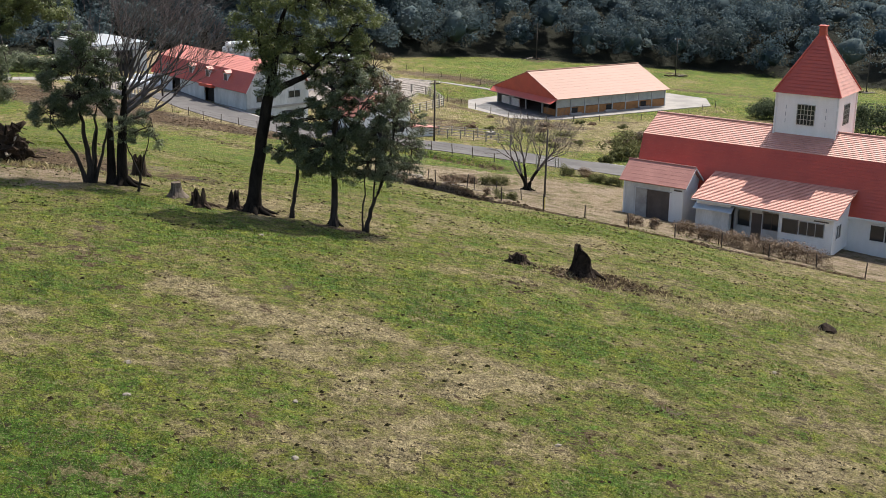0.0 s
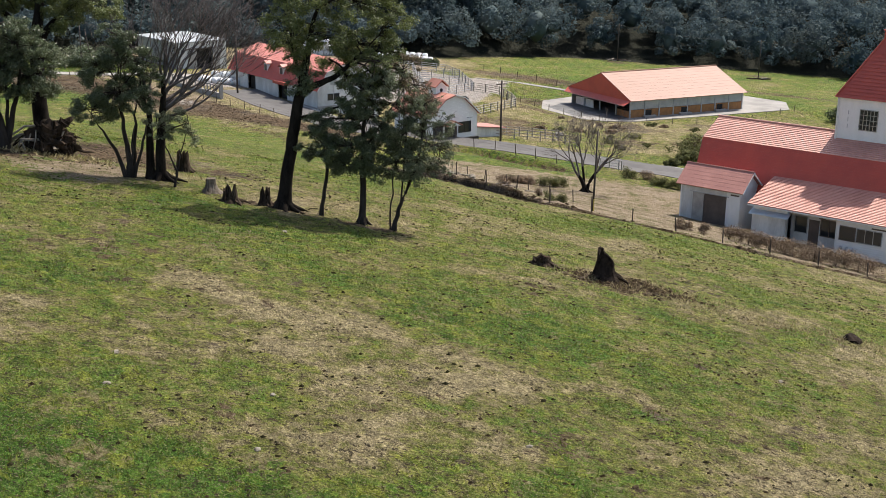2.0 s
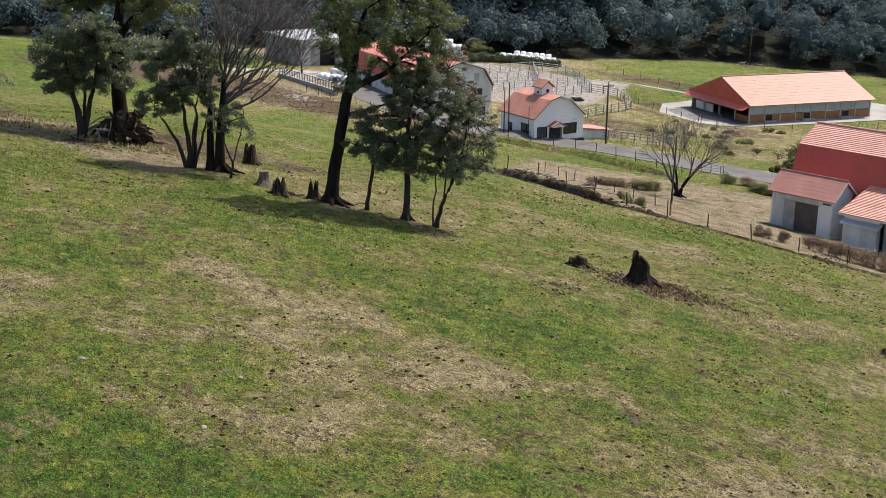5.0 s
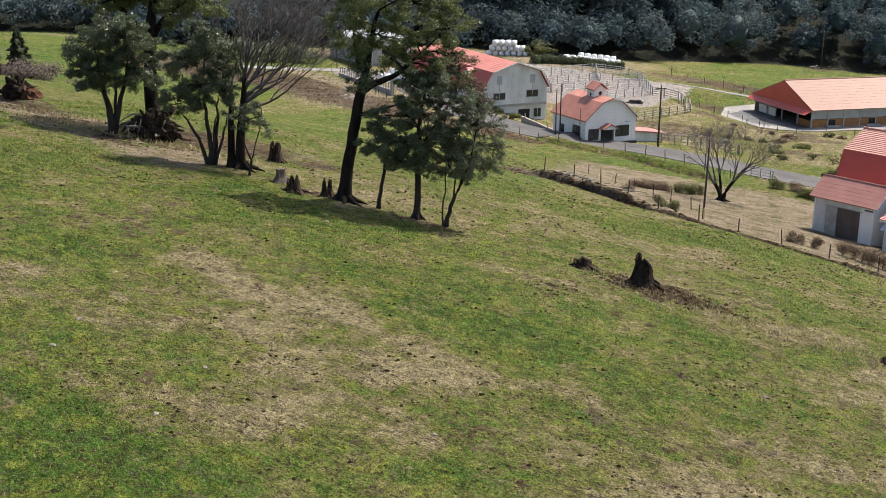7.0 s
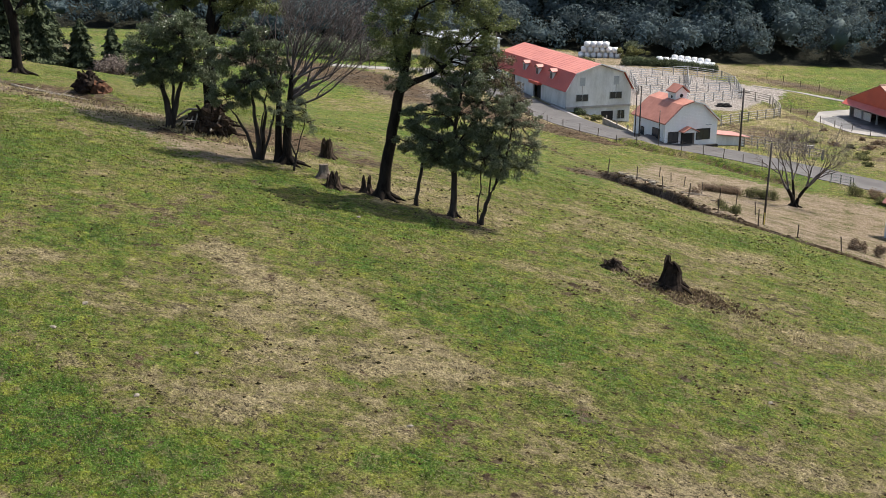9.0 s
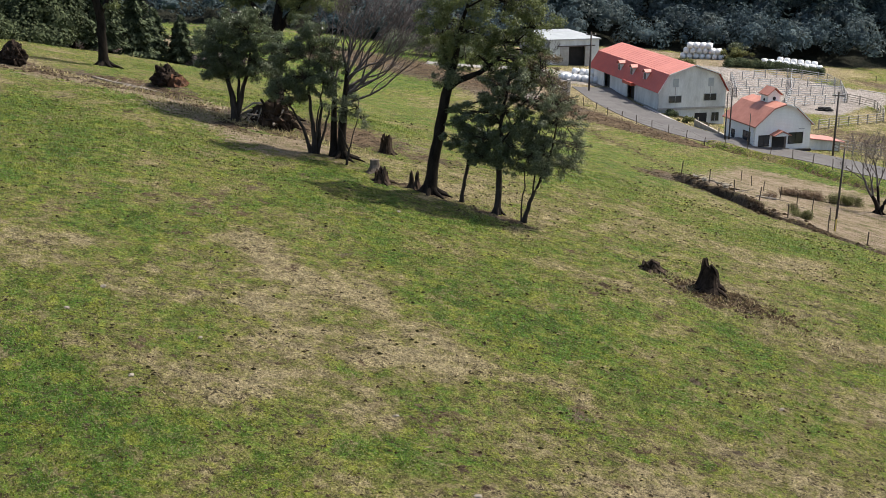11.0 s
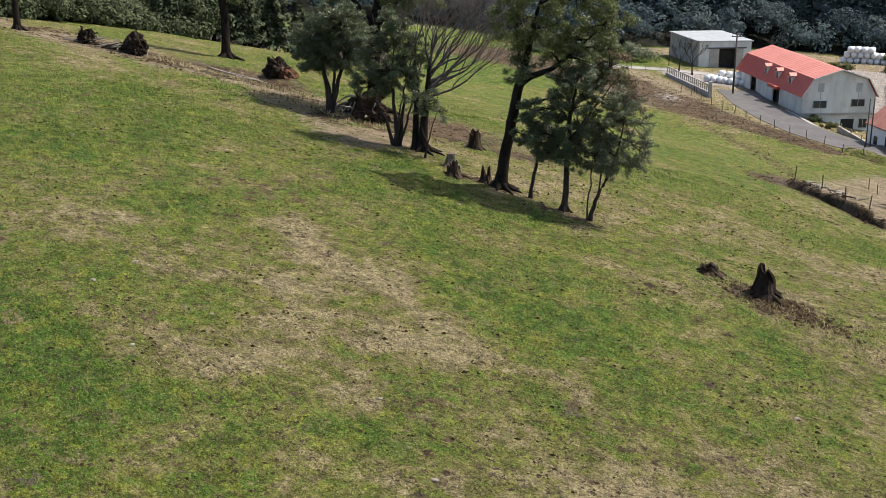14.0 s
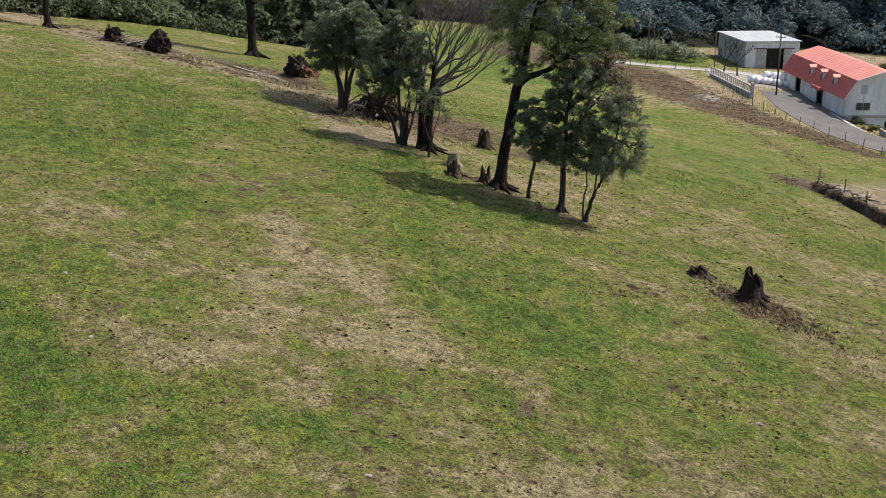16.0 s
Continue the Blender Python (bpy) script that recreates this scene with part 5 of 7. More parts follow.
shaped_tree("camellia_tree", -6.5, 70.3, "dense dark evergreen tree on a straight trunk with reddish outer twigs", M_BARK2,
    [[(0, 0, 0, 0.22), (0.05, 0, 2.0, 0.19), (0.1, 0, 4.0, 0.16), (0.2, 0, 6.5, 0.11), (0.6, 0, 8.6, 0.06), (0.8, 0, 9.8, 0.03)], [(0.15, 0, 4.6, 0.08), (1.2, 0, 6.2, 0.06), (2.6, 0.1, 8.2, 0.03)]],
    [(-0.9, 0, 4.9, 1.6, 1.2, 22, G_, 300), (0.6, 0.2, 4.6, 1.5, 1.1, 18, G_, 300), (-1.3, 0, 6.6, 1.4, 1.1, 16, G_, 290), (0.4, -0.2, 6.6, 1.8, 1.3, 24, G_, 300), (-2.4, 0.5, 6.2, 0.9, 0.8, 8, G_, 230), (0.0, 0, 8.2, 1.6, 1.1, 18, G_, 280),
     (1.4, 0.1, 8.7, 1.4, 1.0, 14, Y_, 230), (2.1, 0, 7.1, 1.4, 1.1, 15, G_, 240), (2.2, 0.1, 5.4, 1.2, 0.9, 11, G_, 230), (0.8, 0, 9.8, 1.2, 0.7, 9, O_, 200), (2.6, 0.1, 9.4, 1.2, 0.9, 12, R_, 120), (3.3, 0, 8.3, 1.1, 1.0, 11, R_, 110), (3.8, 0.1, 7.1, 0.9, 0.9, 9, R_, 90),
     (-1.2, 0, 3.9, 1.0, 0.6, 9, G_, 240), (0.5, -0.3, 3.7, 1.1, 0.6, 9, G_, 240), (-2.1, 0, 5.2, 0.7, 0.7, 6, G_, 220)],
    8, 0.08, 0.4, roots=5, density=0.9)
shaped_tree("multi_stem_shrub_tree", -4.6, 70.1, "multi-stemmed grey-green evergreen shrub tree", M_BARK2,
    [[(0, 0, 0, 0.15), (0.35, 0, 1.4, 0.12), (0.9, 0, 2.8, 0.1), (1.6, 0, 4.8, 0.06), (1.9, 0, 7.0, 0.03)], [(-0.15, 0.1, 0, 0.06), (-0.1, 0.1, 1.8, 0.05), (0.0, 0.1, 3.8, 0.03)], [(0.0, 0.1, 0, 0.07), (0.45, 0.1, 1.9, 0.06), (0.7, 0.1, 4.6, 0.04), (0.9, 0.1, 7.0, 0.02)]],
    [(0.2, 0, 4.3, 1.1, 0.9, 13, Y_, 240), (1.3, 0, 4.5, 1.2, 1.0, 15, Y_, 250), (2.3, 0, 5.2, 1.2, 1.1, 14, Y_, 210), (0.6, 0.1, 5.9, 1.2, 1.0, 14, Y_, 250), (1.9, 0, 6.6, 1.3, 1.1, 15, Y_, 210), (2.9, 0, 6.3, 1.0, 1.0, 10, Y_, 130), (1.2, 0, 7.7, 1.1, 0.9, 11, Y_, 180), (2.2, 0.1, 7.9, 0.9, 0.8, 8, Y_, 110), (3.2, 0, 4.8, 0.8, 0.9, 8, Y_, 100), (2.6, 0, 3.7, 0.9, 0.6, 7, Y_, 120), (1.2, -0.2, 3.4, 1.0, 0.6, 8, Y_, 200), (-0.3, 0, 3.6, 0.7, 0.6, 6, Y_, 180)],
    11, 0.07, 0.38, density=0.85)
bare_tree("bare_tree", -19.7, 73.4, "wide bare deciduous tree with fine grey twigs blown one way", M_TWIG,
    [[(0.15, 0, 0, 0.38), (0.15, 0, 1.5, 0.31), (0.3, 0, 3.2, 0.27), (0.5, 0, 5.0, 0.19), (0.6, 0, 6.5, 0.12)], [(-0.5, 0.2, 0, 0.3), (-0.45, 0.2, 1.6, 0.25), (-0.4, 0.2, 3.4, 0.2), (-0.3, 0.2, 5.3, 0.12)]],
    [(0.6, 0, 6.3, 0.1, 0, 1, 2.0, 0.11), (0.55, 0, 5.8, 0.45, 0.2, 1, 2.4, 0.1), (0.5, 0, 5.4, 0.8, -0.1, 0.8, 2.8, 0.11), (0.45, 0, 5.0, 1, 0.15, 0.5, 3.3, 0.12), (0.4, 0, 4.5, 1, -0.2, 0.36, 3.5, 0.12), (0.35, 0, 3.9, 1, 0.1, 0.3, 3.3, 0.1),
     (-0.3, 0.2, 5.0, -0.25, 0.1, 1, 2.5, 0.11), (-0.35, 0.2, 4.6, -0.55, 0, 0.9, 2.2, 0.1), (-0.35, 0.2, 5.2, 0.15, 0.5, 1, 2.4, 0.1), (0.55, 0, 6.0, 0.3, -0.4, 1, 2.3, 0.1), (0.5, 0, 5.2, 0.7, 0.45, 0.75, 2.8, 0.1), (0.6, 0, 6.2, -0.2, -0.2, 1, 2.1, 0.1),
     (0.5, 0, 4.8, 0.9, 0.4, 0.44, 3.1, 0.1), (-0.4, 0.2, 4.2, -0.8, 0.2, 0.75, 1.8, 0.08), (0.6, 0, 5.9, 0.6, 0.1, 0.9, 2.6, 0.1), (0.5, 0, 5.6, 0.75, -0.4, 0.65, 2.8, 0.1), (0.6, 0, 6.4, 0.35, 0.15, 1, 2.2, 0.09), (0.4, 0, 4.3, 1, 0.3, 0.42, 3.2, 0.09)],
    14, roots=7, levels=4, min_r=0.014, spread=0.5, split=(2, 2))
shaped_tree("evergreen_clump", -21.4, 72.6, "multi-stemmed dark evergreen tree", M_BARK2,
    [[(0.1, 0, 0, 0.2), (0.1, 0, 1.4, 0.17), (-0.1, 0, 3.2, 0.12), (-0.2, 0, 5.5, 0.05)], [(0.25, 0.1, 0, 0.15), (0.5, 0.1, 2.0, 0.12), (0.7, 0.1, 4.5, 0.05)], [(-0.1, 0, 0, 0.14), (-0.7, 0, 1.9, 0.11), (-1.5, 0, 3.4, 0.05)], [(0.3, -0.1, 0, 0.1), (0.9, -0.1, 1.9, 0.08), (1.3, -0.1, 3.6, 0.04)], [(0.2, -0.1, 0, 0.1), (0.35, -0.2, 2.2, 0.07), (0.6, -0.2, 3.8, 0.03)]],
    [(-1.76, 0, 4.6, 1.3, 0.9, 16, G_, 300), (-0.44, 0, 5.38, 1.5, 1.2, 22, G_, 300), (0.99, 0, 5.38, 1.4, 1.1, 18, G_, 300), (-1.32, 0, 7.2, 1.5, 1.1, 20, G_, 300), (0.33, 0.1, 7.98, 1.5, 1.0, 18, G_, 300), (1.43, 0, 7.07, 1.0, 0.8, 9, G_, 280), (-0.33, 0, 9.02, 1.1, 0.6, 9, G_, 260)],
    17, 0.085, 0.48)
shaped_tree("evergreen_clump", -31.0, 77.2, "multi-stemmed dark evergreen tree", M_BARK2,
    [[(0, 0, 0, 0.32), (-0.05, 0, 1.5, 0.25), (-0.5, 0, 3.4, 0.14), (-0.8, 0, 6.0, 0.05)], [(0.2, 0, 0.4, 0.2), (0.6, 0, 2.2, 0.17), (1.2, 0, 4.4, 0.1), (1.5, 0, 6.0, 0.05)], [(0.1, 0.1, 0.3, 0.15), (0.3, 0.1, 2.2, 0.12), (0.4, 0.1, 5.0, 0.05)]],
    [(-1.4, 0, 4.6, 1.4, 1.0, 18, G_, 300), (0.2, 0, 5.0, 1.7, 1.3, 26, G_, 300), (2.0, 0, 4.8, 1.5, 1.1, 18, G_, 300), (-0.9, 0, 6.6, 1.6, 1.2, 22, G_, 300), (1.0, 0, 7.0, 1.8, 1.2, 24, G_, 300), (2.6, 0, 6.3, 1.2, 0.9, 12, G_, 280), (0.3, 0, 8.2, 1.5, 0.7, 12, G_, 260), (-2.1, 0, 5.6, 1.2, 1.0, 12, G_, 260), (2.4, 0, 3.9, 1.2, 0.6, 9, G_, 240), (-1.0, 0, 3.7, 1.2, 0.5, 8, G_, 220)],
    19, 0.09, 0.52)
shaped_tree("old_evergreen_oak", -30.3, 82.0, "large old evergreen oak with a thick trunk and broad crown", M_BARK,
    [[(0, 0, 0, 0.62), (0, 0, 3.0, 0.52), (0.1, 0, 6.5, 0.45), (0.5, 0, 9.5, 0.3), (0.8, 0, 12.5, 0.12)], [(0.1, 0, 6.6, 0.3), (1.2, 0, 8.2, 0.22), (2.8, 0, 9.6, 0.12)], [(0, 0, 6.8, 0.28), (-1.4, 0, 8.6, 0.2), (-2.8, 0, 10.2, 0.1)]],
    [(-1.8, 0, 10.2, 1.9, 1.3, 20, O_, 280), (0.6, 0, 10.6, 2.2, 1.4, 24, O_, 280), (2.8, 0, 10.0, 2.0, 1.2, 20, O_, 280), (4.6, 0, 9.4, 1.4, 1.0, 12, O_, 240), (-3.2, 0, 9.4, 1.3, 0.9, 10, O_, 240), (-0.5, 0, 12.6, 2.2, 1.3, 22, O_, 280), (2.2, 0, 12.6, 2.2, 1.3, 22, O_, 280), (1.6, -0.6, 8.6, 1.4, 0.7, 9, O_, 220)],
    23, 0.1, 0.6, roots=8)
shaped_tree("sapling", -18.3, 71.8, "slim sapling with sparse grey-green leaves", M_BARK2,
    [[(0, 0, 0, 0.08), (0.15, 0, 1.1, 0.07), (-0.3, 0, 2.3, 0.04), (-0.7, 0, 3.6, 0.02)], [(0.12, 0, 0.9, 0.05), (0.5, 0, 2.2, 0.04), (0.9, 0, 3.6, 0.02)]],
    [(-0.8, 0, 3.9, 0.9, 0.7, 11, Y_, 150), (0.3, 0, 4.2, 0.9, 0.7, 10, Y_, 130), (1.0, 0, 3.4, 0.7, 0.6, 7, Y_, 90)], 27, 0.07, 0.36)
bare_tree("roadside_tree", 11.4, 131.2, "bare spreading tree in the yard beside the road", M_TWIG2,
    [[(0, 0, 0, 0.3), (-0.2, 0, 1.0, 0.24), (-0.8, 0, 2.0, 0.16)], [(0.15, 0, 0.1, 0.25), (0.5, 0, 1.2, 0.19), (1.3, 0, 2.4, 0.15)], [(0, 0.2, 0.2, 0.18), (-0.1, 0.3, 1.8, 0.14), (-0.3, 0.3, 3.0, 0.1)]],
    [(-0.8, 0, 1.9, -0.7, 0, 1, 2.3, 0.15), (-0.7, 0, 1.8, -0.15, 0.2, 1, 2.6, 0.12), (1.3, 0, 2.3, 0.5, 0, 1, 2.6, 0.15), (1.2, 0, 2.2, 1.0, 0.1, 0.7, 2.7, 0.13), (1.1, 0, 2.1, 0.15, -0.2, 1, 2.5, 0.11), (-0.3, 0.3, 2.9, -0.1, 0, 1, 2.3, 0.11), (-0.3, 0.3, 2.7, 0.3, 0.2, 1, 2.2, 0.1)],
    31, radians(14), levels=4, min_r=0.014, spread=0.68, group="yard trees", roots=5)
for px, py, pr, seed, extra in ((-56.0, 92.0, 0.5, 35, -1.0), (-67.6, 76.6, 0.33, 37, 0.6)):
    shaped_tree("crest_tree", px, py, "tall dark-trunked evergreen on the crest of the pasture", M_BARK,
        [[(0, 0, 0, pr), (0.0, 0, 2.5, pr * 0.85), (-0.1, 0, 5.0, pr * 0.8), (extra, 0, 8.5, pr * 0.5), (extra * 2, 0, 12, 0.1)], [(-0.1, 0, 4.8, pr * 0.5), (-extra, 0, 7.0, pr * 0.35), (-extra * 2.4, 0, 9.8, 0.1)]],
        [(-1.5, 0, 10.6, 2.2, 1.3, 20, O_, 230), (1.5, 0, 11.0, 2.2, 1.4, 20, O_, 230), (0, 0, 13, 2.6, 1.4, 22, O_, 230), (-2.9, 0, 7.6, 1.3, 0.8, 9, O_, 200), (2.6, 0, 8.6, 1.2, 0.7, 7, O_, 200), (1.1, -0.3, 5.9, 0.8, 0.5, 4, O_, 160)],
        seed, 0.11, 0.6, turn=radians(33), roots=8)
bare_tree("small_bare_tree", -56.2, 206.6, "small bare garden tree beside the store", M_BARK2, [[(0, 0, 0, 0.14), (0.1, 0, 1.2, 0.11), (0.2, 0, 2.0, 0.08)]],
    [(0.2, 0, 1.9, 0.5, 0, 1, 1.5, 0.06), (0.1, 0, 1.7, -0.5, 0, 1, 1.5, 0.06), (0.2, 0, 2.0, 0.1, 0.3, 1, 1.6, 0.06)], 41, group="yard trees", levels=3, min_r=0.02)
bare_tree("small_bare_tree", -52.8, 204.6, "small bare garden tree beside the store", M_BARK2, [[(0, 0, 0, 0.16), (-0.1, 0, 1.2, 0.12), (-0.1, 0, 2.2, 0.08)]],
    [(-0.1, 0, 2.1, 0.5, 0, 1, 1.8, 0.06), (-0.1, 0, 1.8, -0.5, 0, 1, 1.7, 0.06), (-0.1, 0, 2.2, 0.0, 0.3, 1, 1.8, 0.06)], 42, group="yard trees", levels=3, min_r=0.02)


# ---- woods ----
def sphere_template(level):
    bm = bmesh.new()
    bmesh.ops.create_icosphere(bm, subdivisions=level, radius=1)
    bm.verts.ensure_lookup_table()
    v = np.array([tuple(p.co) for p in bm.verts])
    f = np.array([[p.index for p in face.verts] for face in bm.faces])
    bm.free()
    return v, f


BALL = sphere_template(2)


class Canopy:
    """Leafy masses: a shaded lumpy core and puffs of leaves all round it."""

    def __init__(self, seed):
        self.rng, self.verts, self.faces, self.leaves, self.count = np.random.default_rng(seed), [], [], [], 0

    def crown(self, x, y, z, r, tall, low, leaves, size):
        rng = self.rng
        k = int(rng.integers(12, 18))
        a = rng.uniform(0, 6.283) + np.arange(k) * 2.4
        up = (np.arange(k) + rng.random(k)) / k
        w = np.sqrt(np.clip(1 - up ** 2, 0, 1)) * r * rng.uniform(0.6, 0.95, k)
        cen = np.stack([x + np.cos(a) * w, y + np.sin(a) * w, z + low + (tall - low) * (0.1 + 0.72 * up)], 1)
        rad = r * rng.uniform(0.24, 0.46, k)
        v, f = BALL
        lump = rng.uniform(0.35, 0.6, (len(v), 1)) * np.array([r, r, (tall - low) * 0.5])
        self.verts.append(np.array([x, y, z + low + (tall - low) * 0.38]) + v * lump)
        self.faces.append(f + self.count)
        self.count += len(v)
        self.leaves.append(leaf_cloud(rng, cen, rad, leaves, size, 0.8, 0.4, 0.18, 0.62))

    def finish(self, name, parent=None):
        """One mesh of puffs and leaves."""
        lv = np.concatenate(self.leaves)
        v = np.concatenate(self.verts + [lv])
        tri = np.concatenate(self.faces)
        quad = (np.arange(len(lv)) + self.count).astype(np.int32)
        n3, n4 = len(tri), len(lv) // 4
        me = bpy.data.meshes.new(name)
        me.vertices.add(len(v))
        me.vertices.foreach_set("co", np.ascontiguousarray(v, dtype=np.float32).reshape(-1))
        me.loops.add(n3 * 3 + n4 * 4)
        me.loops.foreach_set("vertex_index", np.concatenate([tri.reshape(-1).astype(np.int32), quad]))
        me.polygons.add(n3 + n4)
        me.polygons.foreach_set("loop_start", np.concatenate([np.arange(n3) * 3, n3 * 3 + np.arange(n4) * 4]).astype(np.int32))
        me.polygons.foreach_set("loop_total", np.concatenate([np.full(n3, 3), np.full(n4, 4)]).astype(np.int32))
        me.update(calc_edges=True)
        me.shade_smooth()
        ob = new(name, me)
        ob.parent = parent
        return ob


def woods():
    rng = np.random.default_rng(5)
    canopy = Canopy(6)
    xs, ys = np.zeros(0), np.zeros(0)
    for _ in range(4200):
        x = rng.uniform(-200, 160)
        y = float(edge_of_woods(x)) + rng.uniform(0, 1) ** 1.6 * 260 + 4
        if len(xs) and np.hypot(xs - x, ys - y).min() < 6.8:
            continue
        xs, ys = np.append(xs, x), np.append(ys, y)
    for x, y in zip(xs, ys):
        depth = y - float(edge_of_woods(x))
        if depth > 34 and x < 0 and rng.random() < 0.8:
            continue
        r = rng.uniform(3.6, 7.0)
        tall = rng.uniform(9.5, 16.5) if x > -15 else rng.uniform(6.0, 10.0)
        low = tall * (rng.uniform(0.05, 0.3) if depth < 14 else rng.uniform(0.2, 0.4))
        n, size = (1500, 0.31) if depth < 34 else ((760, 0.4) if depth < 100 else (260, 0.6))
        if x < -135 or x > 105:
            n = n // 4
        canopy.crown(x, y, ground(x, y), r, tall, low, n, size)
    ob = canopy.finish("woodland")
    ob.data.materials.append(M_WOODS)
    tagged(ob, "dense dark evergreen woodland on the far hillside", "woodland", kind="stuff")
    # conifer plantation high on the slope
    quads = []
    for k in range(1000):
        if k < 450:
            x = rng.uniform(-115, 5)
            y = float(edge_of_woods(x)) + rng.uniform(16, 60)
        else:
            x = rng.uniform(-200, 45)
            y = float(edge_of_woods(x)) + (rng.uniform(50, 150) if x < 0 else rng.uniform(70, 150))
        z = ground(x, y)
        tall, n = rng.uniform(16, 24), 150
        h = rng.random(n) ** 0.8
        r = (1 - h) ** 0.8 * 2.6 * rng.random(n) ** 0.3 + 0.12
        a = rng.uniform(0, 6.283, n)
        p = np.stack([x + np.cos(a) * r, y + np.sin(a) * r, z + 2 + tall * h], 1)
        quads.append(needle_sprays(rng, p, a, 0.95))
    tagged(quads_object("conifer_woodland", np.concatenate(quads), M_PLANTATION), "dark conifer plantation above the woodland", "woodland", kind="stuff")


def crest_bush(x, y, w, h, seed, lift=0.0):
    t = thing("broadleaf_bush", x, y, lie(x, y) + lift, 0, "broad evergreen bush behind the crest", "bush", "crest bushes")
    c = Canopy(seed)
    c.crown(0, 0, 0, w, h, 0.05 * h, 3900, 0.19)
    c.crown(0.4 * w, 0.3 * w, 0, w * 0.7, h * 0.75, 0.02 * h, 1700, 0.19)
    c.finish("foliage", t).data.materials.append(M_CREST)
    part("stem", tube([(0, 0, -0.2), (0.1, 0, h * 0.3), (0.2, 0.1, h * 0.7)], [0.22, 0.16, 0.07], 7), M_BARK2, t)


def needle_sprays(rng, p, a, size):
    n = len(p)
    out = np.stack([np.cos(a), np.sin(a), np.full(n, -0.55)], 1) + rng.normal(0, 0.25, (n, 3))
    out /= np.linalg.norm(out, axis=1, keepdims=True)
    side = np.cross(out, rng.normal(0, 0.4, (n, 3)) + np.array([0, 0, 1]))
    side /= np.linalg.norm(side, axis=1, keepdims=True)
    s = size * rng.uniform(0.6, 1.3, n)[:, None]
    return np.stack([p - out * s * 0.5, p - side * s * 0.4, p + out * s, p + side * s * 0.4], 1).reshape(-1, 3)


def cedar(x, y, tall, wide, seed):
    t = thing("cedar_tree", x, y, lie(x, y) - 0.1, 0, "dark green conical cedar tree behind the crest", "tree", "cedars")
    part("trunk", tube([(0, 0, 0), (0, 0, tall * 0.5), (0, 0, tall * 0.97)], [0.28, 0.17, 0.03], 7), M_BARK, t)
    rng = np.random.default_rng(seed)
    n = 6500
    h = rng.random(n) ** 1.1
    tier = 0.85 + 0.2 * np.sin(h * 37 + rng.uniform(0, 6)) + 0.12 * np.sin(h * 91)
    a = rng.uniform(0, 6.283, n)
    r = ((1 - h) ** 0.6 * wide * tier * (0.8 + 0.25 * np.sin(a * 5 + h * 9))) * rng.random(n) ** 0.35
    p = np.stack([np.cos(a) * r, np.sin(a) * r, tall * (0.06 + 0.94 * h)], 1)
    quads_object("crown", needle_sprays(rng, p, a, 0.36), M_CEDAR, t)


def bush(name, x, y, w, h, material, label, seed, count=5000, size=0.16, group="bushes", lift=0.0):
    t = thing(name, x, y, lie(x, y) + lift, 0, label, "bush", group)
    rng = np.random.default_rng(seed)
    k = int(10 + 4 * w)
    cen = np.stack([rng.normal(0, w * 0.33, k), rng.normal(0, w * 0.28, k), h * rng.uniform(0.2, 0.8, k)], 1)
    cen[:, 2] *= 1 - 0.35 * np.clip(np.hypot(cen[:, 0], cen[:, 1]) / w, 0, 1)
    for i in range(4):
        q = cen[i]
        part("stem", tube([(q[0] * 0.2, q[1] * 0.2, -0.1), tuple(q * np.array([0.6, 0.6, 0.5])), tuple(q)], [0.05 + 0.01 * w, 0.04, 0.02], 5), M_BARK2, t)
    quads_object("foliage", leaf_cloud(rng, cen, rng.uniform(0.18, 0.3, k) * w, count, size, 0.8, 0.6, 0.35, 0.5), material, t)
    return t


woods()

# behind the crest
rng_b = random.Random(61)
for i in range(9):
    fx = i / 9
    crest_bush(-112 + 34 * fx + rng_b.uniform(-3, 3), 103 + 16 * fx + rng_b.uniform(-4, 5), rng_b.uniform(4.0, 5.2), rng_b.uniform(7.0, 10.0), 200 + i)
for i in range(26):
    f, row = i % 13 / 12, i // 13
    crest_bush(-80.5 - 5 * f - 8 * row + rng_b.uniform(-1.5, 1.5), 70 + 40 * f + rng_b.uniform(-1.5, 1.5) + 3 * row, rng_b.uniform(2.8, 5.2), rng_b.uniform(2.8, 6.8) + 2.5 * row, 240 + i, -0.6)
for i, (x, y, h, w) in enumerate(((-80.5, 121, 15, 3.2), (-82.5, 117.5, 16, 3.4), (-84, 126, 15, 3.2), (-86.5, 121.5, 17, 3.5), (-79.3, 125.5, 12, 2.8), (-88, 130, 15, 3.3), (-84, 113.5, 14, 3.2), (-95.0, 149, 8.4, 3.2), (-91.5, 151, 8.0, 2.4), (-92.6, 151.5, 7.0, 2.0), (-88.0, 153.5, 7.2, 2.4), (-104, 146, 7, 2.0))):
    cedar(x, y, h, w, 300 + i)
for i, (x, y, w, h) in enumerate(((-99, 143, 3.5, 2.4), (-86, 151, 4.2, 4.0), (-84, 153, 4.5, 3.4), (-107, 149, 5, 4.6), (-103, 141, 4, 3.4), (-89.5, 152.5, 3, 3.0))):
    bush("dry_thicket", x, y, w, h, M_THICKET, "grey-brown leafless thicket on the slope", 330 + i, 2600, 0.14, "thickets")


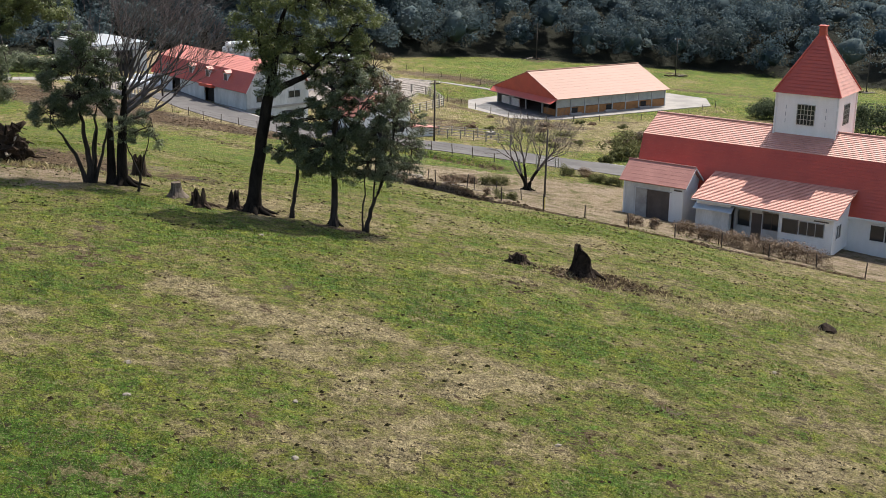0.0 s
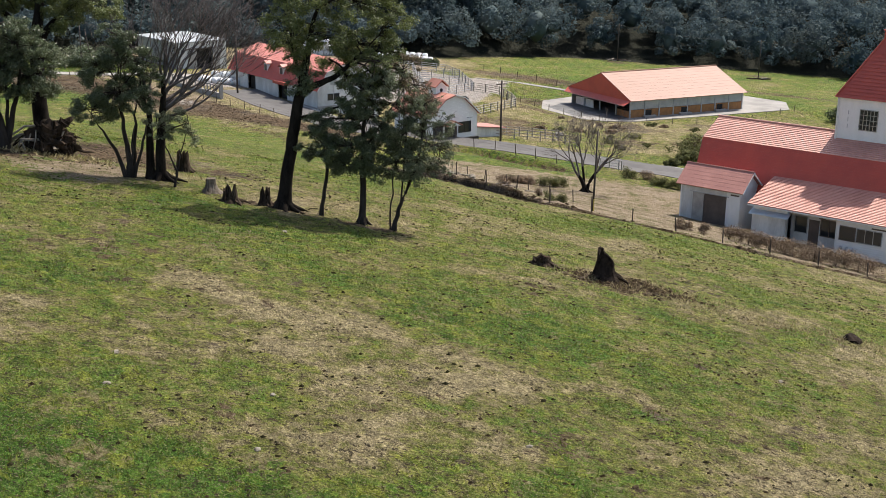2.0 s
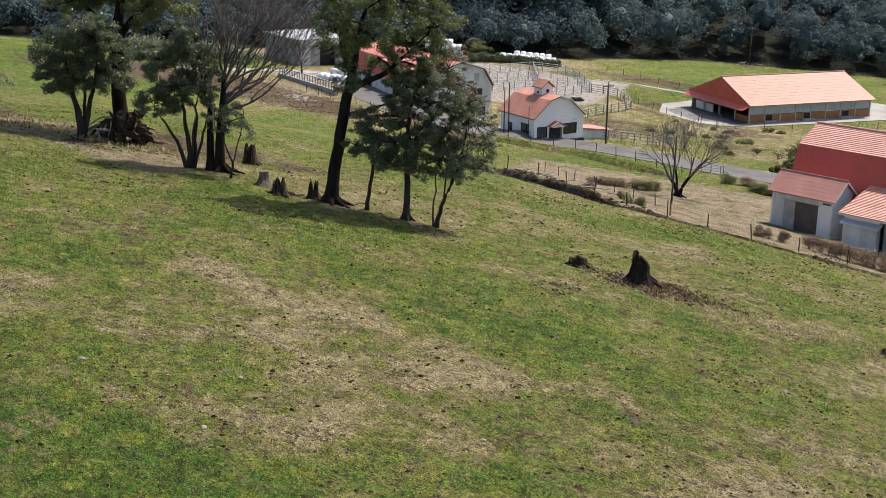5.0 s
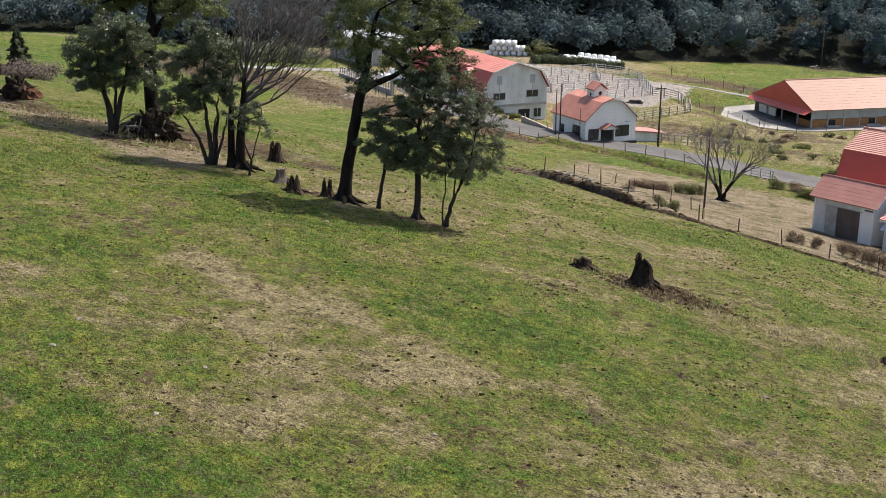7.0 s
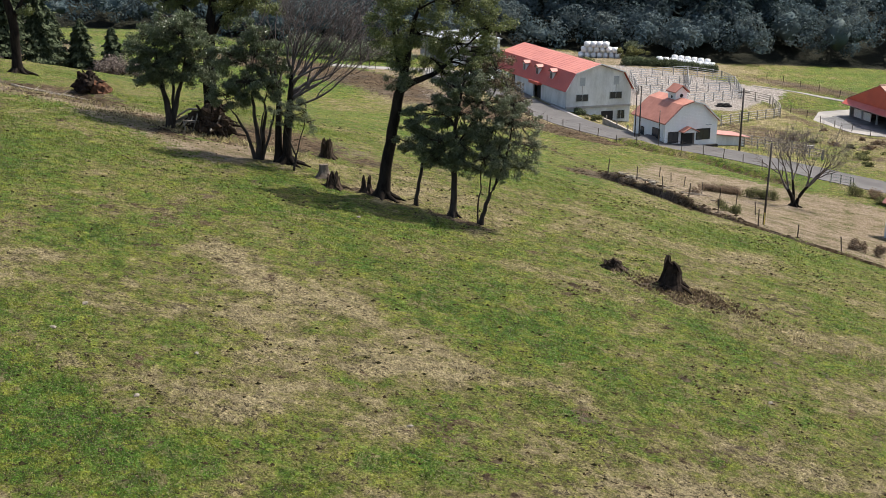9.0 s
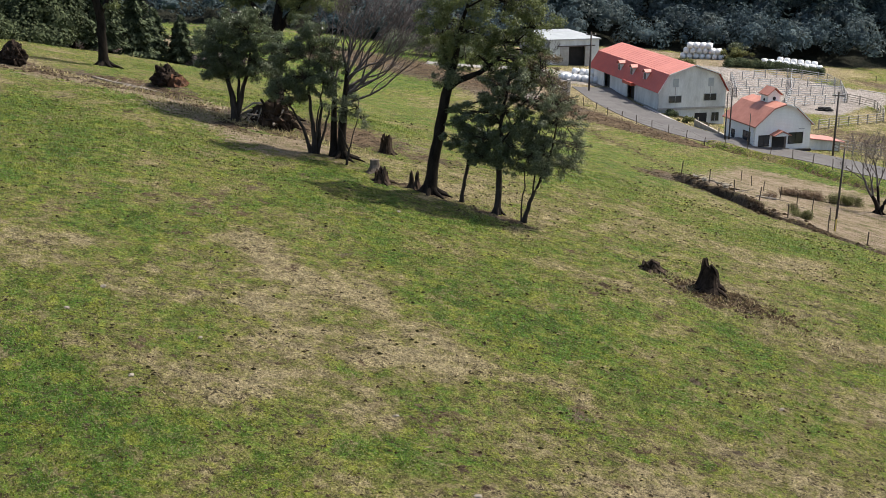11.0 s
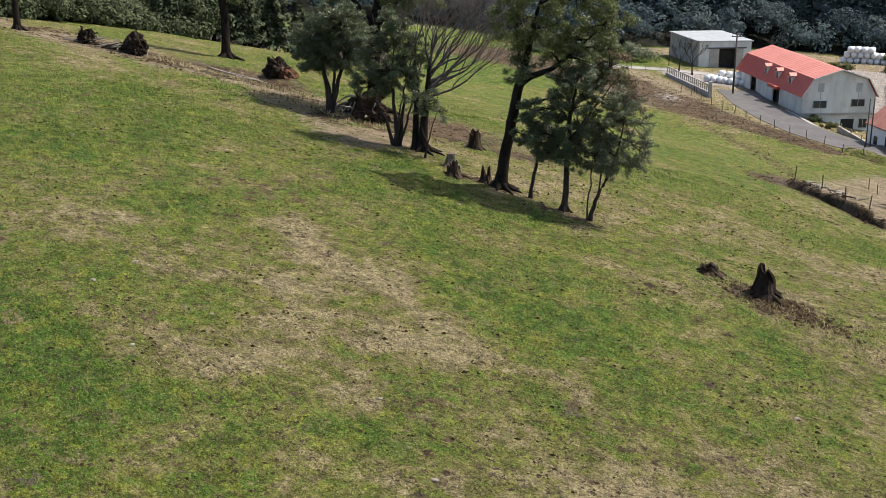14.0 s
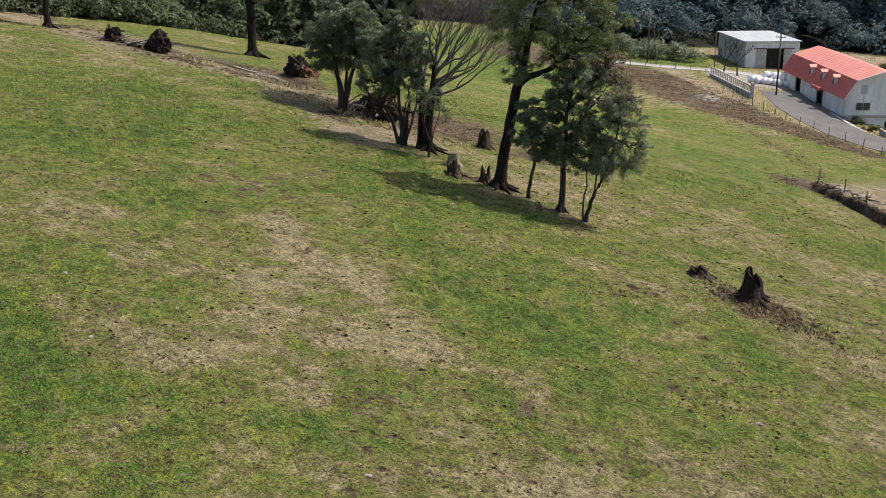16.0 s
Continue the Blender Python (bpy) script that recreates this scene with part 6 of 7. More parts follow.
# ---- stumps, roots and logs ----
def stump(x, y, r, h, label, seed, jag=0.5, lean=(0, 0), material=None, flare=1.8, hollow=True):
    rng = random.Random(seed)
    t = thing("tree_stump", x, y, lie(x, y) - 0.08, rng.uniform(0, 6), label, "stump", "tree stumps")
    n, rows = 18, 7
    tops = [h * (1 - jag * (0.5 + 0.5 * math.sin(k * 1.3 + seed) * math.sin(k * 0.6 + 2 * seed)) * rng.uniform(0.6, 1.2)) for k in range(n)]
    if jag < 0:
        tops = [h * (0.35 + 0.65 * abs(math.cos(math.pi * k / n - 0.9)) ** -jag * rng.uniform(0.55, 1.1)) for k in range(n)]
    bm = bmesh.new()
    outer, inner = [], []
    for j in range(rows):
        f = j / (rows - 1)
        ro, ri = [], []
        for k in range(n):
            a = 2 * math.pi * k / n
            rr = r * (1 + (flare - 1) * (1 - f) ** 3) * (1 + 0.12 * math.sin(3 * a + seed) + 0.1 * math.sin(5 * a + 2 * seed) * (1 - f) + rng.uniform(-0.05, 0.05))
            z = tops[k] * f
            p = Vector((math.cos(a) * rr + lean[0] * z, math.sin(a) * rr + lean[1] * z, z))
            ro.append(bm.verts.new(p))
            if hollow:
                ri.append(bm.verts.new((math.cos(a) * rr * 0.72 + lean[0] * z, math.sin(a) * rr * 0.72 + lean[1] * z, max(0.25 * h, z - 0.05) if f > 0.3 else 0.25 * h)))
        outer.append(ro)
        inner.append(ri)
    for a, b in zip(outer, outer[1:]):
        for k in range(n):
            bm.faces.new((a[k], a[(k + 1) % n], b[(k + 1) % n], b[k]))
    if hollow:
        for k in range(n):
            bm.faces.new((outer[-1][k], outer[-1][(k + 1) % n], inner[-1][(k + 1) % n], inner[-1][k]))
        for a, b in zip(inner[2:], inner[3:]):
            for k in range(n):
                bm.faces.new((a[(k + 1) % n], a[k], b[k], b[(k + 1) % n]))
        bm.faces.new(inner[2])
    else:
        bm.faces.new(outer[-1])
    part("stump_body", bm, material or M_STUMP, t)
    for k in range(6):
        a = 6.283 * k / 6 + rng.uniform(-0.4, 0.4)
        l = r * rng.uniform(2.0, 3.2)
        part("root", tube([(math.cos(a) * r, math.sin(a) * r, 0.22 * r + 0.1), (math.cos(a) * l * 0.7, math.sin(a) * l * 0.7, 0.1), (math.cos(a) * l, math.sin(a) * l, -0.1)], [r * 0.28, r * 0.18, r * 0.07], 6), material or M_STUMP, t)
    return t


stump(8.0, 66.8, 0.5, 1.95, "tall blackened tree stump rotted to a jagged point", 3, -1.6, (0.06, 0), M_ROOT, 1.7)
stump(4.3, 67.7, 0.5, 0.7, "low mossy rotten stump", 5, 0.5)
stump(-16.0, 71.6, 0.3, 0.95, "sawn grey tree stump with spreading roots", 7, 0.06, hollow=False, material=M_OLD_STUMP, flare=2.5)
stump(-14.3, 69.3, 0.42, 1.25, "splintered rotten tree stump", 9, 0.9)
stump(-12.35, 70.3, 0.3, 1.3, "splintered stump beside the leaning oak", 12, 0.85)
stump(-20.3, 81.5, 0.42, 1.7, "tall splintered grey tree stump", 15, 0.5, (0.05, 0))


def rootwad(x, y, r, label, seed, soil=True, spikes=16, turn=0.0, material=None):
    rng = random.Random(seed)
    t = thing("root_wad", x, y, lie(x, y) - 0.1, turn, label, "uprooted stump", "uprooted stumps")
    bm = bmesh.new()
    bmesh.ops.create_icosphere(bm, subdivisions=4, radius=1)
    for v in bm.verts:
        k = 1 + 0.6 * noise.noise(v.co * 1.7 + Vector((seed, 0, 0))) + 0.4 * noise.noise(v.co * 4.5)
        v.co = Vector((v.co.x * r * 0.7 * k, v.co.y * r * 0.5 * k, max(-0.2, v.co.z * r * 0.68 * k + r * 0.45)))
    part("root_ball", bm, material or M_ROOT, t)
    for k in range(spikes):
        a = rng.uniform(0, 6.283)
        e = rng.uniform(-0.1, 1.2)
        d = Vector((math.cos(a) * math.cos(e), 0.6 * math.sin(a) * math.cos(e), math.sin(e)))
        p = Vector((0, 0, r * 0.4)) + d * r * 0.3
        q = p + d * r * rng.uniform(0.3, 0.75) + Vector((rng.gauss(0, 0.12), rng.gauss(0, 0.1), rng.uniform(-0.35, 0.2))) * r
        w = q + Vector((rng.gauss(0, 0.28), rng.gauss(0, 0.22), rng.gauss(-0.22, 0.22))) * r
        if w.z < 0.05:
            w.z = 0.05
        part("broken_root", tube([p, q, w], [0.075 * r, 0.045 * r, 0.012 * r], 5), M_ROOT if k % 3 else M_STUMP if (soil or spikes < 30) else M_DRIFT, t)
    if soil:
        bm = bmesh.new()
        bmesh.ops.create_icosphere(bm, subdivisions=3, radius=1)
        for v in bm.verts:
            k = 1 + 0.35 * noise.noise(v.co * 2.2 + Vector((0, seed, 0))) + 0.2 * noise.noise(v.co * 6)
            v.co = Vector((v.co.x * r * 0.7 * k + r * 0.65, v.co.y * r * 0.6 * k + 0.1, max(-0.3, v.co.z * r * 0.75 * k * (1 - 0.45 * v.co.x))))
        part("soil_clump", bm, M_SOIL, t, "clinging red-brown soil")
    return t


rootwad(-54.3, 78.6, 1.6, "dark uprooted stump on the bank", 4, False, 26)
rootwad(-44.6, 86.4, 1.45, "uprooted stump with bright red soil", 8, True, 14, radians(30))
rootwad(-28.4, 78.6, 1.9, "tangled uprooted root plate below the old oak", 13, False, 44, radians(15), M_STUMP)
t = thing("root_spread", -29.6, 78.4, lie(-29.6, 78.4), radians(15), "pale washed-out roots splayed below the old oak", "roots", "uprooted stumps")
rng_r = random.Random(77)
for k in range(15):
    a = math.pi * (0.92 + 0.9 * k / 14) + rng_r.uniform(-0.1, 0.1)
    reach = rng_r.uniform(1.0, 2.3)
    d = Vector((math.cos(a) * 1.15, math.sin(a) * 0.7, 0))
    top = Vector((0.5 + 0.4 * math.cos(a), 0.35, rng_r.uniform(0.9, 1.6)))
    pts = [top, top + d * reach * 0.35 + Vector((0, 0, 0.05)), top + d * reach * 0.75 + Vector((rng_r.gauss(0, 0.12), 0, -0.45)), Vector((top.x, top.y, 0)) + d * reach + Vector((rng_r.gauss(0, 0.2), 0, -0.12 + 0.1 * rng_r.random()))]
    part("root", tube(pts, [0.1, 0.075, 0.05, 0.025], 6), M_DRIFT if k % 3 else M_STUMP, t, smooth_shade=True)
part("root_crown", tube([(0.2, 0.4, 0.2), (0.6, 0.4, 1.0), (1.3, 0.5, 1.5), (2.2, 0.5, 1.7), (2.7, 0.5, 2.1)], [0.55, 0.5, 0.36, 0.3, 0.12], 9), M_STUMP, t, "twisted grey root crown", True)
rootwad(-60.2, 78.3, 1.2, "broken stump among fallen branches", 18, False, 16)


def log(x, y, length, r, turn, label, material, tilt=0.0, seed=1, group="fallen wood"):
    rng = random.Random(seed)
    c, s = math.cos(turn), math.sin(turn)
    pts = []
    for k in range(6):
        d = length * (k / 5 - 0.5)
        px, py = x + c * d, y + s * d
        pts.append(Vector((px - x, py - y, lie(px, py) + r * 0.7 + tilt * (k / 5) + rng.uniform(-0.03, 0.03) - lie(x, y))))
    t = thing("log", x, y, lie(x, y), 0, label, "log", group)
    part("log_body", tube(pts, [r * (1 - 0.5 * k / 5) for k in range(6)], 8), material, t, smooth_shade=True)
    if length > 2:
        part("side_branch", tube([pts[2], pts[2] + Vector((0.3 * c - 0.5 * s, 0.3 * s + 0.5 * c, 0.35))], [r * 0.4, r * 0.15], 5), material, t)


for i in range(24):
    log(-58.2 + rng_b.uniform(-3.0, 2.6), 78.4 + rng_b.uniform(-0.7, 0.8), rng_b.uniform(1.2, 3.2), rng_b.uniform(0.05, 0.14), rng_b.uniform(-0.6, 0.9), "bleached broken branch on the bank", M_DRIFT if i % 3 else M_STUMP, rng_b.uniform(0.1, 1.1), i)
log(-47.2, 83.6, 5.0, 0.12, 0.25, "long pale log lying in the hollow", M_DRIFT, 0.0, 30)
log(-44.0, 82.6, 4.6, 0.11, -0.12, "long pale log lying by the hollow", M_DRIFT, 0.0, 31)
for i in range(16):
    log(-2.6 + rng_b.uniform(-1.9, 1.6), 114.0 + rng_b.uniform(-1.5, 2.0), rng_b.uniform(0.8, 2.6), rng_b.uniform(0.06, 0.17), rng_b.uniform(-1.2, 1.2), "weathered branch in the brush pile by the fence", (M_DRIFT, M_STUMP, M_STONE)[i % 3], rng_b.uniform(0, 0.5), 50 + i, "brush pile")
for i in range(9):
    log(2.0 + rng_b.uniform(-3.0, 4.0), 116.6 + rng_b.uniform(-1.2, 1.5), rng_b.uniform(1.0, 2.4), rng_b.uniform(0.04, 0.08), rng_b.uniform(-0.5, 0.5), "thin dead branch on the dry grass", M_DRIFT, rng_b.uniform(0, 0.5), 80 + i, "brush pile")


def stone(x, y, r, label, seed, flat=0.4, material=None, group="stones"):
    rng = random.Random(seed)
    bm = bmesh.new()
    bmesh.ops.create_icosphere(bm, subdivisions=2, radius=1)
    for v in bm.verts:
        k = 1 + 0.35 * noise.noise(v.co * 1.8 + Vector((seed * 3.1, 0, 0)))
        v.co = Vector((v.co.x * r * k, v.co.y * r * 0.8 * k, v.co.z * r * flat * k))
    ob = part("stone", bm, material or M_STONE, None)
    ob.location, ob.rotation_euler = (x, y, lie(x, y) + r * flat * 0.35), (0, 0, rng.uniform(0, 6))
    return tagged(ob, label, "stone", group)


for i, (x, y, r) in enumerate(((-11.8, 39.5, 0.17), (-11.2, 36.6, 0.15), (-5.6, 33.6, 0.14), (14.7, 51.8, 0.14), (7.6, 34.8, 0.15), (2.9, 38.0, 0.14), (-10.0, 63.4, 0.16), (-29.5, 51.0, 0.17), (-22.5, 70.2, 0.14), (-6.0, 38.3, 0.12))):
    stone(x, y, r, "small pale stone half sunk in the grass", 400 + i)
stone(21.3, 63.3, 0.6, "dark rotten log end in the dry grass", 430, 0.5, M_ROOT)
for i in range(7):
    stone(-1.6 + rng_b.uniform(-1.2, 1.2), 112.6 + rng_b.uniform(-1, 1), rng_b.uniform(0.2, 0.45), "pale grey rock in the brush pile", 440 + i, 0.7, None, "brush pile")


# ---- fences ----
def along(pts, spacing):
    out, carry = [], 0.0
    for (ax, ay), (bx, by) in zip(pts, pts[1:]):
        length = math.hypot(bx - ax, by - ay)
        d = carry
        while d < length:
            out.append((ax + (bx - ax) * d / length, ay + (by - ay) * d / length))
            d += spacing
        carry = d - length
    return out


def wire_fence(pts, spacing, h, r, label, seed, wires=(0.45, 0.8, 1.1), lean=0.06, name="wire_fence"):
    rng = random.Random(seed)
    spots = along(pts, spacing)
    x0, y0 = spots[0]
    t = thing(name, x0, y0, lie(x0, y0), 0, label, "fence", "pasture fences")
    tops = []
    for x, y in spots:
        z = lie(x, y) - lie(x0, y0)
        lx, ly = rng.gauss(0, lean), rng.gauss(0, lean)
        hh = h * rng.uniform(0.88, 1.1)
        base = Vector((x - x0, y - y0, z - 0.3))
        part("post", tube([base, base + Vector((lx * hh, ly * hh, hh + 0.3))], [r, r * 0.9], 6), M_POST, t)
        tops.append((base + Vector((0, 0, 0.3)), Vector((lx, ly, 1))))
    for w in wires:
        part("wire", tube([b + d * w for b, d in tops], 0.006, 3), M_POST, t)


wire_fence([(x, y + 1.3) for x, y in DITCH[1:]], 3.9, 1.3, 0.055, "leaning rusty posts and wire along the pasture edge", 1)
wire_fence([(-46, 183.5), (-38, 177.0), (-30, 170.5), (-21, 164.6), (-12, 159.6), (-5, 157.6), (-1.2, 156.0), (5, 151.6), (8.4, 148.4), (14, 146.6)], 3.3, 1.25, 0.055, "thin dark posts and wire beside the road", 2)
wire_fence([(-3.5, 134.0), (0.5, 126.0), (4.0, 121.0), (7.4, 114.5), (10.0, 110.5)], 4.2, 1.2, 0.05, "old posts round the yard", 3, (0.9,))
wire_fence([(3, 214), (8, 221), (14, 212), (22, 203), (34, 203), (46, 212), (58, 224)], 4.5, 1.2, 0.06, "thin posts round the barn's pasture", 4, (0.9,))
wire_fence([(-44.5, 185.5), (-43.5, 184.0)], 1.4, 1.2, 0.05, "short fence at the wall end", 9, (0.9,))
wire_fence([(-58.0, 202.8), (-63.5, 199.6), (-70, 196), (-80, 190)], 2.6, 1.1, 0.05, "thin posts between the lane and the manure yard", 8, (0.5, 0.9))
wire_fence([(17, 238), (8, 245), (-4, 257)], 5.0, 1.2, 0.07, "posts beside the far track", 5, (0.9,))


def rail_fence(pts, spacing, h, rails, label, material, r=0.05, name="rail_fence"):
    spots = along(pts, spacing) + [pts[-1]]
    x0, y0 = spots[0]
    z0 = lie(x0, y0)
    t = thing(name, x0, y0, z0, 0, label, "fence", "corral fences")
    base = [Vector((x - x0, y - y0, lie(x, y) - z0)) for x, y in spots]
    for b in base:
        part("post", tube([b - Vector((0, 0, 0.3)), b + Vector((0, 0, h + 0.1))], r * 1.25, 6), material, t)
    for k in range(rails):
        part("rail", tube([b + Vector((0, 0, h * (k + 1) / rails)) for b in base], r * 0.7, 5), material, t)


STEEL_PENS = [
    [(-24.4, 226.0), (-15.6, 239.5), (-9.2, 241.0)],
    [(-21.8, 217.0), (-14.0, 229.0), (-6.2, 236.5)],
    [(-19.5, 207.9), (-12.2, 218.9), (-4.7, 229.5)],
    [(-10.9, 204.5), (-6.6, 214.0), (-3.0, 221.5)],
    [(-9.2, 241.0), (-6.2, 236.5), (-4.7, 229.5), (-3.0, 221.5)],
    [(-15.6, 239.5), (-14.0, 229.0), (-12.2, 218.9), (-10.9, 204.5)],
    [(-24.4, 226.0), (-21.8, 217.0), (-19.5, 207.9)],
]
for line in STEEL_PENS:
    rail_fence(line, 3.0, 1.55, 4, "galvanised pipe rails of the cattle pens", M_STEEL, 0.075)
rail_fence([(-3.0, 188.8), (1.5, 199.1), (4.6, 206.1), (4.2, 211.5), (1.7, 220.7), (-3.0, 221.5)], 2.8, 1.5, 4, "greyed wooden rails of the loading pen", M_RAIL, 0.09)
rail_fence([(0.3, 172.6), (4.0, 171.8), (8.5, 170.8), (13.0, 168.4)], 1.9, 1.3, 3, "weathered wooden rails beside the road", M_RAIL, 0.08)
rail_fence([(1.0, 175.5), (6.0, 175.0), (10.5, 174.0)], 1.9, 1.2, 3, "weathered wooden rails of a small pen", M_RAIL, 0.08)
rail_fence([(14.6, 150.4), (17.2, 149.2)], 1.25, 1.1, 3, "grey pipe rail at the roadside", M_STEEL, 0.05)


def pen_wall():
    t = thing("retaining_wall", -55.2, 199.0, 0, math.atan2(-15.6, 14.0), "low concrete wall topped with pale railings", "wall")
    L = 21.0
    part("wall_base", box(0, L, -0.2, 0.2, 2.6, 4.3), M_CONCRETE, t)
    for k in range(22):
        x = 0.3 + k * (L - 0.6) / 21
        part("baluster", box(x - 0.07, x + 0.07, -0.07, 0.07, 4.3, 5.3), M_CONCRETE, t)
    part("top_rail", box(0.1, L - 0.1, -0.09, 0.09, 5.3, 5.42), M_CONCRETE, t)
    part("end_post", box(L - 0.1, L + 0.35, -0.25, 0.25, 2.6, 5.9), M_GREY_WALL, t)


pen_wall()


def ramp():
    t = thing("loading_ramp", -28.6, 183.0, 0, math.atan2(-18.0, 16.5), "sloping concrete ramp edge below the barn", "ramp")
    part("ramp_edge", prism([(0, 1.9), (24, 0.4), (24, 1.45), (15, 1.95), (7, 2.4), (0, 2.75)], "y", -0.2, 0.2), M_GREY_WALL, t)
    part("ramp_edge", prism([(12, 1.6), (24, 0.8), (24, 1.7), (12, 2.6)], "y", 2.2, 2.5), M_RAIL, t)
    for x in (13, 16, 19, 22):
        part("rail_post", box(x - 0.07, x + 0.07, 2.2, 2.34, 1.2, 3.1 - (x - 13) * 0.07), M_RAIL, t)


ramp()


# ---- poles and lines ----
def pole(x, y, h, r, label, arms=True, base=None, lean=0.0, bracket=False, name="utility_pole"):
    t = thing(name, x, y, lie(x, y) if base is None else base, 0.4, label, "pole", "poles")
    part("shaft", tube([(0, 0, -0.5), (lean * h, 0, h)], [r, r * 0.75], 9), M_POLE, t, smooth_shade=True)
    if arms:
        part("crossarm", box(lean * h - 0.8, lean * h + 0.8, -0.06, 0.06, h - 0.55, h - 0.42), M_POLE, t)
        for k in (-0.7, 0, 0.7):
            part("insulator", tube([(lean * h + k, 0, h - 0.42), (lean * h + k, 0, h - 0.22)], 0.05, 6), M_TRIM, t)
    return t


pole(2.0, 167.2, 8.6, 0.15, "dark wooden pole beside the road")
pole(-11.4, 164.6, 7.4, 0.11, "slim wooden pole by the farm house", False)
pole(-12.1, 165.2, 6.6, 0.09, "slim wooden pole by the farm house", False)
pole(-8.4, 162.8, 4.6, 0.07, "thin dark post by the farm house", False)
pole(10.2, 104.9, 7.2, 0.1, "slim dark pole with a yellow guard at its foot", False, lean=0.02)
part("guard", tube([(0, -0.12, 0.0), (0.0, -0.12, 1.1)], 0.05, 6), grain("yellow_guard", (0.65, 0.5, 0.12), (0.5, 0.38, 0.1), 3, 12), bpy.data.objects["utility_pole.004"], "yellow guard strip")
pole(-40.2, 191.0, 9.6, 0.16, "tall wooden pole beside the barn yard")
for k, (x, y) in enumerate(((30.6, 300.0), (61.0, 280.0), (102.5, 270.0))):
    pole(x, y, 9.0, 0.13, "far wooden pole standing in the field")
    for i in range(9):
        log(x + rng_b.uniform(-2.0, 2.0), y + rng_b.uniform(-1.2, 0.6), rng_b.uniform(1.5, 3.5), 0.14, rng_b.uniform(-0.7, 0.7), "timber heaped at the foot of the pole", M_STUMP if i % 2 else M_DRIFT, rng_b.uniform(0, 0.5), 600 + 10 * k + i, "timber heaps")


pole(-69.3, 202.7, 8.9, 0.12, "tall grey pole beside the lane", False)
pole(-67.6, 203.0, 7.2, 0.09, "slim leaning stay pole beside the lane", False, lean=-0.12)
pole(-58.9, 208.4, 6.4, 0.09, "slim pole in front of the store", False)
for i, (x, y, w, h) in enumerate(((-72, 209, 5.5, 4.2), (-67.5, 211.5, 5.0, 3.6), (-77, 207, 5.0, 4.6), (-83, 205, 5.5, 5.0))):
    bush("lane_bush", x, y, w, h, M_LEAF_GREY, "rounded grey-green bush beside the lane", 340 + i, 4000, 0.17, "lane bushes")


def cable(a, b, sag, label):
    pts = [Vector(a).lerp(Vector(b), k / 14) - Vector((0, 0, sag * 4 * (k / 14) * (1 - k / 14))) for k in range(15)]
    tagged(part("overhead_cable", tube(pts, 0.018, 3), M_POLE, None), label, "cable", "overhead cables")


ends = [(-30.0, 336.0, 8.5), (30.6, 300.0, lie(30.6, 300) + 8.7), (61.0, 280.0, lie(61, 280) + 8.7), (102.5, 270.0, lie(102.5, 270) + 8.7), (170.0, 252.0, 2.0)]
for a, b in zip(ends, ends[1:]):
    cable(a, b, 0.9, "thin overhead cable between the far poles")
for k in range(3):
    cable((-69.2, 202.7 + 0.3 * k, lie(-69.3, 202.7) + 8.6 - 0.25 * k), (-58.9, 208.4 + k * 0.2, lie(-58.9, 208.4) + 6.0 - 0.25 * k), 0.5, "thin pale overhead cable beside the store")


# ---- bales ----
def bale(x, y, z, r, h, turn, seed, flat=False):
    rng = random.Random(seed)
    bm = bmesh.new()
    bmesh.ops.create_cone(bm, segments=16, radius1=r, radius2=r, depth=h, cap_ends=True)
    bmesh.ops.bevel(bm, geom=[e for e in bm.edges if len(e.link_faces) == 2 and abs(e.calc_face_angle()) > 1.0], offset=0.12, segments=2, affect="EDGES")
    for v in bm.verts:
        v.co *= 1 + 0.05 * noise.noise(v.co * 2.5 + Vector((seed, 0, 0)))
    ob = part("wrapped_bale", bm, M_WRAP, None, smooth_shade=True)
    ob.location = (x, y, z)
    ob.rotation_euler = (radians(90) if flat else rng.uniform(-0.05, 0.05), 0, turn)
    return tagged(ob, "round silage bale in white plastic wrap", "bale", "silage bales")


n = 0
for row, (count, dz) in enumerate(((7, 0), (6, 1.15), (4, 2.2))):
    for back in range(2):
        for k in range(count):
            x, y = -39.2 + 0.62 * row + k * 1.2, 249.0 + back * 1.25 + 0.45 * k
            bale(x, y, lie(x, y) + 0.55 + dz, 0.6, 1.15, 0, 700 + n)
            n += 1
for k in range(9):
    x, y = -23.5 + k * 1.28, 253.5 + k * 0.65
    bale(x, y, lie(x, y) + 0.6, 0.66, 1.2, 0.3, 760 + k)
    if 1 < k < 8:
        bale(x + 0.2, y + 1.3, lie(x, y) + 1.1, 0.62, 1.2, 0.3, 780 + k)
for k in range(14):
    x, y = -48.0 + (k % 7) * 0.95 + rng_b.uniform(-0.2, 0.2), 199.5 + (k // 7) * 1.6 + 0.25 * (k % 7) + rng_b.uniform(-0.2, 0.2)
    bale(x, y, lie(x, y) + 0.5 + (0.9 if k in (9, 10, 11, 12) else 0), 0.6, 1.1, rng_b.uniform(0, 3), 800 + k, k % 3 == 0)


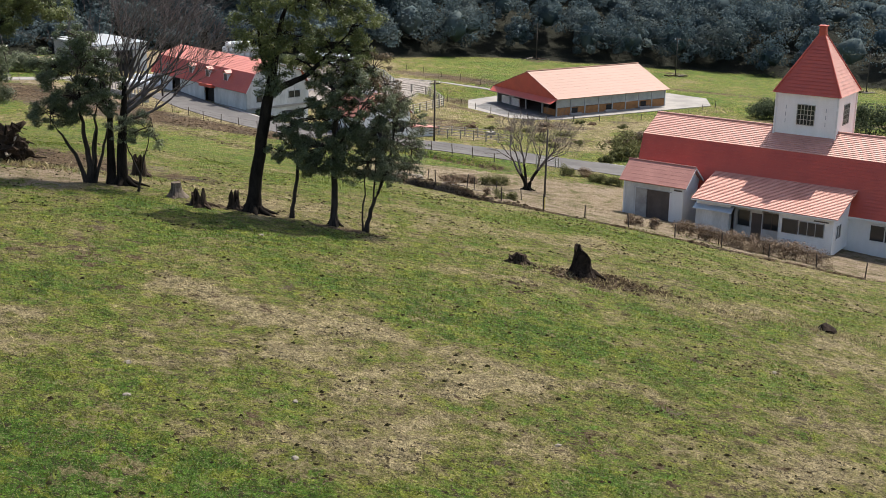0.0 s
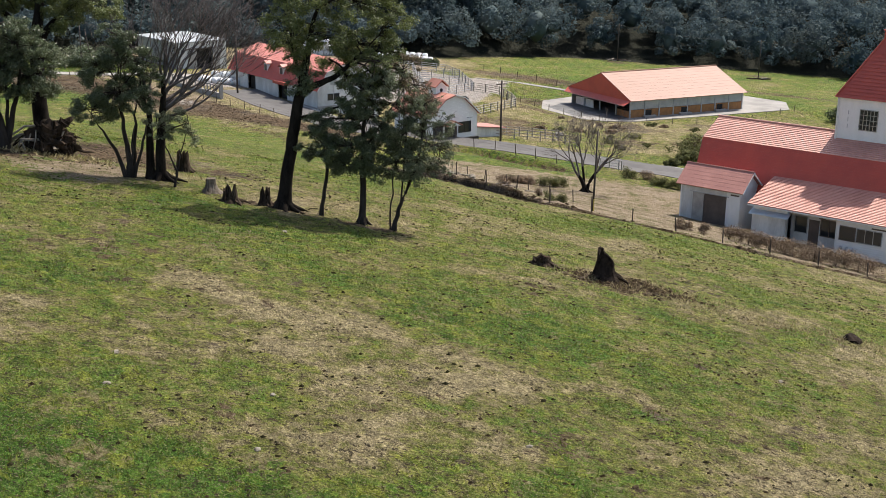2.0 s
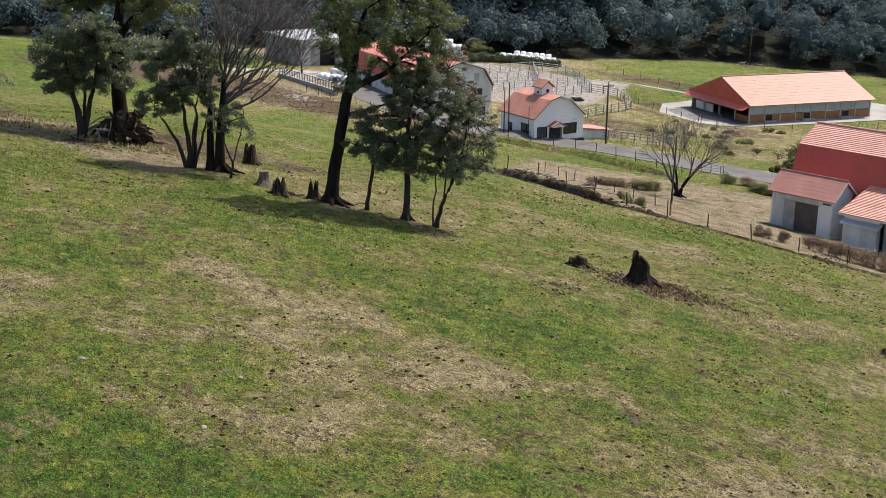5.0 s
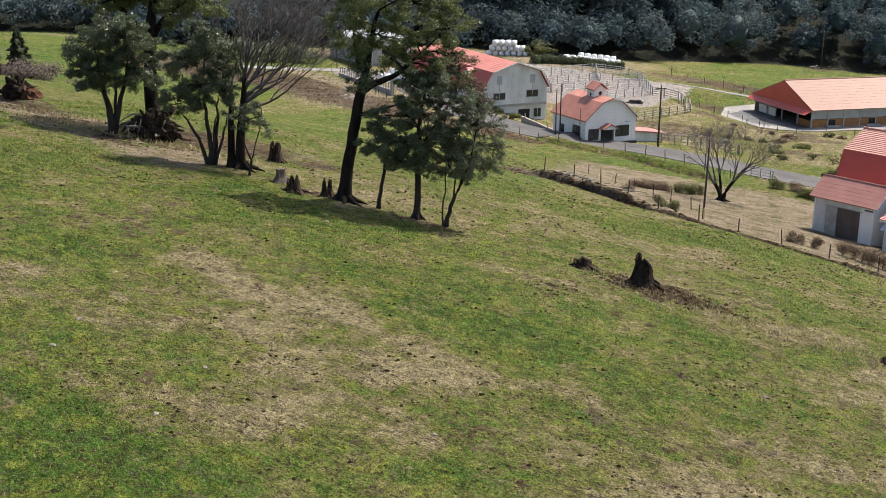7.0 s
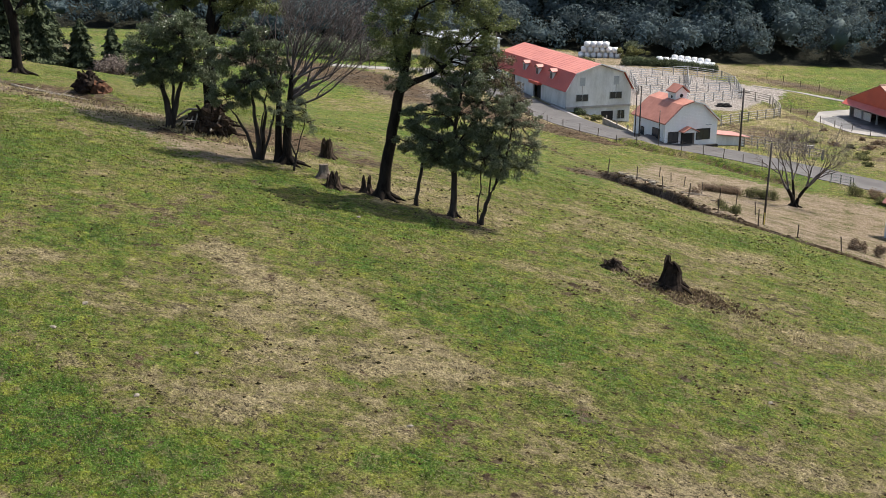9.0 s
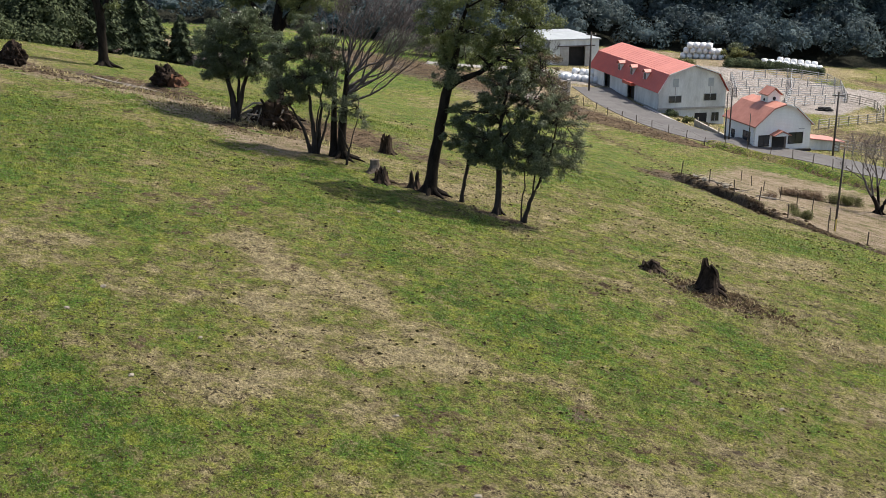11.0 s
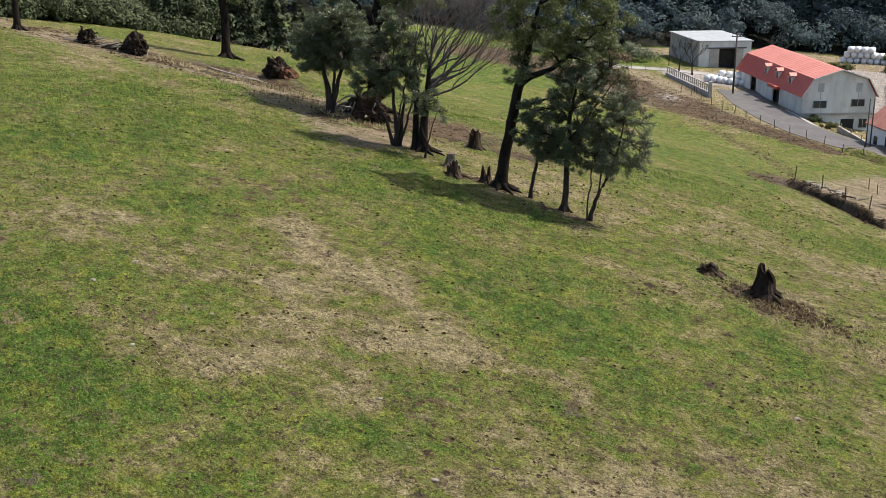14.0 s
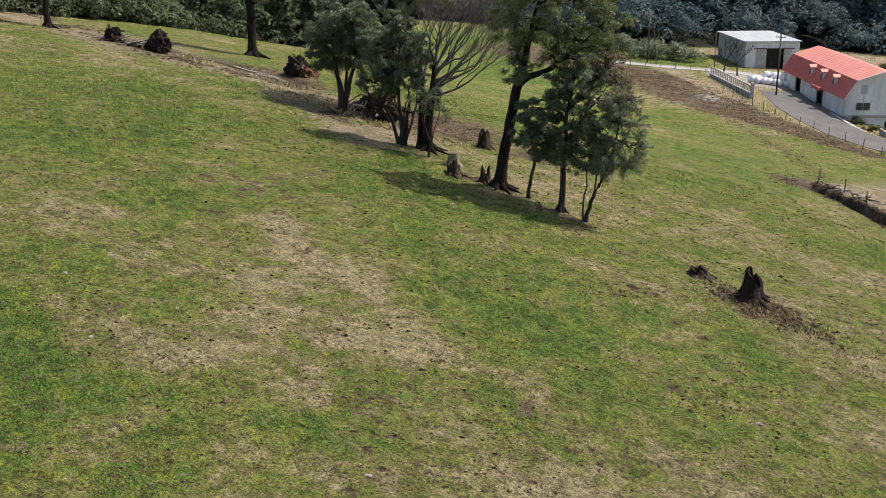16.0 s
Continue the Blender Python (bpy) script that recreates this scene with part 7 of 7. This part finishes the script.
# ---- hedges and bushes of the yards ----
def hedge(pts, w, h, material, label, seed, per_metre=2300, size=0.05):
    rng = np.random.default_rng(seed)
    spots = along(pts, 0.45)
    x0, y0 = spots[0]
    z0 = lie(x0, y0)
    t = thing("hedge", x0, y0, z0, 0, label, "hedge", "hedges")
    cen, rad = [], []
    for x, y in spots:
        for _ in range(6):
            cen.append((x - x0 + rng.normal(0, w * 0.2), y - y0 + rng.normal(0, w * 0.2), lie(x, y) - z0 + h * rng.uniform(0.08, 0.78)))
            rad.append(w * rng.uniform(0.24, 0.42))
    for x, y in spots[::4]:
        part("stem", tube([(x - x0, y - y0, lie(x, y) - z0 - 0.1), (x - x0 + 0.05, y - y0, lie(x, y) - z0 + h * 0.6)], [0.05, 0.03], 5), M_BARK2, t)
    quads_object("foliage", leaf_cloud(rng, cen, rad, int(len(spots) * 0.45 * per_metre), size, 0.9, 0.6, 0.35, 0.5), material, t)


hedge([(17.6, 103.4), (18.6, 103.0)], 1.0, 1.1, M_HEDGE, "clipped reddish-brown azalea bush by the shed", 1)
hedge([(19.6, 103.0), (20.3, 102.8)], 0.9, 1.1, M_HEDGE, "clipped reddish-brown azalea bush by the shed", 2)
hedge([(21.9, 102.4), (24.2, 101.0), (26.4, 99.8)], 1.5, 1.5, M_HEDGE, "clipped reddish-brown hedge in front of the annex", 3)
hedge([(26.8, 99.6), (30.3, 98.2), (33.4, 97.2)], 1.6, 1.6, M_HEDGE, "clipped reddish-brown hedge in front of the annex", 4)
hedge([(6.4, 107.6), (8.0, 107.0)], 1.2, 1.0, M_HEDGE_GREEN, "rounded olive bush on the dry grass", 5)
hedge([(5.6, 112.2), (5.9, 112.2)], 0.8, 0.8, M_HEDGE, "small brown bush on the dry grass", 6)
hedge([(2.2, 128.5), (5.6, 131.0)], 1.2, 1.0, M_HEDGE, "low brown hedge in the yard", 7)
hedge([(6.4, 131.6), (9.4, 133.4)], 1.4, 1.1, M_HEDGE_GREEN, "low olive hedge in the yard", 8)
hedge([(17.2, 143.6), (18.4, 143.4)], 1.4, 1.2, M_HEDGE_GREEN, "rounded bush by the road", 9)
hedge([(19.4, 143.6), (20.4, 143.2)], 1.3, 1.2, M_HEDGE, "rounded bush by the road", 10)
hedge([(20.2, 140.8), (23.4, 138.4)], 1.4, 1.1, M_HEDGE_GREEN, "dark green clipped hedge beside the shed", 11)
hedge([(2.2, 118.5), (2.7, 118.5)], 0.9, 0.8, M_HEDGE, "small brown bush on the dry grass", 12)
hedge([(-28.0, 240.0), (-22.0, 243.5), (-11.5, 249.5)], 2.2, 1.5, M_CREST, "long dark clipped hedge in front of the bales", 13, 1500, 0.13)
hedge([(-38.0, 236.5), (-34.5, 238.5)], 1.8, 1.2, M_HEDGE_GREEN, "short clipped hedge behind the barn", 14, 1500, 0.1)
bush("garden_shrub", -26.6, 183.4, 1.5, 2.6, M_HEDGE_GREEN, "dark shrub at the barn's corner", 1, 2600, 0.12, "yard bushes")
bush("corner_shrub", -26.4, 183.0, 1.3, 3.2, M_LEAF, "tall dark shrub at the barn corner", 6, 2600, 0.12, "yard bushes")
bush("garden_shrub", -23.6, 180.6, 1.6, 1.1, M_CREST, "low dark shrub beside the ramp", 7, 2000, 0.1, "yard bushes")
bush("garden_shrub", -20.4, 177.6, 1.5, 1.2, M_HEDGE_GREEN, "low green shrub beside the ramp", 2, 2000, 0.1, "yard bushes")
bush("umbrella_tree", -29.0, 252.0, 3.0, 3.4, M_HEDGE_GREEN, "small round-headed tree behind the hedge", 3, 3500, 0.16, "yard bushes")
for i, (x, y, w, h) in enumerate(((28.5, 163.0, 4.0, 4.2), (30.5, 166.0, 3.5, 4.4), (27.0, 158.5, 2.0, 2.2), (24.6, 155.8, 1.3, 1.2), (33.0, 171.0, 3.6, 3.2))):
    bush("dark_shrub", x, y, w, h, M_LEAF_RED if i in (1,) else M_HEDGE_GREEN, "straggling dark shrub beside the barn", 20 + i, 3400, 0.13, "yard bushes")
for i, (x, y, w, h) in enumerate(((63, 215, 5, 3.6), (67, 212, 5, 4), (76, 200, 7, 6), (82, 196, 7, 6.5), (71, 206, 6, 5))):
    bush("dark_shrub", x, y, w, h, M_CREST, "dark evergreen thicket beyond the barn", 30 + i, 4200, 0.2, "yard bushes")
for i in range(36):
    x, y = rng_b.uniform(8, 46), rng_b.uniform(166, 203)
    if 14 < x < 40 and y > 196:
        continue
    bush("weed_clump", x, y, rng_b.uniform(0.8, 2.0), rng_b.uniform(0.4, 0.9), M_HEDGE_GREEN if i % 3 else M_HEDGE, "low rough weeds on the field", 900 + i, 500, 0.11, "weed clumps")
t = thing("tyre_heap", -4.9, 208.0, lie(-4.9, 208.0), 0.3, "heap of dark tyres in the cattle pen", "tyres")
for k in range(5):
    bm = bmesh.new()
    ring = [(0.5 + 0.16 * math.cos(2 * math.pi * i / 8), 0.13 * math.sin(2 * math.pi * i / 8)) for i in range(8)]
    rows = [[bm.verts.new((math.cos(a) * q[0], math.sin(a) * q[0], q[1])) for q in ring] for a in (2 * math.pi * j / 14 for j in range(14))]
    for j in range(14):
        for i in range(8):
            bm.faces.new((rows[j][i], rows[j][(i + 1) % 8], rows[(j + 1) % 14][(i + 1) % 8], rows[(j + 1) % 14][i]))
    o = part("tyre", bm, M_DARK, t, smooth_shade=True)
    o.location = ((-0.9, 0, 0) if k == 0 else (0.9, 0.2, 0) if k == 1 else (0, 0.4, 0) if k == 2 else (-0.4, 0.2, 0.3) if k == 3 else (0.5, 0.2, 0.3))
    o.location.z += 0.15
part("concrete_trough", box(-0.6, 0.6, -0.3, 0.3, 0, 0.5, 0.03), M_CONCRETE, None).location = (10.8, 178.0, lie(10.8, 178.0) - 0.05)
tagged(bpy.data.objects["concrete_trough"], "small concrete trough in the rough grass", "trough")


# ---- grass, clods and litter ----
def tufts(name, count, box_xy, h, material, label, seed, keep):
    rng = np.random.default_rng(seed)
    x = rng.uniform(box_xy[0], box_xy[1], count)
    y = box_xy[2] + (box_xy[3] - box_xy[2]) * rng.random(count) ** 1.25
    ok = keep(x, y) > rng.random(count)
    x, y = x[ok], y[ok]
    i = np.clip(np.searchsorted(GX, x) - 1, 0, len(GX) - 2)
    j = np.clip(np.searchsorted(GY, y) - 1, 0, len(GY) - 2)
    fx, fy = (x - GX[i]) / (GX[i + 1] - GX[i]), (y - GY[j]) / (GY[j + 1] - GY[j])
    z = (GZ[j, i] * (1 - fx) + GZ[j, i + 1] * fx) * (1 - fy) + (GZ[j + 1, i] * (1 - fx) + GZ[j + 1, i + 1] * fx) * fy
    n = len(x)
    a = rng.uniform(0, 6.283, n)
    hh = h * rng.uniform(0.5, 1.5, n)
    w = hh * rng.uniform(0.25, 0.5, n)
    p = np.stack([x, y, z - 0.015], 1)
    side = np.stack([np.cos(a), np.sin(a), np.zeros(n)], 1) * w[:, None]
    lean = rng.normal(0, 0.6, (n, 3)) * hh[:, None]
    lean[:, 2] = hh
    q = np.stack([p - side * 0.5, p + side * 0.5, p + lean + side * 0.15, p + lean * 0.9 - side * 0.2], 1)
    tagged(quads_object(name, q.reshape(-1, 3), material), label, "grass", kind="stuff")


open_soil = lambda x, y: (1 - 0.95 * smooth(0.3, 0.6, bare_field(x, y))) * (1 - 0.93 * np.exp(-(line_distance(x, y, CREST) / 4.2) ** 2))
tufts("grass_tufts", 190000, (-45, 32, 24, 100), 0.1, M_GRASS, "short green pasture grass", 1, lambda x, y: smooth(0.4, 0.9, lush_field(x, y)) * open_soil(x, y))
tufts("dry_tufts", 110000, (-45, 32, 24, 100), 0.08, M_STRAW, "short dry straw-coloured grass", 2, lambda x, y: smooth(0.55, 0.1, lush_field(x, y)) * open_soil(x, y) * 0.7)
tufts("crest_grass", 70000, (-75, -25, 50, 104), 0.1, M_GRASS, "grass on the crest of the pasture", 3, lambda x, y: smooth(0.45, 0.9, lush_field(x, y)) * open_soil(x, y) * 0.6)
tufts("bank_straw", 26000, (-62, -18, 74, 90), 0.2, M_STRAW, "long bleached grass along the bank", 4, lambda x, y: np.clip(blob(x, y, -30, 77.5, 9, 1.0, 0.05) + 0.7 * blob(x, y, -44, 80, 10, 0.8, 0.1), 0, 1))
tufts("mound_straw", 16000, (3, 28, 58, 70), 0.14, M_STRAW, "bleached grass round the stump and the log", 5, lambda x, y: np.clip(0.8 * blob(x, y, 9.5, 66.5, 4.5, 1.8, -0.15) + blob(x, y, 22.5, 62.8, 3.5, 1.2, -0.3) + 0.7 * blob(x, y, 15.5, 63.5, 4.0, 1.0, -0.25), 0, 1))


def clods(name, count, box_xy, r, material, label, seed, keep):
    rng = np.random.default_rng(seed)
    x, y = rng.uniform(box_xy[0], box_xy[1], count), rng.uniform(box_xy[2], box_xy[3], count)
    ok = keep(x, y) > rng.random(count)
    x, y = x[ok], y[ok]
    n = len(x)
    z = np.array([lie(a, b) for a, b in zip(x, y)])
    rr = r * (0.45 + 1.9 * rng.random(n) ** 2.2)
    dirs = np.array([(1, 0, 0), (0, 1, 0), (-1, 0, 0), (0, -1, 0), (0, 0, 0.8), (0, 0, -0.5)], float)
    turn = rng.uniform(0, 6.283, n)
    c, s = np.cos(turn), np.sin(turn)
    d = dirs[None] * rng.uniform(0.6, 1.4, (n, 6, 1))
    v = np.stack([d[..., 0] * c[:, None] - d[..., 1] * s[:, None], d[..., 0] * s[:, None] + d[..., 1] * c[:, None], d[..., 2]], -1) * rr[:, None, None]
    v = v * np.stack([1.3 * np.ones(n), np.ones(n), 0.75 * np.ones(n)], -1)[:, None, :] + np.stack([x, y, z + 0.15 * rr], -1)[:, None, :]
    f = np.array([(0, 1, 4), (1, 2, 4), (2, 3, 4), (3, 0, 4), (1, 0, 5), (2, 1, 5), (3, 2, 5), (0, 3, 5)])
    faces = (f[None] + 6 * np.arange(n)[:, None, None]).reshape(-1, 3)
    me = bpy.data.meshes.new(name)
    me.from_pydata(v.reshape(-1, 3).tolist(), [], faces.tolist())
    me.materials.append(material)
    tagged(new(name, me), label, "clods", kind="stuff")


shaped_tree("round_tree", -29.9, 258.0, "small round evergreen tree beside the silage bales", M_BARK2, [[(0, 0, 0, 0.2), (0, 0, 1.2, 0.16), (0.1, 0, 2.4, 0.08)]], [(0, 0, 2.9, 1.7, 1.0, 22, M_LEAF, 120)], 91, 0.16, 0.6)
clods("soil_clods", 34000, (-45, 34, 24, 98), 0.042, M_CLOD, "dark clods and dung scattered over the pasture", 1, lambda x, y: smooth(0.46, 0.68, 0.6 * fbm(x, y, 4.0, 51, 3) + 0.4 * fbm(x, y, 0.7, 53, 2)) * (0.35 + 0.75 * smooth(-15, 12, x)) * smooth(20, 40, y + x * 0.3 + 10))
clods("tussocks", 10000, (-45, 34, 24, 104), 0.05, M_TUSSOCK, "low dark tussocks and trodden clumps in the pasture", 7, lambda x, y: smooth(0.45, 0.66, fbm(x, y, 5.0, 57, 3)))
clods("crest_clods", 6000, (-78, -24, 73, 88), 0.07, M_CLOD, "brown clods along the worn crest", 9, lambda x, y: 0.8 * np.exp(-(line_distance(x, y, CREST) / 3.0) ** 2) * smooth(0.35, 0.6, fbm(x, y, 3.0, 140, 3)))
clods("mound_chips", 4200, (4, 14, 63, 69.5), 0.07, M_CLOD, "rotten wood chips round the hollow stump", 2, lambda x, y: np.clip(1.2 * blob(x, y, 9.6, 66.2, 3.2, 1.1, -0.2), 0, 1))
clods("ditch_clods", 6000, (-6, 42, 92, 118), 0.1, M_CLOD, "brown clods turned up along the ditch", 3, lambda x, y: np.exp(-((line_distance(x, y, DITCH) - 0.3) / 0.9) ** 2) * (0.25 + 0.75 * smooth(14, 6, x)))
clods("mud_clods", 14000, (-66, 0, 108, 200), 0.07, M_CLOD, "rough churned soil below the road", 4, lambda x, y: np.maximum(np.maximum(np.exp(-(line_distance(x, y, MUD) / np.interp(x, [-64, -48, -32, -14], [9, 8, 4.5, 2.4])) ** 4), 0.5 * np.exp(-(line_distance(x, y, TRAIL) / 1.6) ** 2)), blob(x, y, -8.5, 116, 2.2, 5, 0.35)))
